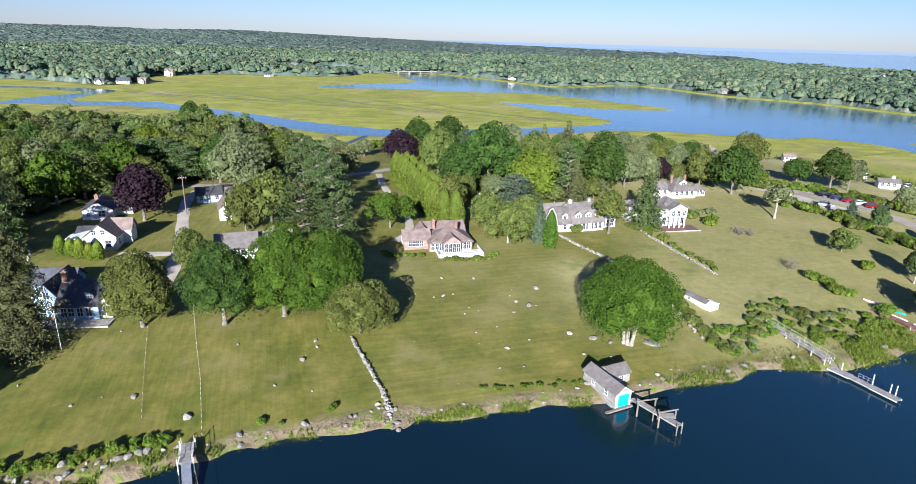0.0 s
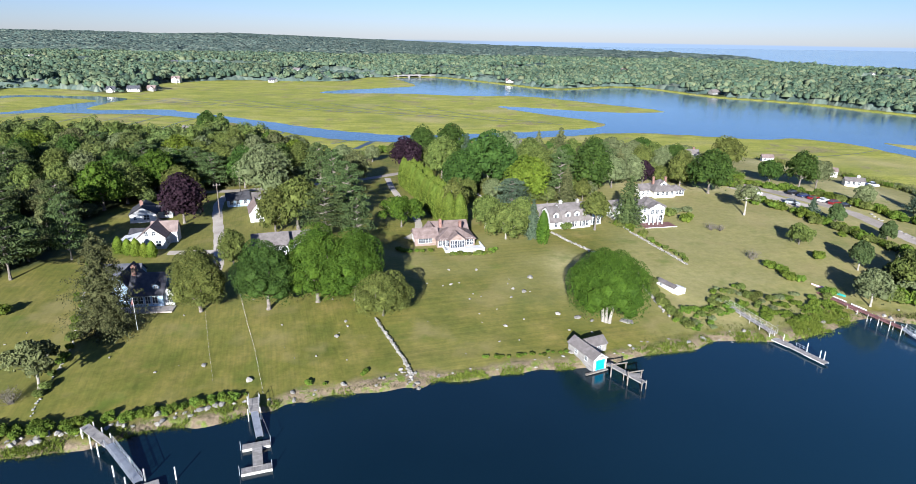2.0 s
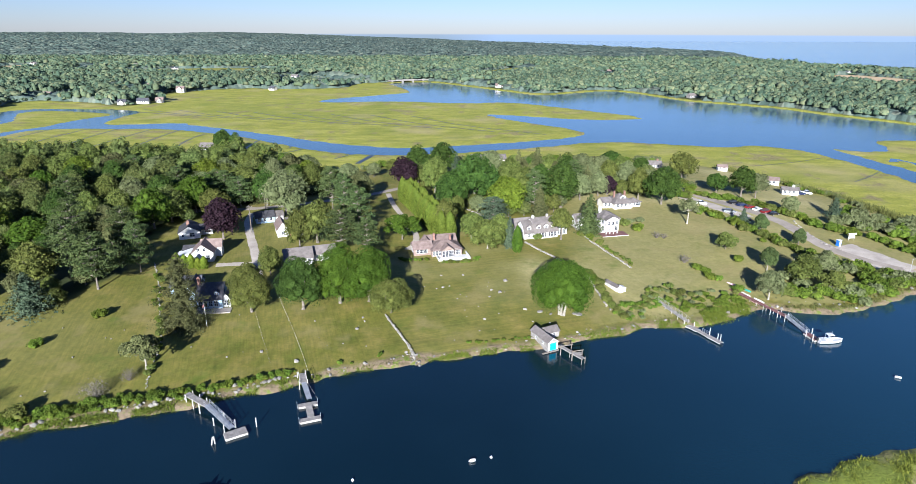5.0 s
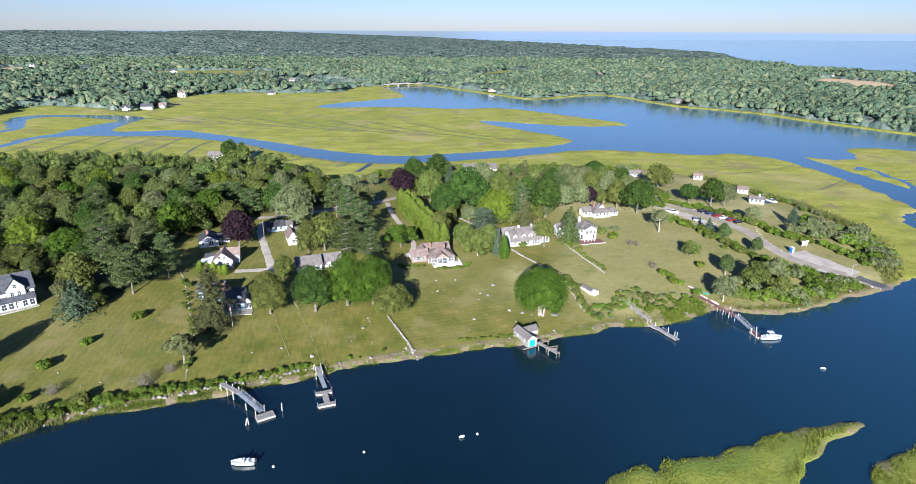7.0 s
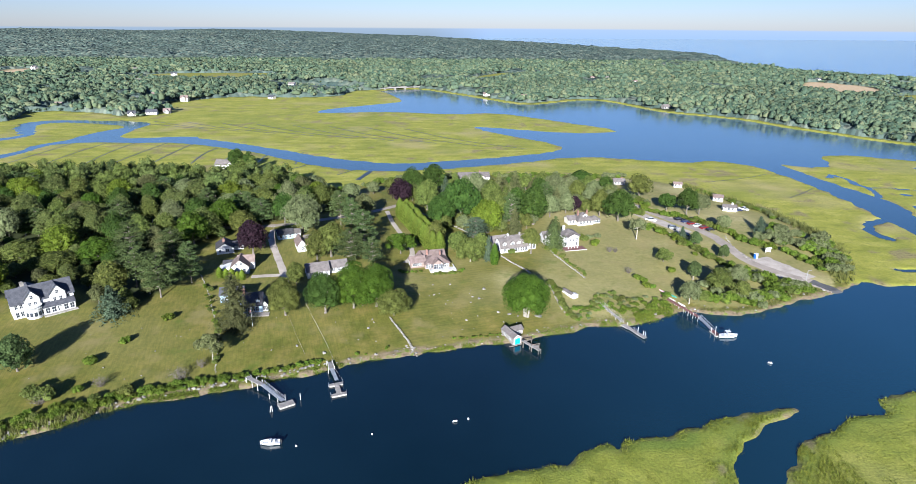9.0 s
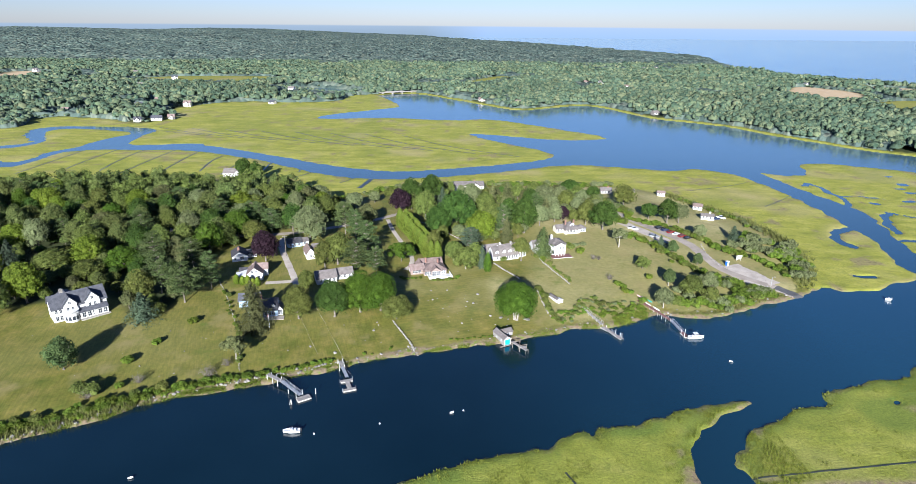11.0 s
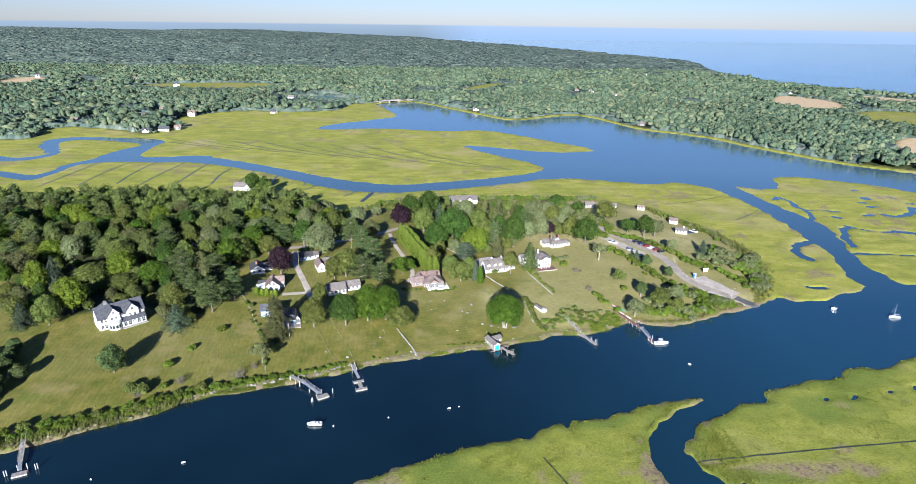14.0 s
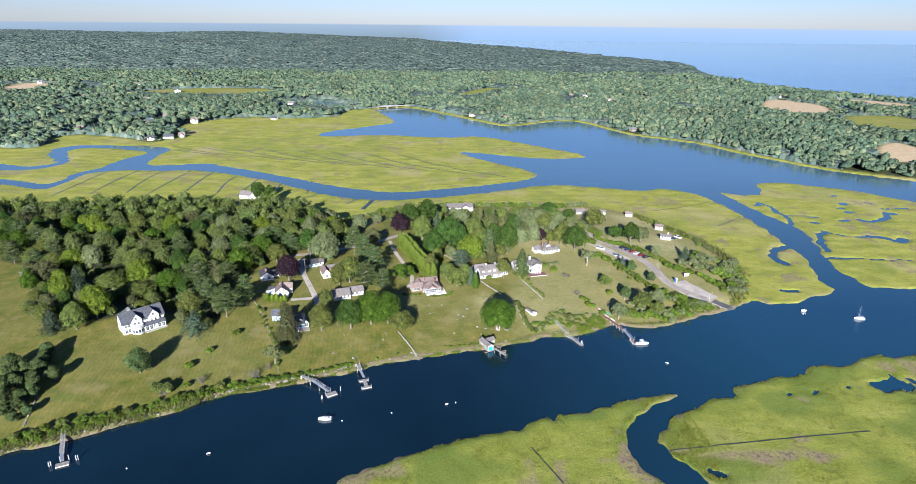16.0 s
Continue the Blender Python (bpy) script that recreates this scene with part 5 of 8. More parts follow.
M_GEL = plain("white_gelcoat", (0.62, 0.63, 0.64), (0.74, 0.74, 0.74), 1, 0.22, vary=0.02, bump=0.02)
M_BLACK = plain("black_rubber", (0.012, 0.012, 0.013), (0.03, 0.03, 0.03), 3, 0.7)
M_TEAL = plain("green_canoe_shell", (0.02, 0.22, 0.20), (0.04, 0.32, 0.28), 1, 0.3, vary=0.1)
M_PINK = plain("pink_kayak_shell", (0.72, 0.42, 0.45), (0.82, 0.52, 0.55), 1, 0.3, vary=0.1)
M_ORANGE = plain("orange_shell", (0.75, 0.14, 0.03), (0.85, 0.2, 0.05), 1, 0.35, vary=0.1)
M_BLUE = plain("bright_blue_plastic", (0.02, 0.12, 0.42), (0.04, 0.18, 0.52), 1, 0.4, vary=0.1)
M_SAILCLOTH = plain("grey_canvas", (0.4, 0.42, 0.44), (0.55, 0.57, 0.58), 1, 0.8)
M_RED = plain("red_paint", (0.34, 0.02, 0.02), (0.46, 0.04, 0.03), 1, 0.4)
CAR_PAINTS = {"white": plain("white_car_paint", (0.70, 0.71, 0.72), (0.80, 0.80, 0.80), 1, 0.2, bump=0.0, vary=0.03), "black": plain("black_car_paint", (0.012, 0.012, 0.015), (0.022, 0.022, 0.028), 1, 0.2, bump=0.0),
              "red": plain("dark_red_car_paint", (0.16, 0.012, 0.015), (0.24, 0.02, 0.022), 1, 0.2, bump=0.0), "silver": plain("silver_car_paint", (0.42, 0.44, 0.46), (0.52, 0.54, 0.56), 1, 0.25, 0.5, bump=0.0),
              "navy": plain("navy_car_paint", (0.015, 0.022, 0.06), (0.025, 0.035, 0.09), 1, 0.2, bump=0.0)}


# ---------------------------------------------------------------- houses
def window(parent, face, u, z, w, h, d, width, depth, x0, y0):
    """A framed window on one wall of a block: face S, N, W or E."""
    m = {"S": pose(x0 + u, y0, z), "N": pose(x0 + u, y0 + depth, z, 0, 0, 180), "W": pose(x0, y0 + u, z, 0, 0, -90), "E": pose(x0 + width, y0 + u, z, 0, 0, 90)}[face]
    bm = bmesh.new()
    t = 0.09
    for b in ((-w / 2 - t, w / 2 + t, -0.05, 0.02, h, h + t), (-w / 2 - t - 0.04, w / 2 + t + 0.04, -0.10, 0.02, -t, 0), (-w / 2 - t, -w / 2, -0.05, 0.02, 0, h), (w / 2, w / 2 + t, -0.05, 0.02, 0, h),
              (-0.025, 0.025, -0.04, 0.02, 0, h), (-w / 2, -0.025, -0.04, 0.02, h / 2 - 0.025, h / 2 + 0.025), (0.025, w / 2, -0.04, 0.02, h / 2 - 0.025, h / 2 + 0.025)):
        block(bm, *b)
    ob = part("window", bm, M_TRIM, parent)
    ob.matrix_basis = m
    part("pane", boxes((-w / 2, w / 2, -0.02, 0.02, 0, h)), M_GLASS, ob)
    return ob


def roof_profile(kind, w, rise_m, over):
    """Outer line of a roof across its span, from eave to eave, as (across, up)."""
    k = rise_m / (w / 2)
    if kind == "gambrel":
        return [(-over, -over * 1.6), (w * 0.16, rise_m * 0.62), (w / 2, rise_m), (w * 0.84, rise_m * 0.62), (w + over, -over * 1.6)]
    if kind == "lean":
        return [(-over, -over * rise_m / w), (w + over, rise_m * (1 + over / w))]
    return [(-over, -over * k), (w / 2, rise_m), (w + over, -over * k)]


def wing(house, x0, y0, w, d, eave, rise_m, kind, ridge, wall, roof, windows=(), over=0.35, z0=0.0, sunk=0.5):
    """One volume of a house: a wall body with its gables, a roof of real thickness and its windows."""
    across, along = (d, w) if ridge == "x" else (w, d)
    prof = roof_profile(kind, across, rise_m, 0.0)
    bm = bmesh.new()
    if kind == "hip" or kind == "flat":
        block(bm, x0, x0 + w, y0, y0 + d, z0 - sunk, eave)
    else:
        body = [(0, z0 - sunk)] + [(a, eave + b - 0.03) for a, b in prof] + [(across, z0 - sunk)]
        if kind == "lean":
            body = [(0, z0 - sunk), (0, eave), (across, eave + rise_m), (across, z0 - sunk)]
        if ridge == "x":
            prism(bm, [(y0 + a, b) for a, b in body], x0, x0 + w, "x")
        else:
            prism(bm, [(x0 + a, b) for a, b in body], y0, y0 + d)
    part("wall", bm, wall, house)
    bm = bmesh.new()
    th = 0.16
    if kind == "flat":
        block(bm, x0 - over, x0 + w + over, y0 - over, y0 + d + over, eave, eave + 0.22)
    elif kind == "hip":
        run = min(w, d) / 2
        k = rise_m / run
        lo, hi = eave - over * k, eave + rise_m
        a = [(x0 - over, y0 - over), (x0 + w + over, y0 - over), (x0 + w + over, y0 + d + over), (x0 - over, y0 + d + over)]
        r0, r1 = ((x0 + run, y0 + d / 2), (x0 + w - run, y0 + d / 2)) if w >= d else ((x0 + w / 2, y0 + run), (x0 + w / 2, y0 + d - run))
        if math.dist(r0, r1) < 0.05:
            r1 = (r0[0] + 0.05, r0[1] + 0.05)
        low, top, und = [bm.verts.new((*p, lo)) for p in a], [bm.verts.new((*p, hi)) for p in (r0, r1)], [bm.verts.new((*p, lo - th)) for p in a]
        if w >= d:
            f = [(low[0], low[1], top[1], top[0]), (low[1], low[2], top[1]), (low[2], low[3], top[0], top[1]), (low[3], low[0], top[0])]
        else:
            f = [(low[0], low[1], top[0]), (low[1], low[2], top[1], top[0]), (low[2], low[3], top[1]), (low[3], low[0], top[0], top[1])]
        f += [(low[i], und[i], und[(i + 1) % 4], low[(i + 1) % 4]) for i in range(4)] + [tuple(und)]
        faces = [bm.faces.new(q) for q in f]
        bmesh.ops.recalc_face_normals(bm, faces=faces)
    else:
        line = roof_profile(kind, across, rise_m, over)
        ring = [(a, eave + b + th) for a, b in line] + [(a, eave + b) for a, b in line[::-1]]
        if ridge == "x":
            prism(bm, [(y0 + a, b) for a, b in ring], x0 - over, x0 + w + over, "x")
        else:
            prism(bm, [(x0 + a, b) for a, b in ring], y0 - over, y0 + d + over)
    part("roof", bm, roof, house)
    for face, u, z, ww, hh in windows:
        window(house, face, u, z, ww, hh, 0.05, w, d, x0, y0)


def chimney(house, x, y, z0, z1, mat=None, s=0.45):
    bm = boxes((x - s, x + s, y - s, y + s, z0, z1), (x - s - 0.07, x + s + 0.07, y - s - 0.07, y + s + 0.07, z1, z1 + 0.18), (x - s * 0.5, x + s * 0.5, y - s * 0.5, y + s * 0.5, z1 + 0.18, z1 + 0.45))
    part("chimney", bm, mat or M_BRICK, house)


def dormer(house, x, y, z, w, h, wall, roof, depth=2.2):
    bm = bmesh.new()
    prism(bm, [(x - w / 2, z), (x - w / 2, z + h), (x, z + h + w * 0.35), (x + w / 2, z + h), (x + w / 2, z)], y, y + depth)
    d = part("dormer", bm, wall, house)
    bm = bmesh.new()
    o = 0.15
    line = [(x - w / 2 - o, z + h - o * 0.7), (x, z + h + w * 0.35), (x + w / 2 + o, z + h - o * 0.7)]
    prism(bm, [(a, b + 0.1) for a, b in line] + [(a, b + 0.01) for a, b in line[::-1]], y - o, y + depth)
    part("dormer_roof", bm, roof, d)
    window(house, "S", 0, z + 0.25, w * 0.5, h * 0.72, 0.05, 0, 0, x, y)


def row(face, z, w, h, *us):
    return [(face, u, z, w, h) for u in us]


def start_house(x, y, yaw, z=None):
    h = new("house")
    h.matrix_world = pose(x, y, height(x, y) if z is None else z, 0, 0, yaw)
    return h


def door(house, x, y, z=0.0, w=0.95, h=2.05, mat=None):
    d = part("door", boxes((x - w / 2, x + w / 2, y - 0.06, y + 0.02, z, z + h)), mat or M_TRIM, house)
    part("handle", boxes((x + w / 2 - 0.16, x + w / 2 - 0.10, y - 0.11, y - 0.06, z + 0.95, z + 1.1)), M_ALU, d)


def village():
    G = "houses on the point"
    # shingled house with a white terrace
    h = start_house(-9.2, 134.6, 14)
    wing(h, -5.6, 2.2, 6.2, 5.6, 2.4, 1.7, "gable", "x", M_SHINGLE, M_ROOF_BROWN, row("S", 0.9, 0.8, 1.3, 1.4, 2.3, 3.2, 4.1) + row("W", 0.9, 0.8, 1.2, 2, 4))
    wing(h, 0.0, 0.0, 10.2, 8.2, 2.4, 2.1, "hip", "x", M_SHINGLE, M_ROOF_BROWN, row("S", 0.4, 0.75, 1.9, 0.8, 1.8, 2.8, 7.4, 8.4, 9.3) + row("E", 0.9, 0.8, 1.3, 2, 5))
    wing(h, 3.2, -1.3, 4.0, 2.6, 2.5, 1.5, "gable", "y", M_SHINGLE, M_ROOF_BROWN, row("S", 0.2, 0.8, 2.0, 0.6, 1.55, 2.5, 3.4))
    wing(h, -0.5, 7.6, 10.5, 5.4, 2.6, 1.7, "gable", "x", M_SHINGLE, M_ROOF_BROWN, row("E", 1, 0.8, 1.3, 3))
    wing(h, -1.9, 5.5, 3.2, 5.0, 2.7, 1.7, "gable", "y", M_SHINGLE, M_ROOF_BROWN, row("W", 1.2, 0.8, 1.2, 2))
    chimney(h, 2.3, 8.0, 3.2, 5.2, None, 0.36)
    chimney(h, 7.2, 5.0, 3.0, 5.4, None, 0.36)
    bm = boxes((1.4, 12.0, -4.2, -4.0, -0.6, 0.75), (1.4, 1.6, -4.0, 0, -0.6, 0.75), (11.8, 12.0, -4.0, 1.6, -0.6, 0.75), (1.6, 11.8, -4.0, -0.02, -0.6, 0.12))
    part("terrace", bm, M_TRIM, h, "white terrace with a low parapet")
    part("steps", boxes((6.2, 8.4, -5.4, -4.2, -0.9, -0.3), (6.2, 8.4, -4.9, -4.2, -0.3, 0.0)), M_TRIM, h)
    tagged(h, "low brown-shingled house with hipped roofs and white terrace", "house", G)
    # white house with a gambrel roof and dormers
    h = start_house(26.6, 152.8, 20)
    wing(h, 0, 0, 9.2, 7.6, 2.7, 4.1, "gambrel", "x", M_WHITE, M_ROOF_GREY, row("S", 0.5, 0.85, 1.8, *[0.9 + 1.2 * k for k in range(7)]) + row("W", 3.2, 0.8, 1.3, 2.4, 5.2) + row("E", 1, 0.9, 1.4, 2, 5))
    for k in range(3):
        dormer(h, 1.7 + 2.9 * k, 0.35, 3.0, 1.7, 1.6, M_WHITE, M_ROOF_GREY)
    wing(h, -3.6, 0.7, 3.6, 6.6, 2.6, 3.4, "gambrel", "x", M_WHITE, M_ROOF_GREY, row("W", 0.8, 0.8, 1.4, 2, 4.4) + row("S", 0.7, 0.8, 1.5, 1.8))
    dormer(h, -1.8, 1.0, 2.9, 1.6, 1.5, M_WHITE, M_ROOF_GREY)
    wing(h, -4.5, 7.4, 7.0, 5.0, 2.6, 2.6, "gable", "x", M_WHITE, M_ROOF_GREY)
    wing(h, 9.2, 1.6, 4.6, 5.0, 2.3, 0.3, "flat", "x", M_WHITE, M_TRIM, row("S", 0.4, 0.9, 1.7, 1, 2.3, 3.6))
    chimney(h, 0.8, 3.8, 5.0, 7.4, M_TRIM, 0.36)
    chimney(h, 6.4, 3.8, 5.4, 7.5, M_ROCK_DARK, 0.36)
    door(h, 5.1, -0.01)
    tagged(h, "white house with grey gambrel roof and dormers", "house", G)
    # white two-storey house with a portico and deck
    h = start_house(51.6, 160.6, 14)
    wing(h, 0, 0, 7.4, 8.5, 5.5, 1.7, "hip", "x", M_WHITE, M_ROOF_GREY, row("S", 3.5, 0.8, 1.3, 0.9, 2.2, 3.7, 5.2, 6.5) + row("S", 0.6, 0.9, 1.9, 1.0, 6.4) + row("E", 3.4, 0.8, 1.3, 2, 4.5, 7) + row("W", 3.4, 0.8, 1.3, 2, 5), 0.5)
    wing(h, 1.2, -2.2, 5.0, 2.3, 5.4, 1.3, "gable", "y", M_WHITE, M_ROOF_GREY, row("S", 3.5, 0.85, 1.3, 0.9, 2.5, 4.1), z0=3.0, sunk=0.0)
    for k in range(4):
        bm = bmesh.new()
        rod(bm, (1.5 + 1.45 * k, -2.0, 0.1), (1.5 + 1.45 * k, -2.0, 3.0), 0.19, 0.16, 12)
        part("column", bm, M_TRIM, h)
    part("deck", boxes((-1.0, 9.2, -4.6, 0.0, -0.3, 0.08)), M_WOOD_RED, h, "dark red-brown wooden deck")
    part("deck_skirt", boxes((-1.1, 9.3, -4.72, -4.62, -0.8, 0.05)), M_TRIM, h)
    wing(h, -7.0, 5.5, 7.0, 6.0, 2.9, 2.4, "gable", "x", M_WHITE, M_ROOF_GREY, row("S", 0.9, 0.8, 1.4, 1.2, 2.8, 4.4))
    wing(h, -6.5, 3.0, 2.6, 3.0, 5.0, 1.3, "gable", "y", M_WHITE, M_ROOF_GREY, row("S", 3.0, 0.8, 1.3, 1.3))
    chimney(h, 2.0, 5.5, 5.8, 8.2, M_TRIM)
    door(h, 3.7, -0.01)
    tagged(h, "white two-storey house with a portico, columns and red deck", "house", G)
    # bungalow with a hipped grey roof
    h = start_house(63.8, 190.0, 15)
    wing(h, 0, 0, 8.2, 8.0, 2.9, 3.0, "hip", "x", M_CREAM, M_ROOF_GREY, row("S", 0.9, 0.9, 1.4, 1.5, 3.2, 5.0, 6.8), 0.6)
    wing(h, 8.2, 1.6, 4.6, 4.5, 2.4, 1.2, "hip", "x", M_WHITE, M_ROOF_GREY, row("S", 0.5, 0.8, 1.7, 0.8, 1.9, 3.0, 4.0), 0.4)
    wing(h, -4.0, 2.5, 4.0, 5, 2.5, 1.6, "gable", "x", M_CREAM, M_ROOF_GREY, row("S", 0.8, 0.8, 1.4, 1.2, 2.8))
    dormer(h, 4.4, 1.6, 3.6, 2.4, 1.1, M_WHITE, M_ROOF_GREY, 3.0)
    chimney(h, 1.6, 4.2, 4.0, 6.4, None, 0.34)
    chimney(h, 6.6, 4.6, 4.0, 6.2, None, 0.34)
    tagged(h, "cream bungalow with a hipped grey roof and two chimneys", "house", G)
    # the big white house on the west lawn
    h = start_house(-144.0, 88.0, 42)
    wing(h, 0, 0, 18.0, 8.0, 5.4, 4.0, "gable", "x", M_WHITE, M_ROOF_SLATE, row("S", 3.5, 0.8, 1.4, 1.2, 2.6, 14.2, 16.4) + row("S", 0.6, 0.9, 1.7, 1.2, 2.6, 14.0, 16.4) + row("W", 3.5, 0.8, 1.4, 2, 5.6) + row("W", 0.7, 0.8, 1.5, 2, 5.6) + row("W", 6.5, 0.7, 1.1, 4.0), 0.45)
    wing(h, 3.6, -0.8, 4.4, 5.0, 6.4, 2.8, "gable", "y", M_WHITE, M_ROOF_SLATE, row("S", 3.6, 0.8, 1.4, 1.4, 3.0) + row("S", 6.3, 0.8, 1.1, 2.2))
    wing(h, 10.8, -0.8, 4.8, 5.0, 6.4, 2.9, "gable", "y", M_WHITE, M_ROOF_SLATE, row("S", 3.6, 0.8, 1.4, 1.4, 3.2) + row("S", 6.3, 0.8, 1.1, 2.4))
    wing(h, 8.2, -2.6, 9.4, 1.8, 2.7, 0.9, "lean", "x", M_WHITE, M_ROOF_SLATE, row("S", 0.5, 1.2, 1.8, 1.2, 3.0, 4.8, 6.6, 8.4), 0.3)
    bm = bmesh.new()
    r = bmesh.ops.create_cone(bm, cap_ends=True, segments=24, radius1=2.5, radius2=2.5, depth=3.4)
    bmesh.ops.translate(bm, vec=(5.8, -1.0, 1.4), verts=r["verts"])
    bay = part("bay", bm, M_WHITE, h, "round white bay with a balcony on top")
    bm = bmesh.new()
    for z, rr in ((3.15, 2.75), (3.95, 2.6)):
        r = bmesh.ops.create_cone(bm, cap_ends=True, segments=24, radius1=rr, radius2=rr, depth=0.14)
        bmesh.ops.translate(bm, vec=(5.8, -1.0, z), verts=r["verts"])
    for k in range(20):
        a = k * math.pi / 10
        block(bm, -0.04, 0.04, -0.04, 0.04, 3.2, 3.9, pose(5.8 + 2.5 * math.cos(a), -1.0 + 2.5 * math.sin(a), 0))
    part("railing", bm, M_TRIM, bay)
    for a in (-60, -30, 0, 30, 60):
        w = part("window", boxes((-0.45, 0.45, -0.03, 0.05, 0, 1.5)), M_GLASS, h)
        w.matrix_basis = pose(5.8, -1.0, 0.7, 0, 0, a) @ pose(0, -2.5, 0)
    chimney(h, 4.6, 5.0, 7.2, 10.6, M_STONE, 0.55)
    wing(h, 2.0, 8.0, 9.0, 5.0, 5.0, 2.6, "gable", "y", M_WHITE, M_ROOF_SLATE)
    part("porch_step", boxes((8.0, 18.0, -4.0, -2.6, -0.5, 0.15)), M_STONE, h)
    door(h, 13.2, -2.62)
    tagged(h, "large white house with slate-grey gables and a round bay", "house", G)
    # cottages on the west
    h = start_house(-98.6, 148.4, 20)
    wing(h, 0, 0, 7.0, 8.5, 2.5, 2.1, "gable", "y", M_WHITE, M_ROOF_DARK, row("S", 0.8, 1.5, 1.4, 4.4) + row("S", 0.9, 0.7, 1.0, 1.4) + row("W", 0.9, 0.8, 1.2, 2, 5) + row("E", 0.9, 0.8, 1.2, 4))
    wing(h, 7.0, 3.5, 4.0, 4.5, 2.2, 1.2, "gable", "x", M_WHITE, M_ROOF_DARK, row("S", 0.9, 1.0, 1.1, 2.0))
    chimney(h, 3.2, 3.0, 3.8, 5.6)
    tagged(h, "small white cottage with a charcoal roof and brick chimney", "house", G)
    h = start_house(-85.2, 127.2, 12)
    wing(h, 0, 0, 6.6, 8.0, 3.2, 2.7, "gable", "y", M_WHITE, M_ROOF_BROWN, row("S", 0.9, 0.8, 1.2, 1.3) + row("S", 0.8, 1.2, 1.5, 4.9) + row("S", 3.7, 0.8, 1.0, 2.2, 4.0) + row("E", 0.9, 0.8, 1.3, 2, 5))
    wing(h, 2.2, 4.6, 6.2, 3.8, 3.6, 2.0, "gable", "x", M_WHITE, M_ROOF_BROWN, row("E", 3.0, 0.8, 1.1, 1.8))
    wing(h, -4.6, 1.0, 4.6, 5.0, 2.0, 0.9, "lean", "y", M_WHITE, M_TRIM, row("S", 0.4, 1.0, 1.3, 1.2, 3.2))
    wing(h, -3.6, 6.0, 3.6, 4.0, 2.4, 1.0, "gable", "x", M_BLUE_WALL, M_ROOF_DARK, row("S", 0.8, 0.8, 1.0, 1.8))
    tagged(h, "white gabled cottage with a brown roof and side porch", "house", G)
    h = start_house(-70.6, 95.2, 9)
    wing(h, 0, 0, 6.6, 8.4, 2.7, 3.2, "gable", "x", M_BLUE_WALL, M_ROOF_DARK, row("S", 0.7, 0.9, 1.5, 1.0, 2.2, 3.6, 5.0) + row("E", 0.8, 0.8, 1.3, 2, 5))
    wing(h, 6.6, 0.6, 1.9, 4.2, 2.6, 1.4, "gable", "y", M_WHITE, M_ROOF_DARK, row("S", 0.5, 0.7, 1.7, 0.5, 1.35))
    wing(h, -4.2, 1.5, 4.2, 9.0, 3.4, 2.8, "gable", "y", M_BLUE_WALL, M_ROOF_DARK, row("S", 0.8, 0.9, 1.4, 1.2, 3.0) + row("S", 3.4, 0.9, 1.3, 2.1))
    wing(h, -9.0, 9.0, 8.0, 5.0, 3.4, 2.0, "gable", "x", M_BLUE_WALL, M_ROOF_SLATE, row("S", 1.0, 0.9, 1.3, 2, 4))
    chimney(h, 0.3, 4.0, 2.0, 7.4)
    dormer(h, 5.2, 0.9, 3.2, 1.3, 1.0, M_BLUE_WALL, M_ROOF_DARK)
    part("patio", boxes((-2.5, 9.0, -3.0, 0.0, -0.4, 0.06)), M_GRAVEL, h, "stone patio")
    tagged(h, "pale blue house with charcoal roofs and a brick chimney", "house", G)
    h = start_house(-64.9, 151.9, 22)
    wing(h, 0, 0, 3.9, 9.0, 2.9, 2.5, "gable", "y", M_WHITE, M_ROOF_BROWN, row("S", 0.9, 1.0, 1.2, 2.0) + row("W", 0.9, 0.8, 1.2, 2, 5))
    wing(h, 3.9, 4.5, 8.5, 5.2, 2.9, 2.2, "gable", "x", M_WHITE, M_ROOF_GREY, row("S", 0.9, 0.9, 1.2, 2, 4, 6))
    chimney(h, 4.3, 1.2, -0.3, 5.2)
    tagged(h, "narrow white cottage with a tall brick chimney", "house", G)
    h = start_house(-77.4, 167.2, 24)
    wing(h, 0, 0, 6.8, 5.4, 2.3, 1.7, "gable", "x", M_BLUE_WALL, M_ROOF_DARK, row("S", 0.8, 0.9, 1.2, 1.2, 3.2, 5.4))
    wing(h, 6.8, 0.8, 3.4, 4.2, 2.2, 1.3, "gable", "x", M_WHITE, M_ROOF_GREY, row("S", 0.8, 0.9, 1.2, 1.6))
    tagged(h, "small pale blue cottage with a dark roof", "house", G)
    h = start_house(-54.6, 124.0, 20)
    wing(h, 0, 0, 8.6, 7.0, 2.6, 2.4, "gable", "x", M_WHITE, M_ROOF_GREY, row("S", 0.9, 0.9, 1.3, 1.6, 3.6, 5.6, 7.4) + row("E", 0.9, 0.8, 1.2, 2, 5))
    wing(h, 9.2, 2.8, 7.0, 5.0, 2.4, 2.0, "gable", "x", M_WHITE, M_ROOF_GREY, row("S", 0.8, 0.9, 1.2, 1.4, 3.4, 5.4))
    part("skylight", boxes((3.0, 3.5, 1.6, 2.2, 3.35, 3.75), (5.2, 5.7, 1.6, 2.2, 3.35, 3.75)), M_TRIM, h)
    tagged(h, "white house with a plain grey roof among tall maples", "house", G)
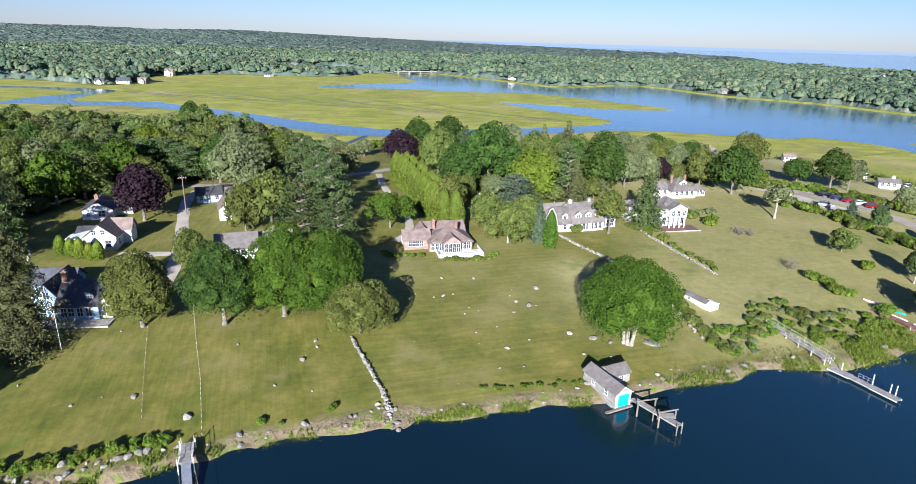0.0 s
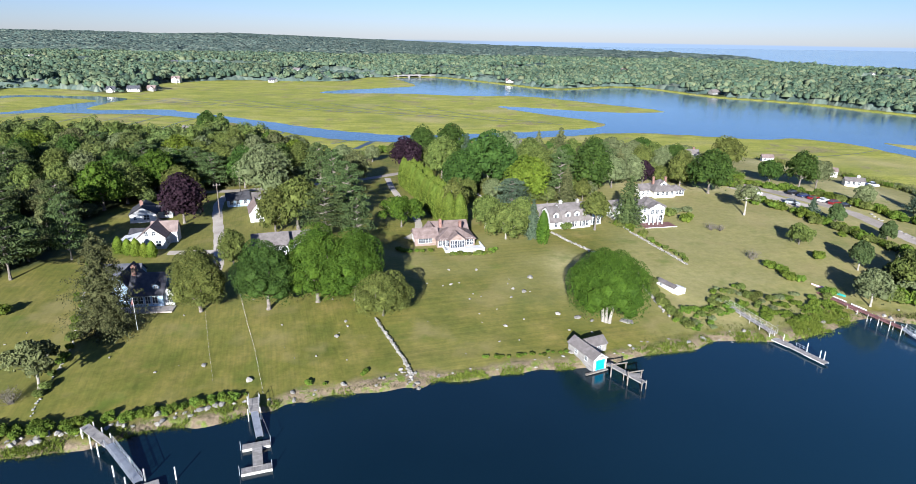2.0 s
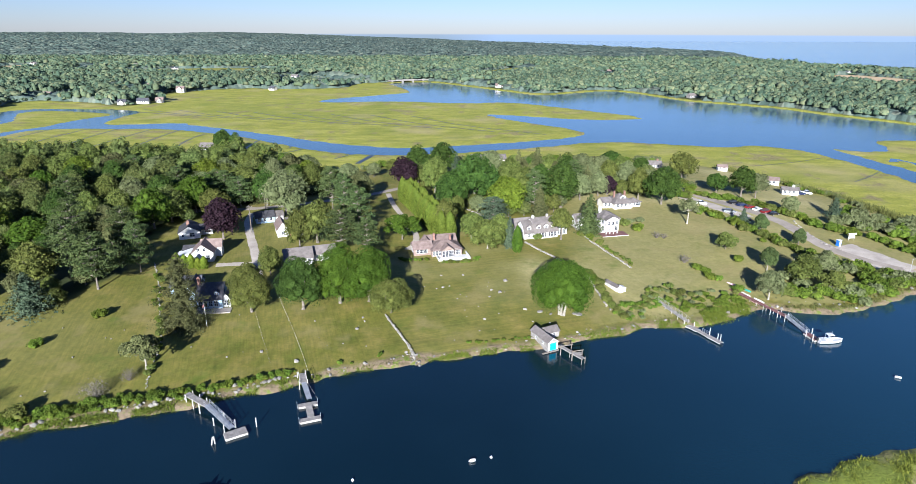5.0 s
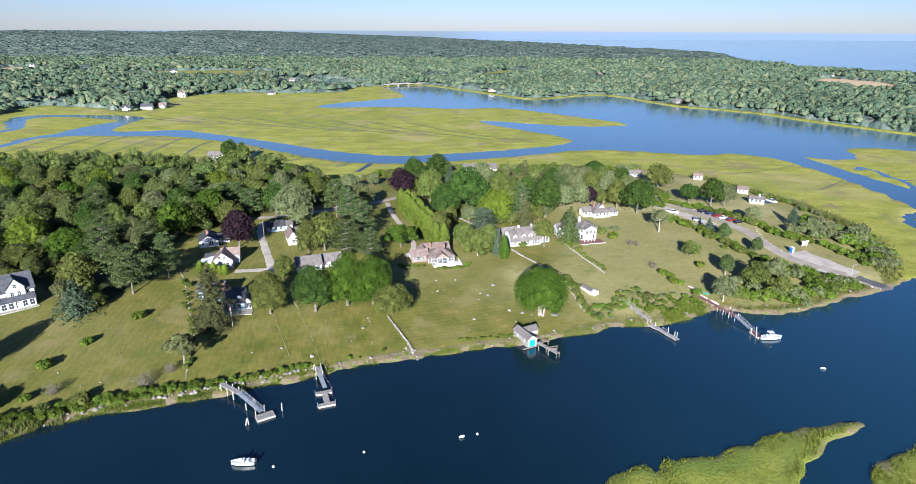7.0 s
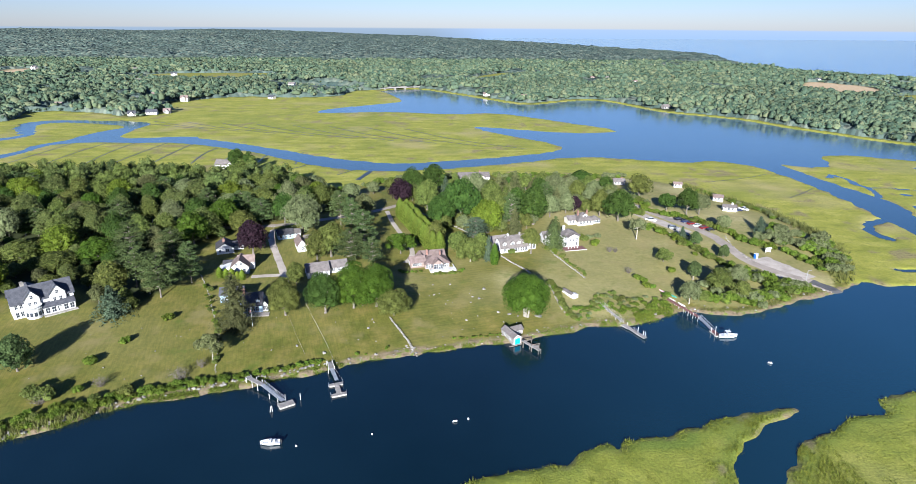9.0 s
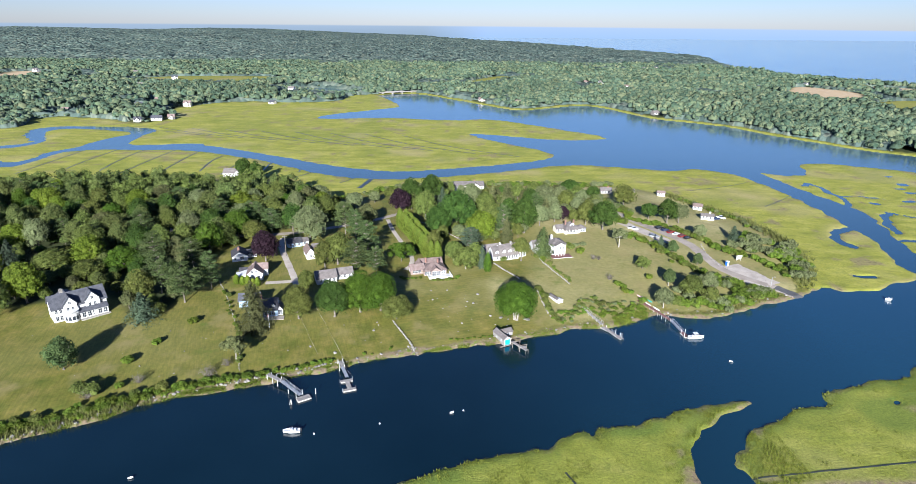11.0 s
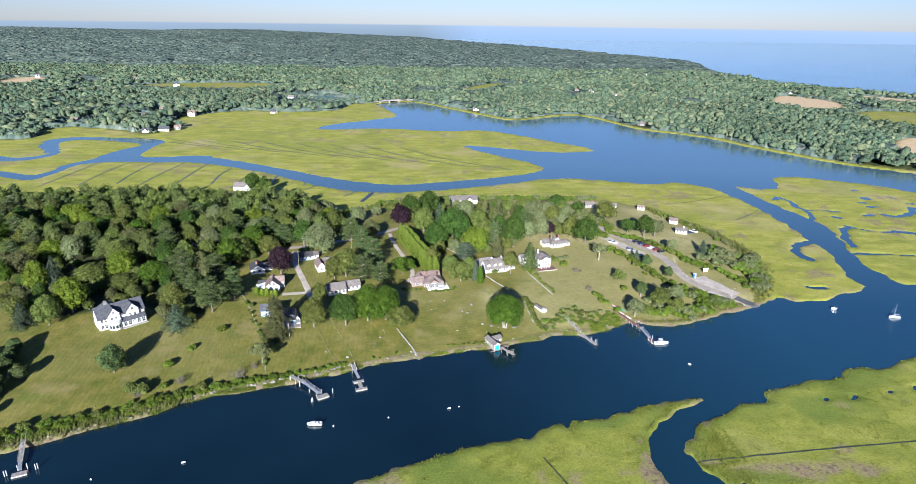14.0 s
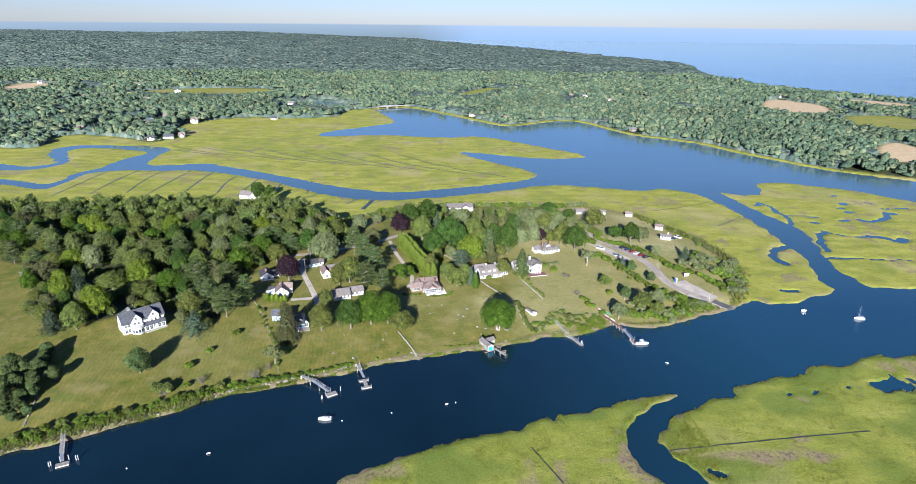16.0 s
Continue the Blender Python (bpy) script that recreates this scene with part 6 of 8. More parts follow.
    # houses at the back of the point
    for x, y, yaw, w, d, e, r, wall, roof, label in ((-165, 327, -6, 17, 8, 3.2, 2.8, M_WHITE, M_ROOF_GREY, "white marsh-edge house with a white chimney"), (-140, 246, 10, 13, 8, 3.0, 3.0, M_SHINGLE, M_ROOF_BROWN, "brown house half hidden in the wood"),
                                                 (6, 288, 6, 20, 8, 3.0, 2.4, M_CREAM, M_ROOF_GREY, "long low house with a grey roof on the point"), (104, 280, -6, 7, 5, 2.2, 1.6, M_GREY_SHINGLE, M_ROOF_GREY, "small grey cottage beside the marsh"),
                                                 (122, 280, -6, 4.6, 3.8, 2.2, 1.2, M_WHITE, M_ROOF_GREY, "small white cottage beside the marsh"), (142, 279, -10, 5.0, 3.8, 2.1, 1.1, M_WHITE, M_ROOF_BROWN, "low white cottage at the marsh edge"), (154, 247, -20, 5.4, 4.2, 2.2, 1.3, M_WHITE, M_ROOF_BROWN, "small white cottage with a brown roof"),
                                                 (150, 224, -16, 7.0, 4.2, 2.2, 1.1, M_WHITE, M_ROOF_GREY, "white cottage with a wide window band")):
        h = start_house(x, y, yaw)
        wing(h, 0, 0, w, d, e, r, "gable", "x", wall, roof, row("S", 0.8, 0.9, 1.3, *[1.2 + 1.9 * k for k in range(int((w - 1) / 1.9))]) + row("E", 0.8, 0.9, 1.2, d / 2))
        if w > 12:
            wing(h, w * 0.55, -1.6, w * 0.3, 3.5, e, r * 0.8, "gable", "y", wall, roof, row("S", 0.8, 0.9, 1.3, 1.0, 2.6))
        if w > 6.5:
            chimney(h, w * 0.7, d * 0.55, e, e + r + 0.7 + (2.2 if "chimney" in label else 0), M_TRIM if wall is M_WHITE else M_BRICK)
        tagged(h, label, "house", G)


def far_houses():
    """Small houses across the marsh and along the coast, half sunk in the trees."""
    rng = np.random.RandomState(5)
    for n, (x, y) in enumerate(FAR_HOUSES):
        h = start_house(x, y, float(rng.uniform(-25, 25)))
        w, d, e = 7.5 + 4.5 * rng.rand(), 6.0 + 2 * rng.rand(), 2.7 + 1.9 * (rng.rand() > 0.7)
        wall, roof = (M_WHITE, M_CREAM, M_CREAM, M_GREY_SHINGLE)[rng.randint(4)], (M_ROOF_GREY, M_ROOF_SLATE, M_ROOF_BROWN)[rng.randint(3)]
        wing(h, 0, 0, w, d, e, 2.6, "gable", "x", wall, roof, row("S", 0.9, 1.1, 1.4, *[1.4 + 2.2 * k for k in range(int(w / 2.2))]))
        if rng.rand() > 0.5:
            wing(h, w * 0.3, -2, 4.2, 4, e, 1.9, "gable", "y", wall, roof, row("S", 1.0, 1.0, 1.3, 1.2, 3.0))
        tagged(h, "distant white house among trees" if wall is not M_GREY_SHINGLE else "distant grey shingled house among trees", "house", "houses across the marsh")


# ---------------------------------------------------------------- docks and boathouse
def plank_deck(name, parent, p0, p1, z0, z1, width, mat, gap=0.015, board=0.19, thick=0.05, max_boards=70, skirt=None):
    """Cross planks laid on two stringers, from p0 to p1; each board is a part."""
    a, b = Vector((*p0, z0)), Vector((*p1, z1))
    d = b - a
    turn = Matrix.Translation(a) @ d.to_track_quat("X", "Z").to_matrix().to_4x4()
    n = min(max_boards, max(4, int(d.length / board)))
    step = d.length / n
    me = None
    deck = new(name)
    deck.parent = parent
    deck.matrix_basis = turn
    for k in range(n):
        if me is None:
            ob = part("plank", boxes((0, step - gap, -width / 2, width / 2, -thick, 0)), mat, deck)
            me = ob.data
        else:
            ob = new("plank", me)
            ob.parent = deck
        ob.matrix_basis = pose(k * step, 0.006 * math.sin(k * 2.3), 0.004 * math.sin(k * 1.7))
    part("stringer", boxes((0, d.length, -width / 2 + 0.05, -width / 2 + 0.15, -0.25, -thick), (0, d.length, width / 2 - 0.15, width / 2 - 0.05, -0.25, -thick)), skirt or mat, deck)
    return turn, d.length


def pile(parent, x, y, top, mat=None, r=0.13, low=-1.2, name="pile"):
    bm = bmesh.new()
    rod(bm, (x, y, low), (x, y, top + 0.12), r, r * 0.3, 10)
    bmesh.ops.bisect_plane(bm, geom=bm.verts[:] + bm.edges[:] + bm.faces[:], plane_co=(x, y, top), plane_no=(0, 0, 1))
    for v in bm.verts:
        if abs(v.co.z - top) < 0.001:
            k = r * 0.92 / max(0.01, math.hypot(v.co.x - x, v.co.y - y))
            v.co.x, v.co.y = x + (v.co.x - x) * k, y + (v.co.y - y) * k
    part(name, bm, mat or M_PILE, parent)


def railing(parent, p0, p1, z0, z1, side, mat, h=0.95, posts=6, truss=False):
    a, b = Vector((*p0, z0)), Vector((*p1, z1))
    n = Vector((b - a).cross(Vector((0, 0, 1)))).normalized() * side
    bm = bmesh.new()
    top0, top1 = a + n + Vector((0, 0, h)), b + n + Vector((0, 0, h))
    rod(bm, top0, top1, 0.035, sides=6)
    rod(bm, a + n + Vector((0, 0, h / 2)), b + n + Vector((0, 0, h / 2)), 0.025, sides=6)
    for k in range(posts + 1):
        p = a + (b - a) * k / posts + n
        rod(bm, p, p + Vector((0, 0, h)), 0.03, sides=6)
        if truss and k < posts:
            q = a + (b - a) * (k + 1) / posts + n
            rod(bm, p, q + Vector((0, 0, h)), 0.022, sides=6)
    part("railing", bm, mat, parent)


def float_block(parent, x, y, yaw, lx, ly, mat, z=0.5, name="float"):
    f = new(name)
    f.parent = parent
    f.matrix_basis = pose(x, y, z, 0, 0, yaw)
    part("float_body", boxes((-lx / 2, lx / 2, -ly / 2, ly / 2, -0.5, -0.06)), M_PILE, f)
    n = max(3, int(lx / 0.2))
    me = None
    for k in range(n):
        if me is None:
            ob = part("plank", boxes((0.005, lx / n - 0.012, -ly / 2 - 0.03, ly / 2 + 0.03, -0.06, 0)), mat, f)
            me = ob.data
        else:
            ob = new("plank", me)
            ob.parent = f
        ob.matrix_basis = pose(-lx / 2 + k * lx / n, 0, 0)
    return f


def docks():
    D = "docks on the river"
    z = lambda x, y: height(x, y)
    # fixed pier, aluminium gangway and square float
    d = new("dock")
    plank_deck("pier", d, (-57.4, 57.0), (-51.6, 53.2), 1.9, 1.7, 1.4, M_WOOD_GREY)
    plank_deck("gangway", d, (-51.6, 53.2), (-44.4, 47.0), 1.7, 0.65, 1.2, M_ALU, board=0.3, skirt=M_ALU)
    railing(d, (-51.6, 53.2), (-44.4, 47.0), 1.7, 0.65, 0.6, M_ALU, 1.0, 8, True)
    railing(d, (-51.6, 53.2), (-44.4, 47.0), 1.7, 0.65, -0.6, M_ALU, 1.0, 8, True)
    float_block(d, -43.2, 45.6, 32, 4.2, 2.3, M_WOOD_GREY, 0.55)
    for x, y, t in ((-56.2, 57.3, 2.3), (-57.0, 55.6, 2.3), (-54.2, 56.0, 2.3), (-55.0, 54.2, 2.2), (-52.2, 54.7, 2.3), (-53.0, 52.6, 2.2), (-47.2, 50.4, 1.9), (-48.6, 48.6, 1.7), (-44.0, 47.9, 1.9), (-45.6, 46.2, 1.9), (-40.0, 48.3, 2.0)):
        pile(d, x, y, t, M_PILE_WHITE, 0.11)
    bm = bmesh.new()
    for a, b in (((-46.9, 42.4), (-46.5, 42.9)), ((-46.1, 42.8), (-46.4, 43.1))):
        rod(bm, (*a, -1.0), (*b, 1.6), 0.14, 0.12, 9)
    part("dolphin", bm, M_PILE, d, "leaning pair of greenish piles")
    tagged(d, "grey plank pier with aluminium gangway and square float", "dock", D)
    # gangway and cross-shaped floats
    d = new("dock")
    plank_deck("pier", d, (-35.2, 65.6), (-33.9, 62.0), 1.7, 1.6, 1.5, M_WOOD_GREY)
    plank_deck("gangway", d, (-33.9, 62.0), (-31.6, 57.2), 1.6, 0.62, 1.1, M_ALU, board=0.3, skirt=M_ALU)
    railing(d, (-35.2, 65.6), (-33.9, 62.0), 1.7, 1.6, 0.75, M_PILE_WHITE, 0.9, 4)
    railing(d, (-35.2, 65.6), (-33.9, 62.0), 1.7, 1.6, -0.75, M_PILE_WHITE, 0.9, 4)
    float_block(d, -31.5, 55.4, 20, 3.9, 1.2, M_WOOD_GREY, 0.52)
    float_block(d, -30.6, 53.2, -70, 5.2, 1.3, M_WOOD_GREY, 0.56)
    float_block(d, -29.75, 50.3, 20, 4.1, 1.2, M_WOOD_GREY, 0.52)
    for x, y in ((-33.5, 54.6), (-29.6, 56.1), (-31.8, 49.4), (-27.8, 50.9)):
        pile(d, x, y, 1.5, M_ALU, 0.05)
    for x, y in ((-36.1, 65.2), (-34.4, 65.9), (-34.8, 61.7), (-33.1, 62.3)):
        pile(d, x, y, 2.1, M_PILE_WHITE, 0.09)
    bm = bmesh.new()
    rod(bm, (-33.1, 62.3, 1.5), (-29.6, 56.1, 1.3), 0.015, sides=5)
    part("line", bm, M_PILE, d)
    tagged(d, "grey cross-shaped floating dock with a short gangway", "dock", D)
    # long railed pier by the thicket
    d = new("dock")
    plank_deck("pier", d, (56.3, 106.0), (60.6, 92.6), 1.9, 1.7, 1.2, M_WOOD_GREY)
    for s in (0.6, -0.6):
        railing(d, (56.3, 106.0), (60.6, 92.6), 1.9, 1.7, s, M_PILE, 0.95, 9)
    for p, q, w in (((60.6, 92.6), (62.4, 89.6), 1.8), ((62.4, 89.6), (63.9, 86.6), 1.3), ((63.9, 86.6), (65.8, 82.9), 1.5)):
        plank_deck("float", d, p, q, 0.55, 0.55, w, M_WOOD_GREY, skirt=M_PILE_WHITE)
    for k in range(5):
        for s in (-0.6, 0.6):
            pile(d, 57.0 + 0.86 * k + s * 0.95, 104.0 - 2.7 * k + s * 0.3, 1.8, None, 0.1)
    for x, y, t in ((62.0, 91.6, 2.2), (64.6, 87.6, 2.5), (66.0, 84.2, 2.6), (65.6, 84.9, 2.4)):
        pile(d, x, y, t - 0.4, M_PILE_WHITE, 0.10)
    railing(d, (62.8, 89.0), (63.8, 87.0), 0.55, 0.55, -0.6, M_ALU, 0.8, 3)
    tagged(d, "long grey plank pier with handrails and narrow floats", "dock", D)
    # red-decked pier with kayaks
    d = new("dock")
    plank_deck("pier", d, (81.0, 114.4), (88.6, 96.4), 1.75, 1.6, 1.3, M_WOOD_RED, max_boards=100)
    plank_deck("gangway", d, (88.6, 96.4), (90.2, 88.6), 1.6, 0.62, 1.1, M_ALU, board=0.3, skirt=M_ALU)
    for s in (0.55, -0.55):
        railing(d, (88.6, 96.4), (90.2, 88.6), 1.6, 0.62, s, M_ALU, 0.9, 7, True)
    float_block(d, 90.4, 86.6, -80, 4.2, 1.6, M_WOOD_RED, 0.55)
    for k in range(6):
        for s in (-0.62, 0.62):
            x, y = 84.0 + 0.93 * k, 107.2 - 2.2 * k
            pile(d, x + s * 0.92, y + s * 0.38, 1.62 + 0.45 * (k > 3), M_PILE, 0.10)
    for x, y in ((89.4, 87.6), (91.2, 88.2), (89.7, 85.0)):
        pile(d, x, y, 2.0, M_PILE_WHITE, 0.12)
    tagged(d, "long red-decked pier on white piles with gangway and float", "dock", D)
    # far west dock
    d = new("dock")
    plank_deck("pier", d, (-134.6, 22.6), (-128.2, 10.2), 1.6, 1.3, 1.3, M_WOOD_GREY)
    plank_deck("gangway", d, (-128.2, 10.2), (-126.6, 7.2), 1.3, 0.6, 1.1, M_ALU, board=0.3, skirt=M_ALU)
    float_block(d, -125.8, 5.8, 25, 4.0, 1.9, M_WOOD_GREY, 0.55)
    for s in (0.6, -0.6):
        railing(d, (-134.6, 22.6), (-128.2, 10.2), 1.6, 1.3, s, M_PILE, 0.9, 7)
    for x, y in ((-129.8, 5.2), (-129.3, 5.5), (-122.6, 8.3), (-122.1, 8.6), (-127.6, 7.8), (-125.2, 8.6)):
        pile(d, x, y, 1.9, M_PILE_WHITE)
    tagged(d, "grey plank pier with handrails ending in a float", "dock", D)


def boathouse():
    b = new("boathouse")
    b.matrix_world = pose(21.7, 78.5, 0.55, 0, 0, 27)
    wing(b, 0, 0, 2.8, 7.7, 2.0, 1.0, "gable", "y", M_GREY_SHINGLE, M_ROOF_GREY, row("W", 0.9, 0.6, 0.8, 2.2, 5.2), 0.2, sunk=1.4)
    wing(b, 2.8, 4.5, 3.7, 3.0, 1.9, 0.95, "gable", "x", M_GREY_SHINGLE, M_ROOF_GREY, row("S", 0.8, 0.7, 0.8, 2.0), 0.2, sunk=0.9)
    d = part("door", boxes((0.4, 2.4, -0.07, 0.0, -0.15, 1.85)), M_BLUE_DOOR, b, "turquoise double boat door")
    bm = bmesh.new()
    for k in range(9):
        block(bm, 0.41 + 0.222 * k, 0.41 + 0.222 * k + 0.2, -0.095, -0.07, -0.13, 1.82)
    part("boards", bm, M_BLUE_DOOR, d)
    part("door_trim", boxes((0.2, 0.4, -0.1, 0.0, -0.15, 1.85), (2.4, 2.6, -0.1, 0.0, -0.15, 1.85), (0.2, 2.6, -0.1, 0.0, 1.85, 2.05)), M_TRIM, b)
    for x in (-0.03, 2.65):
        part("corner_board", boxes((x, x + 0.18, -0.04, 0.0, -0.3, 1.95)), M_TRIM, b)
    bm = bmesh.new()
    for s in (0, 1):
        x0, x1 = (-0.22, 1.4) if s == 0 else (3.02, 1.4)
        rod(bm, (x0, -0.24, 1.92), (x1, -0.24, 3.1), 0.07, sides=4)
    part("barge_board", bm, M_TRIM, b)
    part("sill", boxes((-1.8, 3.0, -0.5, -0.12, -0.45, -0.2)), M_TIMBER, b)
    tagged(b, "silver-grey shingled boathouse with a turquoise water door", "boathouse")
    p = new("jetty")
    plank_deck("walkway", p, (24.5, 79.6), (29.4, 73.2), 1.5, 1.45, 1.1, M_WOOD_GREY)
    bm = bmesh.new()
    for (ax, ay), (bx, by) in (((24.6, 77.2), (27.3, 78.0)), ((26.9, 74.6), (29.4, 75.4))):
        for x, y in ((ax, ay), (bx, by)):
            rod(bm, (x, y, -1.2), (x, y, 2.5), 0.13, sides=9)
        rod(bm, (ax - 0.3, ay - 0.1, 2.5), (bx + 0.3, by + 0.1, 2.5), 0.12, sides=8)
    part("gallows", bm, M_TIMBER, p, "brown timber cross frames on piles")
    for x, y in ((28.9, 72.9), (29.8, 73.5), (26.6, 76.2), (27.4, 76.6)):
        pile(p, x, y, 1.7, M_TIMBER, 0.10)
    part("side_platform", boxes((27.6, 29.4, 74.9, 76.1, 1.42, 1.5)), M_WOOD_GREY, p)
    tagged(p, "short grey timber jetty with pile frames beside the boathouse", "jetty")


# ---------------------------------------------------------------- boats and cars
def hull(parent, length, beam, depth, mat, name="hull", sheer=0.25, transom=0.85):
    bm = bmesh.new()
    n, rings = 12, []
    for k in range(n + 1):
        t = k / n
        half = beam / 2 * (transom + (1 - transom) * math.sin(min(1, t * 2) * math.pi / 2)) * (1 if t < 0.5 else math.cos((t - 0.5) * math.pi) ** 0.75 + 0.001)
        top, low = depth * (0.75 + sheer * t * t), -depth * 0.3 * (1 - max(0, t - 0.7) * 2.2)
        x = -length / 2 + length * t
        rings.append([bm.verts.new(v) for v in ((x, -half, top), (x, -half * 0.86, 0.08), (x, 0, low), (x, half * 0.86, 0.08), (x, half, top), (x, half * 0.82, top - 0.04), (x, 0, top - 0.10), (x, -half * 0.82, top - 0.04))])
    for a, b in zip(rings, rings[1:]):
        for i in range(8):
            bm.faces.new((a[i], a[(i + 1) % 8], b[(i + 1) % 8], b[i]))
    bm.faces.new(rings[0])
    bm.faces.new(rings[-1][::-1])
    bmesh.ops.recalc_face_normals(bm, faces=bm.faces)
    return part(name, bm, mat, parent)


def motor_boat(x, y, yaw, length=5.4, label="small white open motor boat at its mooring", canopy=False):
    b = new("motor_boat")
    b.matrix_world = pose(x, y, 0.12, 0, 0, yaw)
    hull(b, length, length * 0.37, 0.85, M_GEL)
    part("cockpit", boxes((-length * 0.36, length * 0.12, -length * 0.12, length * 0.12, 0.42, 0.66)), M_SAILCLOTH, b)
    part("console", boxes((-0.35, 0.25, -0.45, 0.45, 0.55, 1.25)), M_GEL, b)
    bm = bmesh.new()
    prism(bm, [(0.25, 1.2), (0.0, 1.62), (-0.04, 1.62), (0.2, 1.2)], -0.5, 0.5)
    part("windshield", bm, M_GLASS, b)
    part("seat", boxes((-1.2, -0.75, -0.5, 0.5, 0.6, 0.95), (-1.3, -1.18, -0.5, 0.5, 0.6, 1.25)), M_GEL, b)
    part("outboard", boxes((-length / 2 - 0.45, -length / 2 + 0.02, -0.2, 0.2, 0.55, 1.15), (-length / 2 - 0.28, -length / 2 - 0.1, -0.08, 0.08, -0.4, 0.55)), M_BLACK, b)
    if canopy:
        bm = bmesh.new()
        for sx in (-1.1, 0.4):
            for sy in (-0.6, 0.6):
                rod(bm, (sx, sy, 0.6), (sx * 0.9, sy, 2.1), 0.03, sides=6)
        rod(bm, (0.2, 0, 2.1), (0.15, 0, 3.1), 0.03, sides=6)
        part("tower", bm, M_ALU, b)
        part("canopy", boxes((-1.2, 0.5, -0.75, 0.75, 2.08, 2.14)), M_GEL, b)
    return tagged(b, label, "boat", "boats on the river")


def sailboat(x, y, yaw):
    b = new("sailboat")
    b.matrix_world = pose(x, y, 0.12, 0, 0, yaw) @ Matrix.Scale(0.74, 4)
    hull(b, 7.0, 2.3, 1.1, M_GEL, transom=0.6)
    bm = boxes((-0.6, 2.0, -0.7, 0.7, 0.8, 1.35))
    part("cabin", bm, M_GEL, b)
    bm = bmesh.new()
    rod(bm, (0.6, 0, 0.8), (0.6, 0, 9.6), 0.06, 0.04)
    part("mast", bm, M_GEL, b)
    bm = bmesh.new()
    rod(bm, (0.6, 0, 2.0), (-2.6, 0, 2.05), 0.05)
    part("boom", bm, M_ALU, b)
    bm = bmesh.new()
    rod(bm, (0.4, 0, 2.16), (-2.4, 0, 2.2), 0.15, 0.09)
    part("furled_sail", bm, M_SAILCLOTH, b)
    bm = bmesh.new()
    for p in ((3.4, 0, 1.1), (-3.4, 0, 0.9), (0.5, 1.1, 0.9), (0.5, -1.1, 0.9)):
        rod(bm, (0.6, 0, 9.4), p, 0.02, sides=4)
    part("stays", bm, M_ALU, b)
    return tagged(b, "white sailboat with a bare mast at its mooring", "boat", "boats on the river")


def buoy(x, y, mat=None, r=0.28):
    b = new("mooring_buoy")
    b.matrix_world = pose(x, y, 0.05)
    bm = bmesh.new()
    bmesh.ops.create_uvsphere(bm, u_segments=12, v_segments=8, radius=r)
    rod(bm, (0, 0, r * 0.8), (0, 0, r * 1.5), r * 0.16, sides=6)
    part("float_ball", bm, mat or M_GEL, b)
    return tagged(b, "small white mooring buoy afloat", "buoy", "mooring buoys")


def kayak(x, y, z, yaw, mat, label, length=3.6):
    k = new("kayak")
    k.matrix_world = pose(x, y, z, 180, 0, yaw)
    hull(k, length, 0.7, 0.34, mat, "shell", 0.3, 0.15)
    return tagged(k, label, "kayak", "kayaks by the pier")


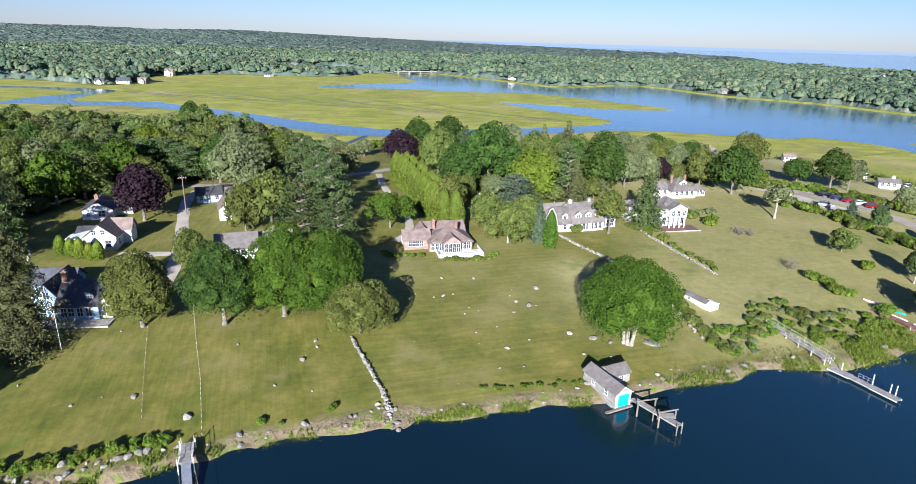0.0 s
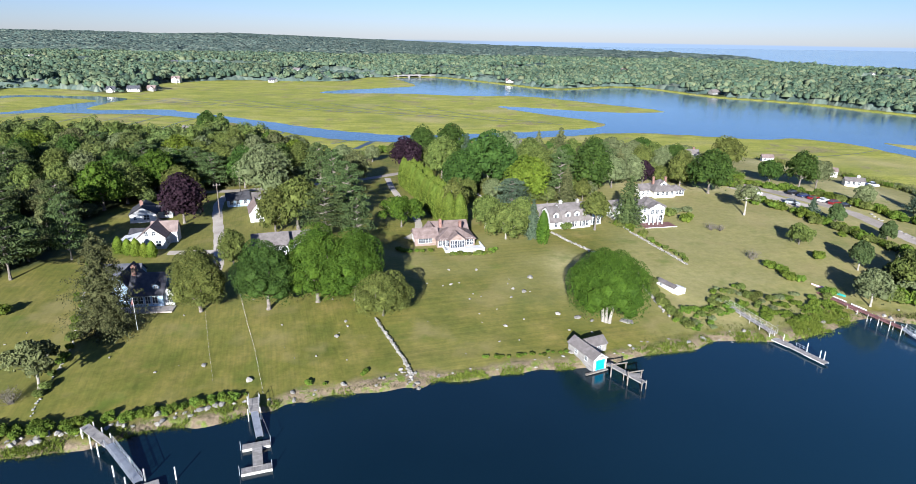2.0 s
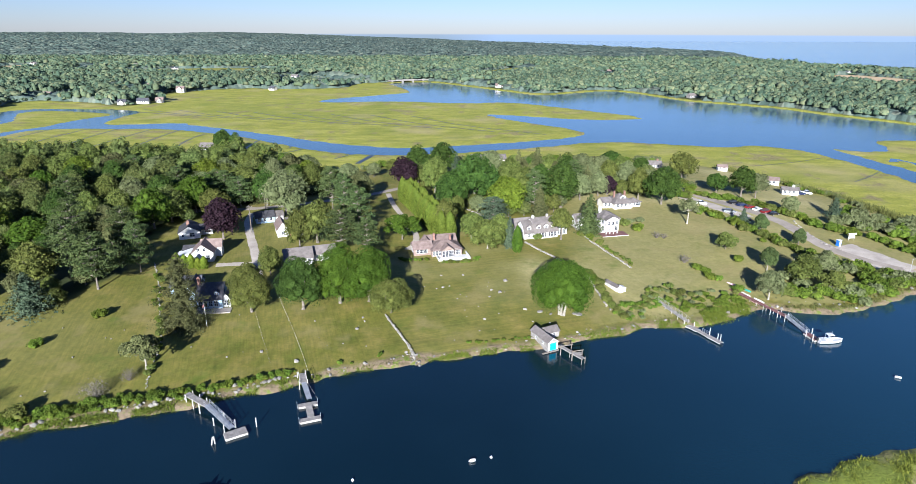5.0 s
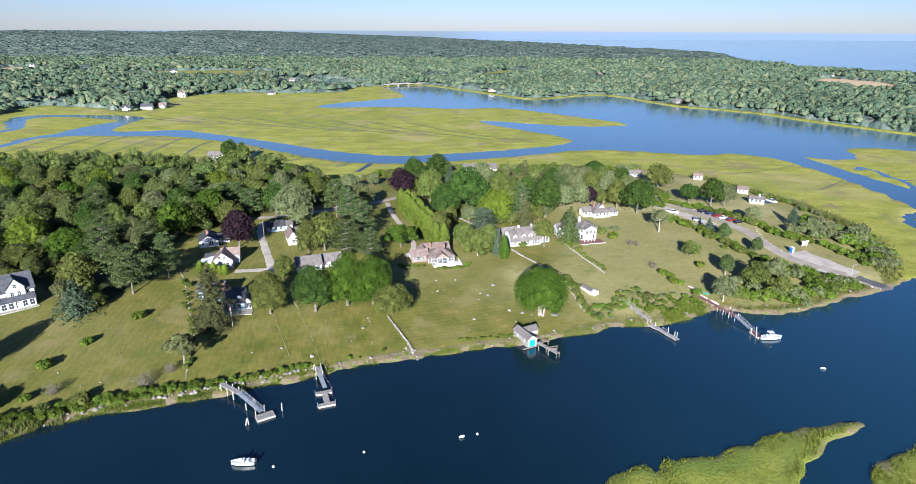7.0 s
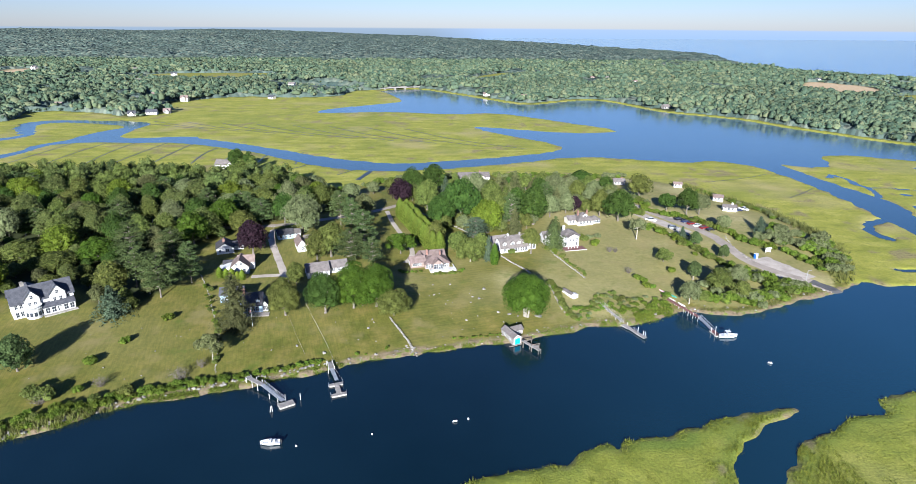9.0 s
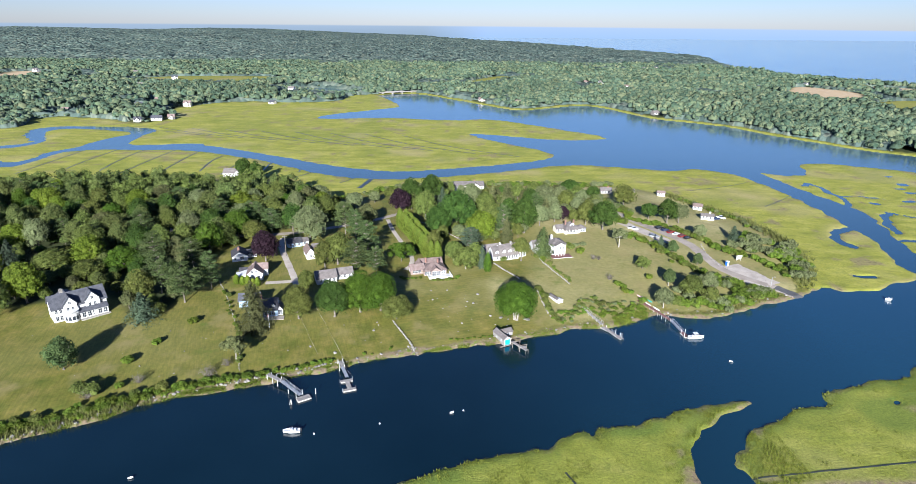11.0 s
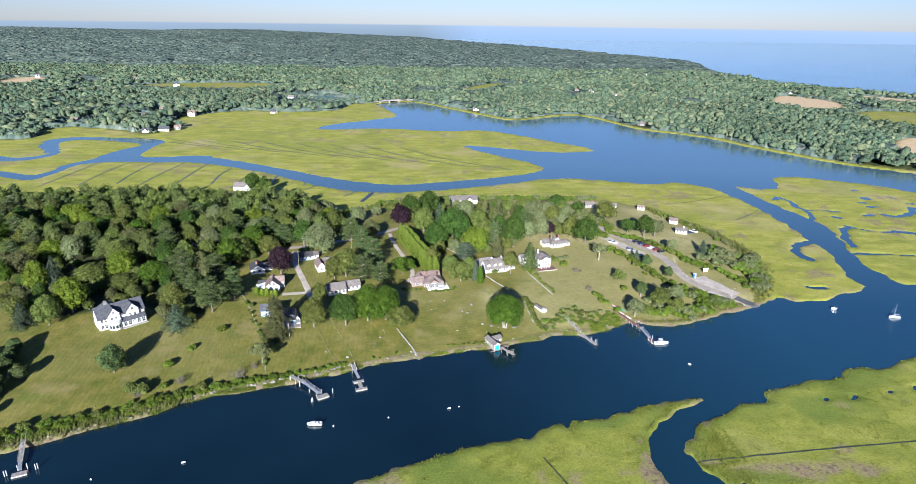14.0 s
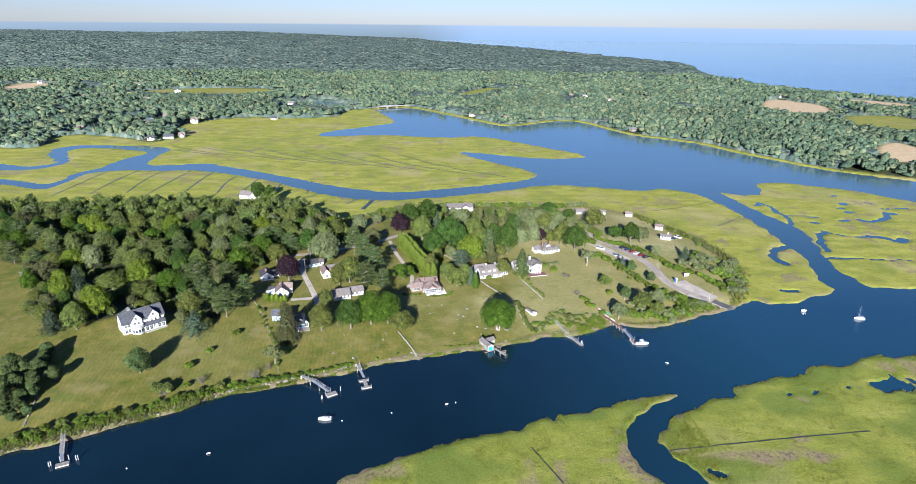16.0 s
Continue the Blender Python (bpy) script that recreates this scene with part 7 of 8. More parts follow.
def car(x, y, yaw, paint, kind="sedan"):
    c = new("car")
    z = height(x, y) + 0.07
    c.matrix_world = pose(x, y, z, 0, 0, yaw)
    L, W = (5.4, 1.9) if kind == "pickup" else (4.6, 1.8)
    roof = 1.75 if kind in ("pickup", "suv") else 1.45
    cab = {"sedan": [(-1.75, 0.92), (-1.15, roof), (0.35, roof), (1.15, 0.95)], "suv": [(-2.1, 1.0), (-1.9, roof), (0.4, roof), (1.15, 1.02)], "pickup": [(-0.75, 1.05), (-0.6, roof), (0.7, roof), (1.35, 1.08)]}[kind]
    belt = 1.0 if kind == "sedan" else 1.08
    bm = bmesh.new()
    prism(bm, [(-L / 2, 0.35), (-L / 2, belt * 0.86), (-L / 2 + 0.15, belt * 0.96), (cab[0][0], belt), (cab[3][0], belt), (L / 2 - 0.2, belt * 0.86), (L / 2, belt * 0.6), (L / 2, 0.32)], -W / 2, W / 2)
    bmesh.ops.bevel(bm, geom=[e for e in bm.edges], offset=0.06, segments=2, affect="EDGES")
    part("body", bm, CAR_PAINTS[paint], c)
    bm = bmesh.new()
    prism(bm, [(a, b - 0.02) for a, b in cab], -W / 2 + 0.14, W / 2 - 0.14)
    part("glazing", bm, M_GLASS, c)
    part("roof_panel", boxes((cab[1][0] - 0.02, cab[2][0] + 0.02, -W / 2 + 0.16, W / 2 - 0.16, roof - 0.06, roof + 0.02)), CAR_PAINTS[paint], c)
    if kind == "pickup":
        part("load_bed", boxes((-L / 2 + 0.12, -0.85, -W / 2 + 0.12, W / 2 - 0.12, belt - 0.06, belt + 0.012)), M_BLACK, c)
    for sx in (-L * 0.3, L * 0.31):
        for sy in (-1, 1):
            bm = bmesh.new()
            rod(bm, (sx, sy * (W / 2 - 0.2), 0.33), (sx, sy * (W / 2 + 0.02), 0.33), 0.34, sides=16)
            w = part("wheel", bm, M_BLACK, c)
            bm = bmesh.new()
            rod(bm, (sx, sy * (W / 2 + 0.01), 0.33), (sx, sy * (W / 2 + 0.03), 0.33), 0.2, sides=12)
            part("rim", bm, M_ALU, w)
    for sy in (-1, 1):
        part("headlight", boxes((L / 2 - 0.08, L / 2 + 0.02, sy * (W / 2 - 0.35) - 0.18, sy * (W / 2 - 0.35) + 0.18, 0.6, 0.74)), M_TRIM, c)
    name = {"sedan": "sedan", "suv": "sport utility car", "pickup": "pickup truck"}[kind]
    return tagged(c, f"{paint} {name} parked on the gravel", "car", "parked cars")


def boats_and_cars():
    motor_boat(-43.0, 29.4, 183, 4.9)
    motor_boat(93.9, 84.6, 4, 6.4, "white motor boat with a tower tied at a pier", True)
    motor_boat(189.4, 118.0, 160, 2.1, "small white motor boat far down the river")
    sailboat(213.2, 109.1, 175)
    for x, y in ((-36.5, 28.6), (-18.4, 33.2), (6.1, 39.5), (-103.8, 3.8)):
        buoy(x, y)
    for x, y, yaw in ((2.6, 38.2, 15), (99.7, 67.6, -30), (-79.4, 10.7, 20)):
        k = kayak(x, y, 0.2, yaw, M_GEL, "small white dinghy afloat at a mooring", 1.3)
        k.matrix_world = pose(x, y, 0.15, 0, 0, yaw)
    for x, y, z, yaw, m, l in ((83.6, 109.6, 0.6, -66, M_TEAL, "green canoe upturned beside the pier"), (84.6, 106.9, 0.5, -66, M_PINK, "pink kayak upturned beside the pier"), (84.2, 111.6, 0.7, -64, M_PILE, "weathered grey dinghy upturned beside the pier"),
                               (86.4, 107.6, 0.5, -64, M_GEL, "white kayak upturned beside the pier"), (85.4, 114.2, 1.0, -60, M_TEAL, "green canoe upturned on the bank"), (84.3, 116.2, 1.1, -58, M_PILE, "weathered grey skiff upturned on the bank"), (82.6, 117.4, 1.2, -55, M_PINK, "faded pink kayak upturned on the bank")):
        kayak(x, y, max(z, height(x, y)) + 0.28, yaw, m, l)
    for x, y, yaw, p, k in ((102.7, 199.4, -35, "white", "pickup"), (110.2, 186.6, -30, "silver", "suv"), (118.0, 201.6, 20, "black", "suv"), (120.0, 198.2, 20, "navy", "sedan"), (122.0, 195.0, 22, "red", "sedan"), (123.8, 191.8, 22, "white", "sedan"),
                            (125.8, 188.6, 24, "red", "suv"), (127.8, 185.8, 24, "black", "sedan"), (112.2, 177.4, -28, "black", "sedan"), (164.0, 229.0, -60, "white", "pickup"), (159.4, 225.0, 10, "navy", "sedan")):
        car(x, y, yaw, p, k)
    for x, y, m, l in ((156.8, 227.4, M_ORANGE, "orange boat upturned on a trailer"), (154.6, 229.0, M_RED, "red boat upturned on the grass")):
        kayak(x, y, height(x, y) + 0.6, 20, m, l, 4.4)


# ---------------------------------------------------------------- roads, drives and the boat ramp
def ribbon(name, points, width, mat, label, lift=0.05, category="road"):
    """A road of even width laid over the ground."""
    p = np.array(points, float)
    for _ in range(3):
        q = [p[0]]
        for a, b in zip(p, p[1:]):
            q += [0.75 * a + 0.25 * b, 0.25 * a + 0.75 * b]
        p = np.array(q + [p[-1]])
    out = [p[0]]
    for a, b in zip(p, p[1:]):
        n = max(1, int(np.linalg.norm(b - a) / 1.2))
        out += [a + (b - a) * (k + 1) / n for k in range(n)]
    p = np.array(out)
    t = np.gradient(p, axis=0)
    t /= np.linalg.norm(t, axis=1)[:, None] + 1e-9
    side = np.stack([-t[:, 1], t[:, 0]], 1)
    cols = 7
    v = []
    for k, (c, s) in enumerate(zip(p, side)):
        w = width / 2 * (1 + 0.06 * math.sin(k * 0.7) + 0.04 * math.sin(k * 1.9))
        for j in range(cols):
            u = -1 + 2 * j / (cols - 1)
            x, y = c + s * w * u
            v.append((x, y, height(x, y) + lift * (1.0 if abs(u) < 0.99 else 0.1)))
    me = mesh_of(name, v, grid_faces(len(p), cols)[:, ::-1], mat, True)
    return tagged(new(name, me), label, category, kind="structure")


def roads():
    ribbon("road", [(72, 300), (84, 276), (96, 246), (104, 224), (114, 202), (126, 180), (127.5, 160), (129, 146), (136, 137), (146, 128), (151, 121)], 5.6, M_ROAD, "worn grey asphalt lane to the boat ramp")
    ribbon("parking_strip", [(100, 212), (109, 193), (115, 181)], 7.0, M_GRAVEL, "pale gravel parking strip beside the lane", 0.035, "parking")
    ribbon("parking_strip_east", [(109, 214), (118, 199), (126, 187)], 5.0, M_GRAVEL, "pale gravel parking strip beside the lane", 0.03, "parking")
    ribbon("boat_ramp_lot", [(133.5, 150), (138.5, 140), (144, 129.5)], 14.5, M_GRAVEL, "pale gravel lot at the boat ramp", 0.04, "parking")
    ribbon("boat_ramp", [(146, 128.5), (150.6, 123.0), (153.5, 119.0)], 5.0, M_TAR, "dark asphalt boat ramp into the river", 0.10, "ramp")
    ribbon("drive_west", [(-84, 183), (-82, 170), (-73, 148), (-65, 129), (-61, 116), (-59, 107)], 2.9, M_GRAVEL, "pale gravel drive between cottages", 0.05, "drive")
    ribbon("drive_branch", [(-64, 128), (-70, 127), (-77, 125.5)], 2.8, M_GRAVEL, "pale gravel branch drive to a cottage", 0.045, "drive")
    ribbon("lane", [(-150, 196), (-112, 185), (-90, 188), (-70, 196), (-40, 215), (-24, 232)], 4.2, M_ROAD, "grey lane across the point", 0.05, "road")
    ribbon("drive_middle", [(-33, 216), (-28.5, 196), (-22, 175), (-16.5, 160), (-15, 148), (-18, 141)], 2.2, M_GRAVEL, "gravel drive along the tall hedge", 0.05, "drive")


# ---------------------------------------------------------------- stones, walls, posts, small fixtures
def stone_meshes():
    out = []
    for s in range(6):
        rng = np.random.RandomState(300 + s)
        v, f = BALL_0
        v = v * (1 + rng.normal(0, 0.14, (len(v), 1))) * np.array([1.0, 0.75 + 0.2 * rng.rand(), 0.62 + 0.2 * rng.rand()])
        out.append((mesh_of("stone", v, f, M_STONE), mesh_of("stone", v, f, M_ROCK_DARK)))
    return out


STONES = stone_meshes()


def stone_wall(points, label, rng, size=0.34, high=2, step=0.46, mat=0):
    w = new("stone_wall")
    count = 0
    for (ax, ay), (bx, by) in zip(points, points[1:]):
        n = max(1, int(math.hypot(bx - ax, by - ay) / step))
        for k in range(n):
            for lay in range(high):
                if rng.rand() < 0.12 * (lay + 0.3) or count >= 298:
                    continue
                t = (k + rng.rand() * 0.8) / n
                x, y = ax + (bx - ax) * t + rng.normal(0, 0.11), ay + (by - ay) * t + rng.normal(0, 0.11)
                s = size * (0.7 + 0.7 * rng.rand())
                ob = new("stone", STONES[rng.randint(6)][mat])
                ob.parent = w
                ob.matrix_basis = pose(x, y, height(x, y) + size * (0.32 + 0.78 * lay), rng.uniform(-12, 12), rng.uniform(-12, 12), rng.rand() * 360) @ Matrix.Diagonal((s * 1.25, s, s, 1))
                count += 1
    return tagged(w, label, "stone wall", "old stone walls")


def boulder(x, y, s, rng, mat=None, sink=0.12, label="pale granite rock lying on the lawn", group="lawn rocks", flat=1.0):
    pick = STONES[rng.randint(6)][rng.randint(2) if mat is None else mat]
    ob = new("rock", pick)
    ob.matrix_world = pose(x, y, height(x, y) + s * (0.55 - sink) * flat * 0.6, rng.uniform(-8, 8), rng.uniform(-8, 8), rng.rand() * 360) @ Matrix.Diagonal((s * 1.2, s, s * flat, 1))
    return tagged(ob, label, "rock", group)


def stones_and_walls():
    rng = np.random.RandomState(21)
    stone_wall([(-19.8, 94), (-15.5, 85.6), (-12.4, 79.5), (-10.9, 75.0)], "pale dry stone wall running down to the river", rng, 0.21, 3, 0.3)
    stone_wall([(22.8, 149.6), (26.5, 143.0), (30.2, 137.2), (33.5, 131.5)], "low pale stone wall beside the white house", rng, 0.3, 2)
    stone_wall([(39.6, 121.0), (40.4, 110), (41.2, 101.6)], "low stone wall overgrown with shrubs", rng, 0.3, 2, 0.6)
    stone_wall([(43.2, 165.5), (46.3, 150.8), (50.0, 140.0), (54.6, 127.6)], "long straight pale stone wall across the lawn", rng, 0.2, 3, 0.42)
    stone_wall([(-97.4, 127.3), (-89.9, 114.2), (-81.6, 96.7), (-74.6, 83.0), (-71.6, 74.5), (-69.5, 66.5), (-67.5, 59.5)], "old stone wall beside the big lawn", rng, 0.19, 1, 0.6, 1)
    stone_wall([(-169.8, 76), (-160, 52), (-153.9, 38.0), (-150.2, 24.8)], "old stone wall down to the shore", rng, 0.24, 2, 0.7, 1)
    stone_wall([(-26, 225), (-10, 205), (4, 186), (14, 172)], "low stone wall along a garden drive", rng, 0.3, 2, 0.6)
    rocks = [(-47.3, 75.3, .5), (-38.0, 71.6, .7), (-54.6, 72.6, .3), (-26.2, 86.9, .55), (-24.9, 90.8, .35), (-25.6, 92.6, .4), (-16.1, 73.7, .35), (-5.7, 119.9, .4), (-4.9, 111.6, .45), (13.8, 116.8, .8), (11.7, 108.8, .7), (9.3, 110.1, .5),
             (8.6, 105.6, .4), (18.1, 99.0, .6), (22.2, 97.8, .75), (32.0, 97.0, 1.2), (41.8, 100.1, .5), (6.7, 93.2, .45), (1.0, 120.4, .5), (5.2, 87.1, .25), (24.9, 96.6, .55), (19.5, 92.5, .3), (24.0, 92.0, .3)]
    for x, y, s in rocks:
        boulder(x, y, s, rng, 0, flat=0.42 if s > 1 else 0.75)
    for k in range(46):
        x, y = rng.uniform(-66, 16), rng.uniform(74, 118)
        if inside(UPLAND, np.array([x]), np.array([y]))[0] > 5:
            boulder(x, y, 0.10 + 0.16 * rng.rand(), rng, 0)
    for k in range(34):
        x, y = rng.uniform(-165, -75), rng.uniform(25, 92)
        if inside(UPLAND, np.array([x]), np.array([y]))[0] > 6:
            boulder(x, y, 0.12 + 0.16 * rng.rand(), rng, 0)
    # shore rocks
    line = [(-152, 12.5), (-141, 17), (-125, 24), (-101, 37), (-82, 50), (-67, 53.5), (-58, 57), (-47, 61.5), (-36, 66)]
    for x, y in place_row(line, 0.75, rng, 0.7):
        boulder(x, y, 0.25 + 0.45 * rng.rand() ** 2, rng, 0, label="pale shore rock at the lawn's foot", group="shore rocks", flat=0.85)
    line = [(-36, 66), (-19, 72.5), (-10, 75), (12, 81), (31, 87), (58, 95), (73, 99), (86, 106), (115, 106), (134, 118), (148, 122)]
    for x, y in place_row(line, 2.2, rng, 1.0):
        boulder(x, y, 0.2 + 0.4 * rng.rand() ** 2, rng, None, label="grey rock on the muddy river bank", group="shore rocks", flat=0.85)
    for x, y in place_row([(-12.2, 77), (-10.2, 73.5), (-9.6, 71.6)], 0.25, rng, 0.6):
        boulder(x, y, 0.2 + 0.26 * rng.rand(), rng, 0, label="pale rock heaped at the wall's end", group="shore rocks")
    for x, y in place_row([(128.6, 178.5), (126.6, 168), (126.0, 158), (127.2, 147), (131, 147)], 2.6, rng, 0.15):
        boulder(x + 3.4, y, 0.55, rng, 0, label="pale boulder lining the lane", group="lane stones", flat=0.8)
    for x, y in ((106, 180.5), (108, 178), (110, 175.5), (112.5, 173.8)):
        boulder(x, y, 0.6, rng, 0, label="pale boulder lining the lane", group="lane stones", flat=0.8)


def stake_rows():
    """Two lines of short white marker stakes across the lawn."""
    for line, n in (([(-50.6, 102.8), (-44.0, 88.8), (-40.0, 80.6), (-34.6, 68.2)], 30), ([(-54.6, 94.0), (-48.2, 79.9), (-44.0, 71.0)], 19)):
        p = np.array(line)
        seg = np.r_[0, np.cumsum(np.hypot(*np.diff(p, axis=0).T))]
        fence = new("stake_row")
        me = None
        for k in range(n):
            s = seg[-1] * k / (n - 1)
            x, y = np.interp(s, seg, p[:, 0]), np.interp(s, seg, p[:, 1])
            if me is None:
                ob = part("stake", boxes((-0.03, 0.03, -0.035, 0.035, -0.2, 0.36), (-0.035, 0.035, -0.04, 0.04, 0.36, 0.39)), M_PILE if n > 20 else M_STONE, fence)
                me = ob.data
            else:
                ob = new("stake", me)
                ob.parent = fence
            ob.matrix_basis = pose(x, y, height(x, y), 0, 0, 25)
        tagged(fence, "row of short white stakes across the lawn" if n > 20 else "row of short grey stakes across the lawn", "fence")


def fixtures():
    # flagpole
    f = new("flagpole")
    f.matrix_world = pose(-64.5, 86.2, height(-64.5, 86.2))
    bm = bmesh.new()
    rod(bm, (0, 0, -0.2), (0, 0, 6.6), 0.06, 0.035)
    part("pole", bm, M_TRIM, f)
    bm = bmesh.new()
    bmesh.ops.create_uvsphere(bm, u_segments=10, v_segments=6, radius=0.09)
    bmesh.ops.translate(bm, vec=(0, 0, 6.68), verts=bm.verts)
    part("finial", bm, M_ALU, f)
    bm = bmesh.new()
    for i in range(6):
        block(bm, -0.42 + 0.07 * i, -0.35 + 0.07 * i, -0.02 + 0.03 * math.sin(i * 1.3), 0.0 + 0.03 * math.sin(i * 1.3), 5.6 - 0.1 * (5 - i) , 6.3 - 0.08 * (5 - i))
    part("flag", bm, M_WOOD_RED, f, "limp faded red flag")
    tagged(f, "white flagpole with a limp flag on the lawn", "flagpole")
    # utility poles
    for x, y, h in ((-75.8, 156.7, 10.4), (-77, 178, 10), (-220, 138, 10)):
        u = new("utility_pole")
        u.matrix_world = pose(x, y, height(x, y), 0, 0, 20)
        bm = bmesh.new()
        rod(bm, (0, 0, -0.5), (0, 0, h), 0.15, 0.11)
        part("pole", bm, M_BARK, u)
        part("crossarm", boxes((-1.1, 1.1, -0.06, 0.06, h - 0.7, h - 0.56)), M_BARK, u)
        bm = bmesh.new()
        for k in (-0.9, -0.4, 0.4, 0.9):
            rod(bm, (k, 0, h - 0.56), (k, 0, h - 0.38), 0.04, sides=6)
        part("insulators", bm, M_TRIM, u)
        tagged(u, "grey wooden utility pole with one crossarm", "utility pole", "utility poles")
    # shed against the shrubs
    s = new("garden_shed")
    s.matrix_world = pose(43.6, 115.8, height(45, 113), 0, 0, -64)
    wing(s, 0, 0, 5.6, 1.7, 1.1, 0.5, "gable", "x", M_WHITE, M_ROOF_GREY, row("S", 0.4, 0.5, 0.5, 1.4), 0.12)
    wing(s, 4.8, 0.3, 1.8, 2.2, 1.1, 0.35, "gable", "x", M_WHITE, M_TRIM, (), 0.08)
    tagged(s, "long low white shed beside an overgrown wall", "shed")
    # portable toilet, notice board, lamp post, guard rail
    t = new("portable_toilet")
    t.matrix_world = pose(133.7, 150.6, height(133.7, 150.6), 0, 0, 20)
    part("cabin", boxes((-0.6, 0.6, -0.6, 0.6, -0.05, 2.1)), M_BLUE, t)
    part("roof", boxes((-0.64, 0.64, -0.64, 0.64, 2.1, 2.3)), M_TRIM, t)
    part("door", boxes((-0.42, 0.42, -0.65, -0.6, 0.05, 1.95)), M_TRIM, t)
    tagged(t, "blue portable toilet with a pale roof and door", "portable toilet")
    n = new("notice_board")
    n.matrix_world = pose(142.2, 157.2, height(142.2, 157.2), 0, 0, 12)
    bm = bmesh.new()
    for k in (-1.2, 1.2):
        rod(bm, (k, 0, -0.3), (k, 0, 2.5), 0.08)
    part("post", bm, M_PILE_WHITE, n)
    part("panel", boxes((-1.3, 1.3, -0.08, 0.08, 0.8, 2.2)), M_TRIM, n)
    bm = bmesh.new()
    prism(bm, [(-0.45, 2.35), (0, 2.75), (0.45, 2.35), (0.45, 2.27), (0, 2.66), (-0.45, 2.27)], -1.6, 1.6, "x")
    part("roof", bm, M_TRIM, n)
    tagged(n, "white roofed notice board at the boat ramp lot", "notice board")
    l = new("lamp_post")
    l.matrix_world = pose(143.6, 128.0, height(143.6, 128.0))
    bm = bmesh.new()
    rod(bm, (0, 0, -0.3), (0, 0, 5.0), 0.08, 0.05)
    part("post", bm, M_ALU, l)
    bm = bmesh.new()
    rod(bm, (0, 0, 4.95), (0.9, 0, 5.1), 0.04)
    part("arm", bm, M_ALU, l)
    part("lantern", boxes((0.7, 1.25, -0.12, 0.12, 5.05, 5.18)), M_ALU, l)
    tagged(l, "slim grey lamp post at the boat ramp", "lamp post")
    r = new("guard_rail")
    r.matrix_world = pose(139.5, 126.0, height(139.5, 126.0), 0, 0, 38)
    for k in range(5):
        part("post", boxes((-3 + 1.5 * k - 0.08, -3 + 1.5 * k + 0.08, -0.08, 0.08, -0.4, 0.75)), M_PILE, r)
    part("rail", boxes((-3.2, 3.2, -0.14, -0.08, 0.42, 0.7)), M_ALU, r)
    tagged(r, "low grey guard rail beside the boat ramp", "guard rail")
    # trailers on the ramp's edge
    for x, y, yaw in ((136.5, 128.2, 30), (138.6, 127.2, 32)):
        q = new("boat_trailer")
        q.matrix_world = pose(x, y, height(x, y) + 0.1, 0, 0, yaw)
        part("frame", boxes((-2.2, 2.4, -0.8, -0.7, 0.4, 0.5), (-2.2, 2.4, 0.7, 0.8, 0.4, 0.5), (-2.2, -2.1, -0.7, 0.7, 0.4, 0.5), (0.3, 0.4, -0.7, 0.7, 0.4, 0.5)), M_ALU, q)
        for sy in (-0.9, 0.9):
            bm = bmesh.new()
            rod(bm, (-0.6, sy - 0.1, 0.28), (-0.6, sy + 0.1, 0.28), 0.3, sides=14)
            part("wheel", bm, M_BLACK, q)
        tagged(q, "empty grey boat trailer at the ramp", "trailer", "boat trailers")
    # road bridge at the head of the bay
    b = new("bridge")
    b.matrix_world = pose(-112, 892, 0, 0, 0, 28)
    part("deck", boxes((0, 74, -4, 4, 2.4, 3.0)), M_GREY_SHINGLE, b)
    part("parapet", boxes((0, 74, -4.3, -4.0, 2.9, 3.8), (0, 74, 4.0, 4.3, 2.9, 3.8)), M_GREY_SHINGLE, b)
    for k in range(5):
        part("pier", boxes((6 + 17 * k, 8.5 + 17 * k, -3.6, 3.6, -1.5, 2.4)), M_GREY_SHINGLE, b)
    tagged(b, "long low grey bridge at the head of the bay", "bridge")


village()
far_houses()
docks()
boathouse()
boats_and_cars()
roads()
fixtures()
stake_rows()
stones_and_walls()

# ---------------------------------------------------------------- planting: groves, hedges, shrubs, reeds
HOUSE_SPOTS = [(-5, 141, 13), (32, 158, 12), (55, 163, 10), (68, 195, 10), (-139, 97, 14), (-95, 153, 8), (-82, 132, 9), (-69, 101, 9), (-60, 157, 9), (-73, 171, 8), (-46, 129, 10), (-163, 334, 10), (-134, 251, 9), (16, 292, 13),
               (108, 283, 8), (125, 282, 7), (145, 281, 7), (157, 250, 8), (154, 226, 9)]
CLEAR_LINES = [[(-54, 254), (-44, 300)], [(-40, 262), (-48, 232)], [(-84, 183), (-82, 170), (-73, 148), (-65, 129), (-59, 107)], [(-33, 216), (-28, 195), (-16, 160), (-17, 142)], [(-24, 202), (-15, 176), (-6, 150)], [(72, 300), (96, 246), (114, 202), (126, 180)], [(-150, 196), (-112, 185), (-90, 188), (-70, 196), (-40, 215)]]


def clear_of(x, y, gap=3.5):
    if any((x - a) ** 2 + (y - b) ** 2 < r * r for a, b, r in HOUSE_SPOTS):
        return False
    for line in CLEAR_LINES:
        for (ax, ay), (bx, by) in zip(line, line[1:]):
            u = max(0, min(1, ((x - ax) * (bx - ax) + (y - ay) * (by - ay)) / ((bx - ax) ** 2 + (by - ay) ** 2)))
            if math.hypot(ax + u * (bx - ax) - x, ay + u * (by - ay) - y) < gap:
                return False
    return True


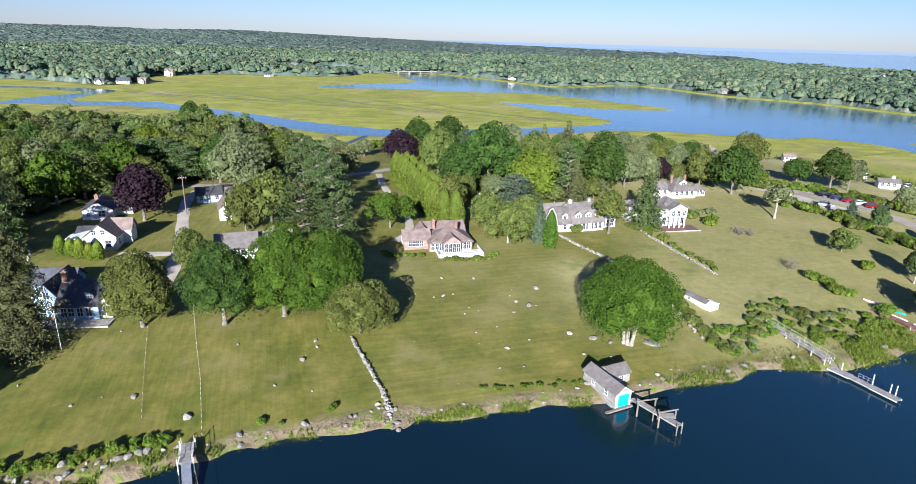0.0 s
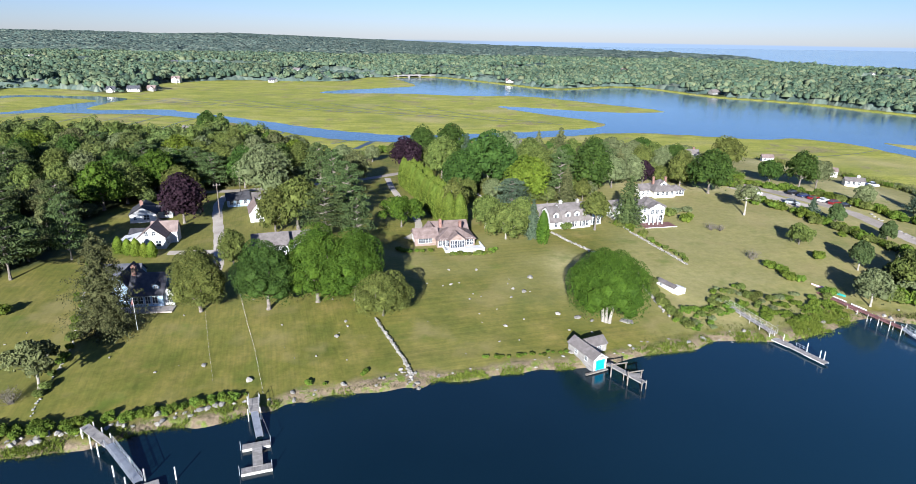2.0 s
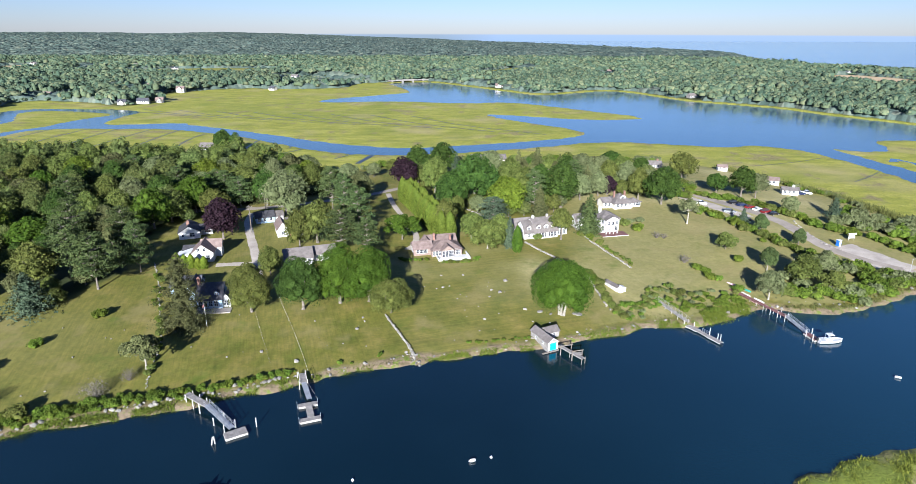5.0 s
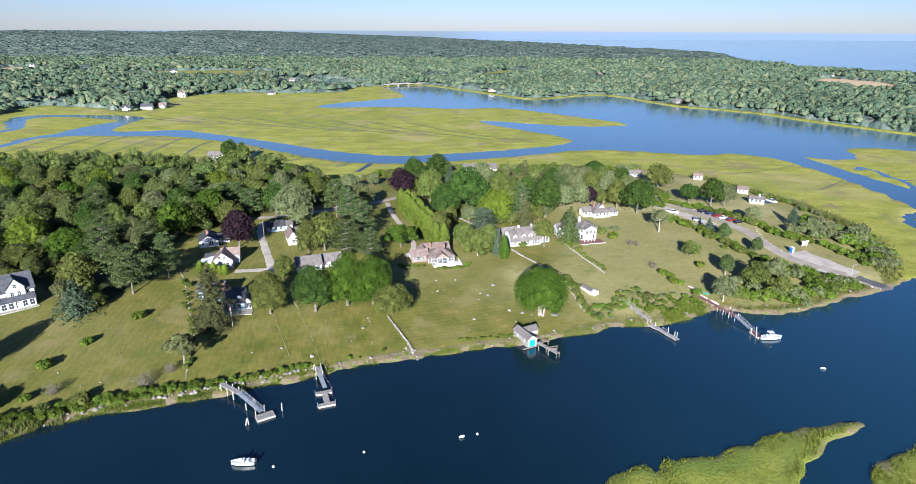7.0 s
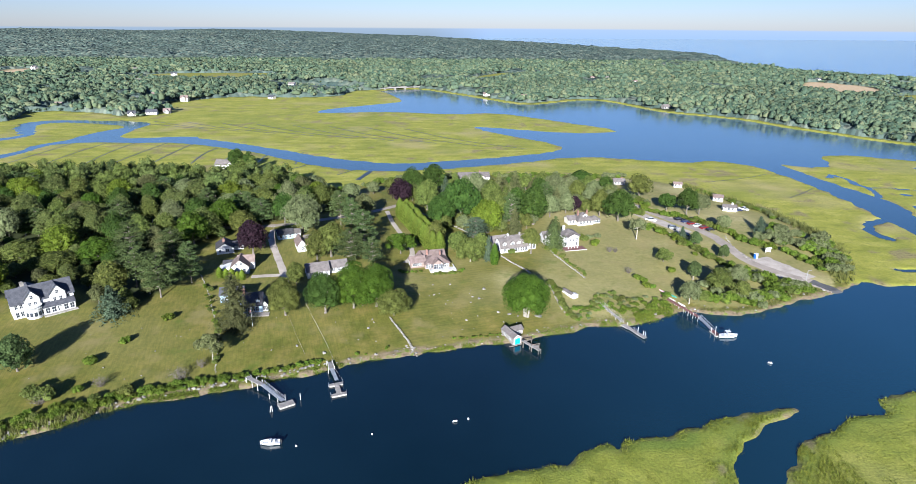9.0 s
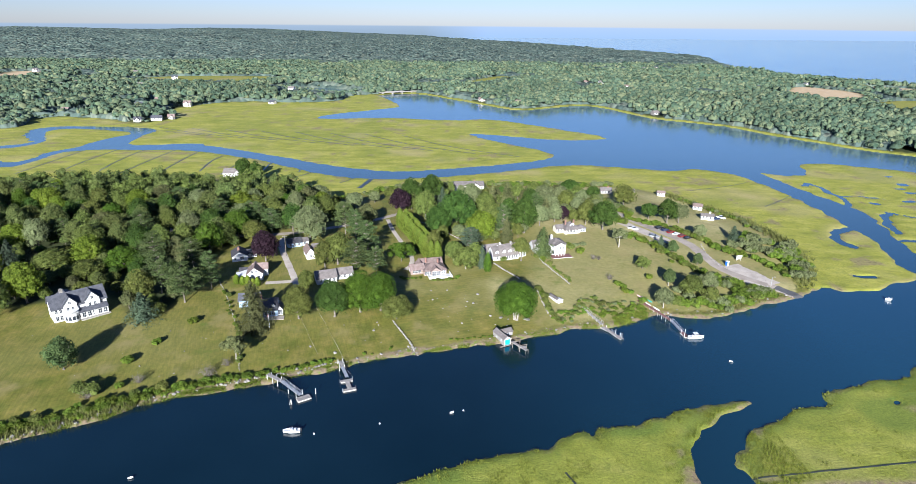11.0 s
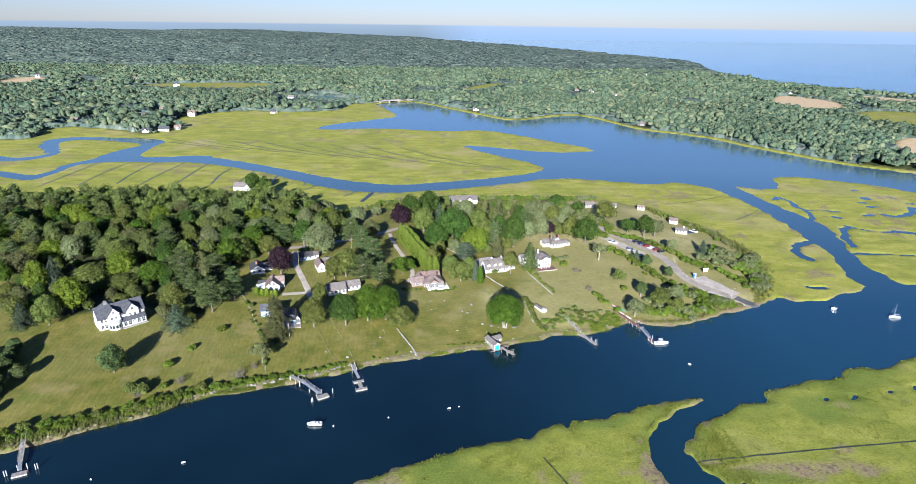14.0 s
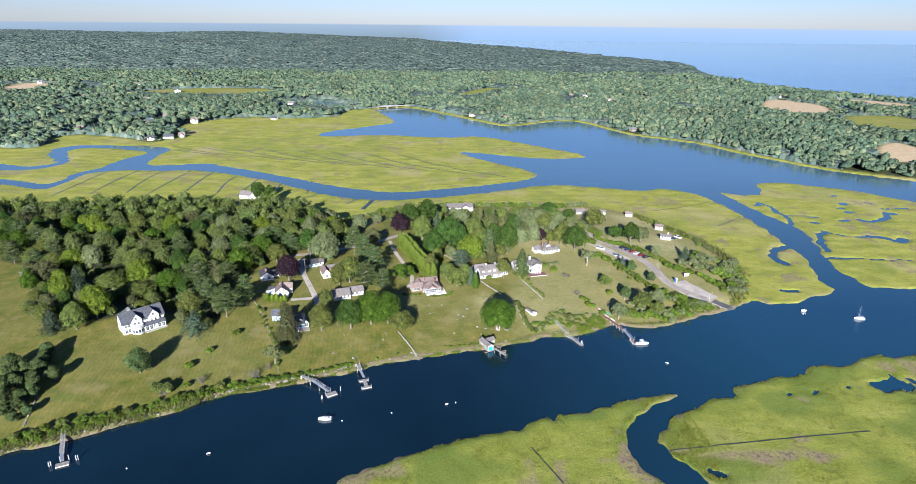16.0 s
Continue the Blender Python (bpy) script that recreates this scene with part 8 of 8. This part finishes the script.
BRUSH = [closed(p) for p in ([(56, 210), (76, 206), (98, 222), (104, 244), (92, 268), (64, 284), (44, 270), (50, 236)], [(-30, 236), (-8, 228), (44, 240), (40, 276), (6, 280), (-24, 262)], [(-112, 168), (-96, 172), (-66, 214), (-50, 222), (-60, 250), (-90, 256), (-112, 214)], [(-8, 186), (2, 176), (40, 180), (48, 208), (20, 222), (-8, 212)])]
GROVE_TREES = [(52, 204, 12.0, 5.0, "S"), (62, 229, 11.0, 5.2, "S"), (84, 263, 9.0, 5.0, "O"), (-52.8, 189.0, 16.9, 5.7, "P"), (-45.1, 175.5, 17.4, 5.5, "P"), (-37.1, 158.8, 17.0, 5.3, "P"), (-21.5, 248.8, 17.3, 7.3, "D"), (-9.6, 260.0, 16.8, 8.4, "D"), (-11.7, 217.7, 16.8, 6.8, "O"), (-1.9, 226.9, 16.5, 5.4, "B"),
               (-3.9, 189.0, 15.4, 7.6, "D"), (14.7, 234.6, 17.1, 6.3, "S"), (22.3, 215.3, 17.4, 6.8, "O"), (35.8, 229.1, 19.0, 6.2, "N"), (27.7, 236.1, 16.8, 5.5, "N"), (30.2, 187.2, 16.8, 4.6, "P"), (24.8, 198.6, 15.3, 6.6, "O"),
               (49.3, 224.2, 16.0, 6.2, "D"), (60.3, 246.5, 13.4, 7.4, "S"), (72.0, 253.8, 11.1, 5.9, "S"), (61.5, 211.7, 10.8, 5.0, "S"), (83.2, 281.3, 9.6, 7.1, "D")]
EAST_TREES = [(57.5, 272, 9.5, 5.6, "O"), (66, 258, 8.5, 5.0, "R"), (72.6, 272, 8.0, 5.0, "R"), (82, 287, 8.0, 5.2, "O"), (72.4, 241, 10.5, 5.2, "O"), (84.5, 252, 8.5, 4.6, "S"), (78.2, 231, 9.5, 4.6, "S"), (95.5, 266, 8.5, 5.0, "D"),
              (82.5, 223, 10.0, 5.0, "O"), (57.0, 216, 13.0, 4.2, "N"), (51.5, 221, 14.0, 4.8, "P"), (49.2, 246, 13.0, 4.6, "N"), (46, 262, 10.0, 5.2, "O"), (90, 238, 9.0, 4.4, "W"), (40, 274, 9.0, 5.0, "W")]
LANE_TREES = [(-57.6, 118.5, 9.5, 3.7, "O"), (-78.8, 250.9, 13.2, 8.0, "S"), (-69.1, 226.0, 13.2, 7.4, "O"), (-81.7, 195.0, 15.6, 6.5, "D"), (-96.3, 210.5, 15.5, 8.2, "O"), (-83.9, 224.0, 14.1, 6.9, "W"), (-43.6, 204.1, 12.9, 6.2, "R"), (-55.9, 243.2, 9.9, 5.7, "S"),
              (-54.6, 142.2, 13.9, 5.2, "O"), (-40.1, 140.2, 14.1, 6.0, "P"), (-30.6, 136.0, 13.0, 4.3, "P"), (78.0, 206.8, 13.5, 5.2, "O"), (-45.1, 256.7, 7.6, 4.2, "S"), (-36.4, 268.1, 6.9, 4.3, "O"), (-106.7, 196.4, 13.1, 7.0, "D"),
              (-97.4, 178.3, 11.6, 6.0, "O"), (-100.4, 237.5, 13.0, 7.2, "W"), (-112.4, 251.0, 12.7, 7.0, "O")]


def groves():
    rng = np.random.RandomState(31)
    for x, y, h, r, k in GROVE_TREES + LANE_TREES + EAST_TREES:
        plant(k, x, y, h, r, rng, "of the grove on the point", "grove on the point")
    taken = [(x, y) for x, y, *_ in GROVE_TREES + LANE_TREES + EAST_TREES]
    for area in BRUSH:
        for x, y in scatter(area, 6.2, rng, 2500):
            if clear_of(x, y) and min(math.hypot(x - a, y - b) for a, b in taken) > 4.5:
                plant("OSWRD"[rng.choice(5, p=(0.34, 0.24, 0.22, 0.12, 0.08))], x, y, 4.5 + 4.5 * rng.rand(), 2.4 + 1.6 * rng.rand(), rng, "in the brush on the point", "brush on the point", True)
    # tall clipped hedge of arborvitae in two rows
    first = column_tree("arborvitae", 10.4, 2.1, 420, M_HEDGE, 1500, 0.34)
    spots = [(-28.4 + 18.5 * t / 14 + dx, 203 - 53 * t / 14) for t in np.linspace(0, 14, 21) for dx in (0.0, 3.0)]
    for n, (x, y) in enumerate(spots):
        s = 0.92 + 0.14 * rng.rand()
        x += 3.4
        ob = first if n == 0 else again(first, x, y, rng.rand() * 360, 1.0, s)
        if n == 0:
            stand(first, x, y)
        tagged(ob, "tall yellow-green arborvitae in a long hedge", "hedge tree", "tall hedge")
    # small arborvitae in front of a cottage
    small = column_tree("arborvitae", 4.4, 1.3, 421, M_LEAF_LIME, 700, 0.24)
    for n, (x, y) in enumerate(((-88.8, 124.5), (-86.0, 123.6), (-83.6, 123.0), (-81.2, 122.4), (-79.4, 122.6))):
        ob = stand(small, x, y) if n == 0 else again(small, x, y, n * 50, 0.85 + 0.1 * (n % 3))
        tagged(ob, "small green arborvitae before a white cottage", "hedge tree", "cottage hedge")


def shrub_polys(rng, h, r, leaves, leaf, lobes=4):
    """The leaves of one wild shrub, for a joined thicket."""
    sets, cen, out = [], [], []
    for k in range(lobes):
        a, q = k * 2.4 + rng.rand(), r * (0.42 + 0.25 * rng.rand())
        c, s = np.array([math.cos(a) * r * 0.55 * (k > 0), math.sin(a) * r * 0.55 * (k > 0), h * (0.35 + 0.2 * rng.rand())]), np.array([q, q, h * 0.5])
        sets.append((c + BALL_0[0] * s * 0.85, BALL_0[1]))
        d = rng.normal(0, 1, (leaves // lobes, 3))
        d[:, 2] = np.abs(d[:, 2])
        d /= np.linalg.norm(d, axis=1)[:, None]
        cen.append(c + d * s * (0.9 + 0.3 * rng.rand(len(d), 1)))
        out.append(d)
    return sets + [leaf_quads(rng, np.concatenate(cen), np.concatenate(out), leaf)]


def shrub_set():
    return [shrub("shrub", 2.0, 1.7, 500, M_SHRUB, 520, 0.24), shrub("shrub", 1.6, 1.5, 501, M_SHRUB, 460, 0.22), shrub("shrub", 2.4, 1.8, 502, M_LEAF, 560, 0.26), shrub("shrub", 1.8, 1.6, 503, M_LEAF_SILVER, 460, 0.22)]


def shrubs():
    rng = np.random.RandomState(41)
    kinds = shrub_set()
    used = set()

    def put(x, y, k, s, label, group):
        if k not in used:
            used.add(k)
            ob = kinds[k]
            ob.matrix_world = pose(x, y, height(x, y), 0, 0, rng.rand() * 360) @ Matrix.Diagonal((s, s, s, 1))
        else:
            ob = again(kinds[k], x, y, rng.rand() * 360, s * (0.9 + 0.2 * rng.rand()), s)
        tagged(ob, label, "shrub", group)

    rows = (([(-152, 16), (-141, 19.5), (-125, 27), (-101, 39.5), (-90, 45.5), (-80, 52.5), (-68, 55.5)], 1.5, 1.0, 0.75, (0, 0, 1, 1), "bright green bank shrub above the shore rocks", "west bank shrubs"),
            ([(-150, 19), (-125, 29), (-101, 41.5), (-82, 54)], 2.4, 0.9, 0.85, (0, 1, 2), "bright green bank shrub above the shore rocks", "west bank shrubs"),
            ([(-66, 56.5), (-56, 59.6), (-47, 63.0), (-37, 67.2)], 1.6, 0.6, 0.5, (0, 1), "low bright green shrub along the bank", "middle bank shrubs"),
            ([(-28, 71), (-14, 75.5)], 3.0, 0.6, 0.35, (0, 1), "low bright green shrub along the bank", "middle bank shrubs"),
            ([(2, 81), (12, 83), (18, 84)], 0.8, 0.35, 0.25, (0, 1), "low bright green shrub along the bank", "middle bank shrubs"),
            ([(40.4, 123), (41.4, 116), (41.8, 109), (42.6, 101), (44.2, 95.5)], 0.85, 0.45, 0.56, (0, 2, 2), "green shrub on the overgrown wall", "wall shrubs"),
            ([(45.5, 157), (47.8, 151), (51.6, 141), (55.8, 129)], 1.3, 0.4, 0.36, (0, 2), "low green shrub along the stone wall", "wall shrubs"),
            ([(47, 95.5), (50, 98.5), (56, 110), (60, 113), (63, 110), (65, 104), (70, 106)], 1.0, 1.1, 0.46, (0, 2, 2, 3), "rank green shrub above the river bank", "east bank shrubs"),
            ([(57, 113), (62, 114.5), (66, 109), (75, 111), (81, 113)], 1.5, 1.0, 0.46, (2, 3, 0), "rank green shrub above the river bank", "east bank shrubs"),
            ([(94, 112), (104, 109), (116, 110), (128, 116), (140, 122)], 1.2, 1.6, 1.25, (0, 0, 1, 2, 3), "dense green thicket shrub beside the ramp", "ramp thicket"),
            ([(94, 118), (106, 124), (118, 128), (130, 124), (141, 123)], 1.5, 1.8, 1.3, (0, 2, 1, 3), "dense green thicket shrub beside the ramp", "ramp thicket"),
            ([(94, 190), (100, 183.5), (107, 171.5), (110, 158), (113, 150), (117, 142), (123, 133), (132, 126)], 1.4, 1.0, 1.0, (0, 2, 1), "green hedge shrub along the lane", "lane hedge"),
            ([(104, 222), (112, 211), (120, 206), (128, 196), (136, 181), (139, 168), (149, 162), (156, 150), (158, 140)], 1.3, 1.1, 1.05, (0, 0, 1, 2), "green hedge shrub along the lane", "lane hedge"),
            ([(62, 298), (76, 270), (87, 246), (97, 220), (101, 206)], 1.5, 0.9, 1.25, (0, 2, 3), "green hedge shrub along the lane", "lane hedge"),
            ([(84, 296), (92, 272), (102, 246), (109, 226)], 1.5, 1.0, 1.3, (2, 0, 3), "green hedge shrub along the lane", "lane hedge"),
            ([(148, 176), (160, 172), (170, 162), (168, 148), (162, 138)], 1.3, 2.8, 1.4, (3, 3, 3, 0), "silvery green thicket shrub at the marsh's edge", "marsh edge thicket"),
            ([(156, 190), (168, 184), (176, 176), (174, 160), (166, 146)], 1.4, 2.6, 1.4, (3, 3, 0, 3), "silvery green thicket shrub at the marsh's edge", "marsh edge thicket"),
            ([(176, 205), (174, 226), (166, 246), (154, 272)], 2.2, 1.2, 0.8, (3, 1, 0), "low green shrub at the marsh's edge", "marsh edge thicket"),
            ([(120, 308), (84, 304), (40, 308), (0, 304), (-24, 300), (-46, 286), (-70, 268)], 1.7, 2.0, 1.25, (0, 3, 2), "low green shrub at the marsh's edge", "marsh edge thicket"),
            ([(-92, 118), (-82, 98), (-75, 84), (-71.5, 74), (-68.5, 62)], 2.6, 0.5, 0.5, (0, 2, 1), "low green shrub on the old stone wall", "wall shrubs"),
            ([(-20, 131), (-15, 131.5), (-10, 132)], 1.5, 0.4, 0.6, (0, 1), "clipped green foundation shrub by the shingled house", "garden shrubs"),
            ([(-5.5, 129.2), (0, 129.6), (4.5, 131), (6.5, 134)], 1.0, 0.2, 0.42, (2, 0), "clipped green hedge round the white terrace", "garden shrubs"),
            ([(27, 152), (31, 153.4)], 3.0, 0.2, 0.7, (2,), "round clipped shrub by the white house", "garden shrubs"),
            ([(56, 168), (62, 172), (72, 176)], 2.6, 1.0, 0.8, (0, 2, 3), "garden shrub between two white houses", "garden shrubs"),
            ([(44, 158), (48, 153), (50, 146)], 2.0, 0.8, 0.6, (0, 2), "garden shrub between two white houses", "garden shrubs"))
    mats = (M_SHRUB, M_SHRUB, M_LEAF, M_LEAF_SILVER)
    joined = {}
    for line, step, jit, size, ks, label, group in rows:
        for x, y in place_row(line, step, rng, jit):
            if group in ("ramp thicket", "lane hedge", "marsh edge thicket"):
                k = ks[rng.randint(len(ks))]
                s = size * (0.7 + 0.6 * rng.rand())
                g = height(x, y)
                if g > 0.35:
                    joined.setdefault((group, k), []).extend((v * s * np.array([1, 1, 0.9 + 0.3 * rng.rand()]) + (x, y, g), f) for v, f in shrub_polys(rng, 2.0, 1.7, 300, 0.27))
            elif inside(UPLAND, np.array([x]), np.array([y]))[0] > 0.5:
                put(x, y, ks[rng.randint(len(ks))], size * (0.7 + 0.6 * rng.rand()), label, group)
    names = {"ramp thicket": "dense green thicket beside the boat ramp", "lane hedge": "green hedge of mixed shrubs along the lane", "marsh edge thicket": "silvery green thicket at the marsh's edge"}
    for (group, k), sets in joined.items():
        tagged(new("thicket", mixed_mesh("thicket", sets, mats[k])), names[group], "thicket", kind="stuff")
    L = "lone green bush on the mown lawn"
    for x, y, s in ((-105.4, 63.2, 1.2), (-100.9, 75.1, 0.9), (-94.1, 90.2, 1.0), (-112, 47, 1.3), (-108, 45.6, 1.4), (-101.5, 49.6, 0.9), (91.4, 134.6, 1.1), (108, 152.8, 0.7), (75.8, 128.0, 0.9), (77.6, 125.4, 0.9), (77.2, 121.0, 1.0), (79.4, 120.0, 0.75), (66.6, 164.0, 1.2), (82.6, 113.4, 0.9)):
        put(x, y, 0 if s < 1.25 else 2, s, L, "lawn bushes")
    # dark trees along the far west wall
    dark = broad_tree("tree", 6.5, 3.2, 520, M_NEEDLE, None, 0.05, 1300, 0.3, 10)
    for n, (x, y, s) in enumerate(((-158.2, 46, 1.0), (-159.3, 38.5, 0.9), (-154.8, 53, 1.05), (-163, 57, 1.15), (-166, 66, 1.0), (-171.9, 53, 1.2), (-162.4, 34, 0.9), (-160, 30, 0.8), (-170, 44, 1.2), (-176, 60, 1.2), (-152, 31, 0.7), (-156.5, 42.0, 0.9), (-161.5, 50, 1.05), (-164.5, 61.5, 1.05), (-157.5, 34, 0.8), (-155, 27, 0.7), (-168, 71, 1.0), (-168, 56, 1.1), (-166, 47, 1.1), (-166, 39, 1.0))):
        ob = stand(dark, x, y, 0, s) if n == 0 else again(dark, x, y, n * 47, s)
        tree_tag(ob, "dark green cedar along an old wall", group="wall cedars")
    # bare grey shrubs
    twig = twiggy("shrub", 3.4, 2.6, 530, M_TWIG)
    for n, (x, y, s) in enumerate(((-96.7, 52.5, 0.9), (-76.5, 56.5, 1.15), (-108.5, 44.0, 1.0), (-72.5, 62.5, 0.8), (73.6, 133.3, 0.8), (71.2, 156.0, 0.7), (73.6, 155.4, 0.6), (114, 121, 1.2))):
        ob = stand(twig, x, y, 0, s) if n == 0 else again(twig, x, y, n * 61, s)
        tagged(ob, "bare grey twiggy shrub", "shrub", "bare shrubs")


def blades(spots, z, high, rng, per=7, wide=0.05, lean=0.35):
    """Sheaves of narrow upright blades at each spot."""
    n = len(spots) * per
    base = np.repeat(np.column_stack([spots, z]), per, 0) + np.column_stack([rng.normal(0, 0.22, (n, 2)), np.zeros(n)])
    a = rng.rand(n) * 6.283
    h = np.repeat(high, per) * (0.6 + 0.6 * rng.rand(n))
    tip = base + np.column_stack([np.cos(a) * h * lean, np.sin(a) * h * lean, h])
    side = np.column_stack([-np.sin(a), np.cos(a), np.zeros(n)]) * wide * (0.6 + h[:, None])
    v = np.stack([base - side, base + side, tip + side * 0.25, tip - side * 0.25], 1).reshape(-1, 3)
    return v, np.arange(4 * n).reshape(n, 4)


def reeds():
    """Reeds and cordgrass on the banks and along the marsh edges."""
    rng = np.random.RandomState(51)
    groups = []
    for line, step, jit, h in (([(-160, 8), (-141, 17.5), (-125, 24.5), (-101, 37.5), (-90, 44)], 0.10, 1.1, 1.5), ([(46, 97), (58, 96), (70, 100), (82, 104.5), (86, 108)], 0.07, 1.3, 0.34), ([(92, 103), (112, 104.5), (130, 115), (146, 121.5)], 0.12, 0.9, 0.7),
                               ([(160, 132), (172, 152), (180, 176), (182, 200), (176, 228), (162, 258), (148, 290)], 0.12, 2.4, 2.0), ([(32, 87), (46, 93)], 0.08, 1.2, 0.3)):
        p = np.array(place_row(line, step, rng, jit))
        groups.append((p, h))
    # river edge of the lawn
    edge = np.array(place_row([(-68, 53), (-47, 60.6), (-29, 67.6), (-10, 74.2), (14, 80.4), (20, 81)], 0.12, rng, 0.55))
    groups.append((edge, 0.26))
    sets = []
    for p, h in groups:
        z, _ = survey(p[:, 0], p[:, 1])
        keep = z > -0.25
        sets.append(blades(p[keep], z[keep] - 0.1, np.full(keep.sum(), h), rng, 5))
    ob = new("reeds", mixed_mesh("reeds", sets, M_REED))
    tagged(ob, "pale green reeds along the banks and marsh edge", "reeds", kind="stuff")
    # tussocks on the two marshes across the river
    sets = []
    for outline, count in ((NEAR_MARSH_WEST, 26000), (NEAR_MARSH_EAST, 34000)):
        lo, hi = np.maximum(outline.min(0), (-45, -12)), np.minimum(outline.max(0), (230, 90))
        p = lo + rng.rand(count, 2) * (hi - lo)
        z, soil = survey(p[:, 0], p[:, 1])
        d = inside(outline, p[:, 0], p[:, 1])
        clump = rough_field(p[:, 0], p[:, 1], 2.6, 61) + 0.6 * rough_field(p[:, 0], p[:, 1], 9, 62)
        keep = (z > 0.12) & ((clump > 0.05) | (d < 2.0)) & (soil["wrack"] < 0.4)
        p, z, d, clump = p[keep], z[keep], d[keep], clump[keep]
        high = 0.20 + 0.20 * np.clip(clump, 0, 1) + 0.22 * np.exp(-np.maximum(d, 0) / 1.8)
        sets.append(blades(p, z - 0.08, high, rng, 4, 0.07, 0.9))
    ob = new("marsh_grass", mixed_mesh("marsh_grass", sets, M_CORDGRASS))
    tagged(ob, "thick yellow-green cordgrass on the near marshes", "marsh grass", kind="stuff")


def bank_growth():
    """Tangled bright green growth on the bank tops and tufts of cordgrass standing in the shallows."""
    rng = np.random.RandomState(71)
    beds = (([(-156, 14), (-141, 20), (-125, 27.5), (-101, 40.5), (-84, 50.5), (-70, 54.6), (-57.5, 59)], 0.62, 1.0, 0.62, "bright green tangle on the bank above the shore rocks"),
            ([(-56, 59.6), (-47, 63.4), (-37.4, 67.6)], 0.5, 0.55, 0.42, "bright green tangle on the bank above the shore rocks"),
            ([(44, 96.5), (47.5, 103), (54, 101.5), (57, 107)], 0.6, 1.4, 0.55, "rank yellow-green growth on the river bank"),
            ([(60, 100), (68, 103), (76, 106), (82, 110)], 0.45, 1.8, 0.6, "rank yellow-green growth on the river bank"))
    for line, step, jit, size, label in beds:
        sets = []
        for x, y in place_row(line, step, rng, jit):
            if inside(UPLAND, np.array([x]), np.array([y]))[0] > 0.8:
                s = size * (0.6 + 0.8 * rng.rand())
                sets += [(v * s + (x, y, height(x, y) - 0.1), f) for v, f in shrub_polys(rng, 1.5, 1.5, 110, 0.30, 3)]
        tagged(new("bank_growth", mixed_mesh("bank_growth", sets, M_SHRUB)), label, "undergrowth", kind="stuff")
    tufts = []
    for line, step, jit, high in (([(-112, 29.5), (-101, 35.3), (-90, 42), (-82, 47.2), (-70, 50.5), (-60, 54), (-54, 56)], 0.022, 0.7, 0.2), ([(-53, 56.4), (-47, 58.8), (-40, 61.8), (-36, 63.4)], 0.016, 0.9, 0.22),
                                  ([(-32, 65.4), (-22, 69), (-13, 72)], 0.02, 0.6, 0.18), ([(-7, 74.2), (6, 77.6), (19, 79.8)], 0.025, 0.5, 0.16), ([(31, 84.5), (36, 86.2), (42, 88.2)], 0.016, 1.1, 0.2),
                                  ([(46, 90.6), (58, 93.2), (66, 95.0)], 0.022, 0.9, 0.22), ([(62, 95.6), (72, 98.4), (80, 102.6)], 0.012, 1.7, 0.4)):
        p = np.array(place_row(line, step, rng, jit))
        p = p[rough_field(p[:, 0], p[:, 1], 3.4, 72) + 0.4 * rough_field(p[:, 0], p[:, 1], 1.3, 73) > -0.25]
        z, _ = survey(p[:, 0], p[:, 1])
        keep = z > -0.75
        tufts.append(blades(p[keep], np.maximum(z[keep], -0.3) - 0.05, np.full(keep.sum(), high) + 0.15, rng, 4, 0.10, 0.8))
    tagged(new("cordgrass", mixed_mesh("cordgrass", tufts, M_FRINGE)), "yellow-green cordgrass tufts along the water's edge", "cordgrass", kind="stuff")


M_CORDGRASS = leafy("cordgrass_blades", (0.080, 0.105, 0.014), (0.205, 0.215, 0.034), vary=0.0, hue=0.0)


def ditches():
    """Straight drainage ditches cut through the salt marsh, with dark water in them."""
    lines = [((76, 9), (121, 15), (158, 19)), ((32, 12), (36, 3), (40, -6)), ((171, 297), (200, 308), (222, 321)), ((205, 258), (220, 270), (235, 284))]
    lines += [((-55, 332), (-57, 318), (-61, 300)), ((-69, 332), (-71, 324), (-77, 314)), ((-104, 350), (-108, 338), (-115, 330))]
    for k in range(9):
        x = -322 + 25.5 * k
        lines.append(((x + 2 * (k % 2), 432 - 5 * k * (k > 4)), (x - 1, 388), (x - 2 + 3 * (k % 3), 338 + 5 * (k % 3))))
    for k in range(9):
        x = -290 + 38 * k
        lines.append(((x - 60, 560 - 6 * k), (x - 10, 530 - 10 * k), (x + 50, 505 - 12 * k)))
    for n, line in enumerate(lines):
        ribbon("ditch", line, 0.6 if n < 4 else 3.4 if n == 4 else 1.35, M_DITCH, "dark water-filled drainage ditch through the marsh", 0.09, "ditch")


M_DITCH = plain("dark_ditch_water", (0.018, 0.024, 0.018), (0.05, 0.055, 0.035), 0.3, 0.35, bump=0.05, vary=0)
groves()
shrubs()
bank_growth()
reeds()
ditches()
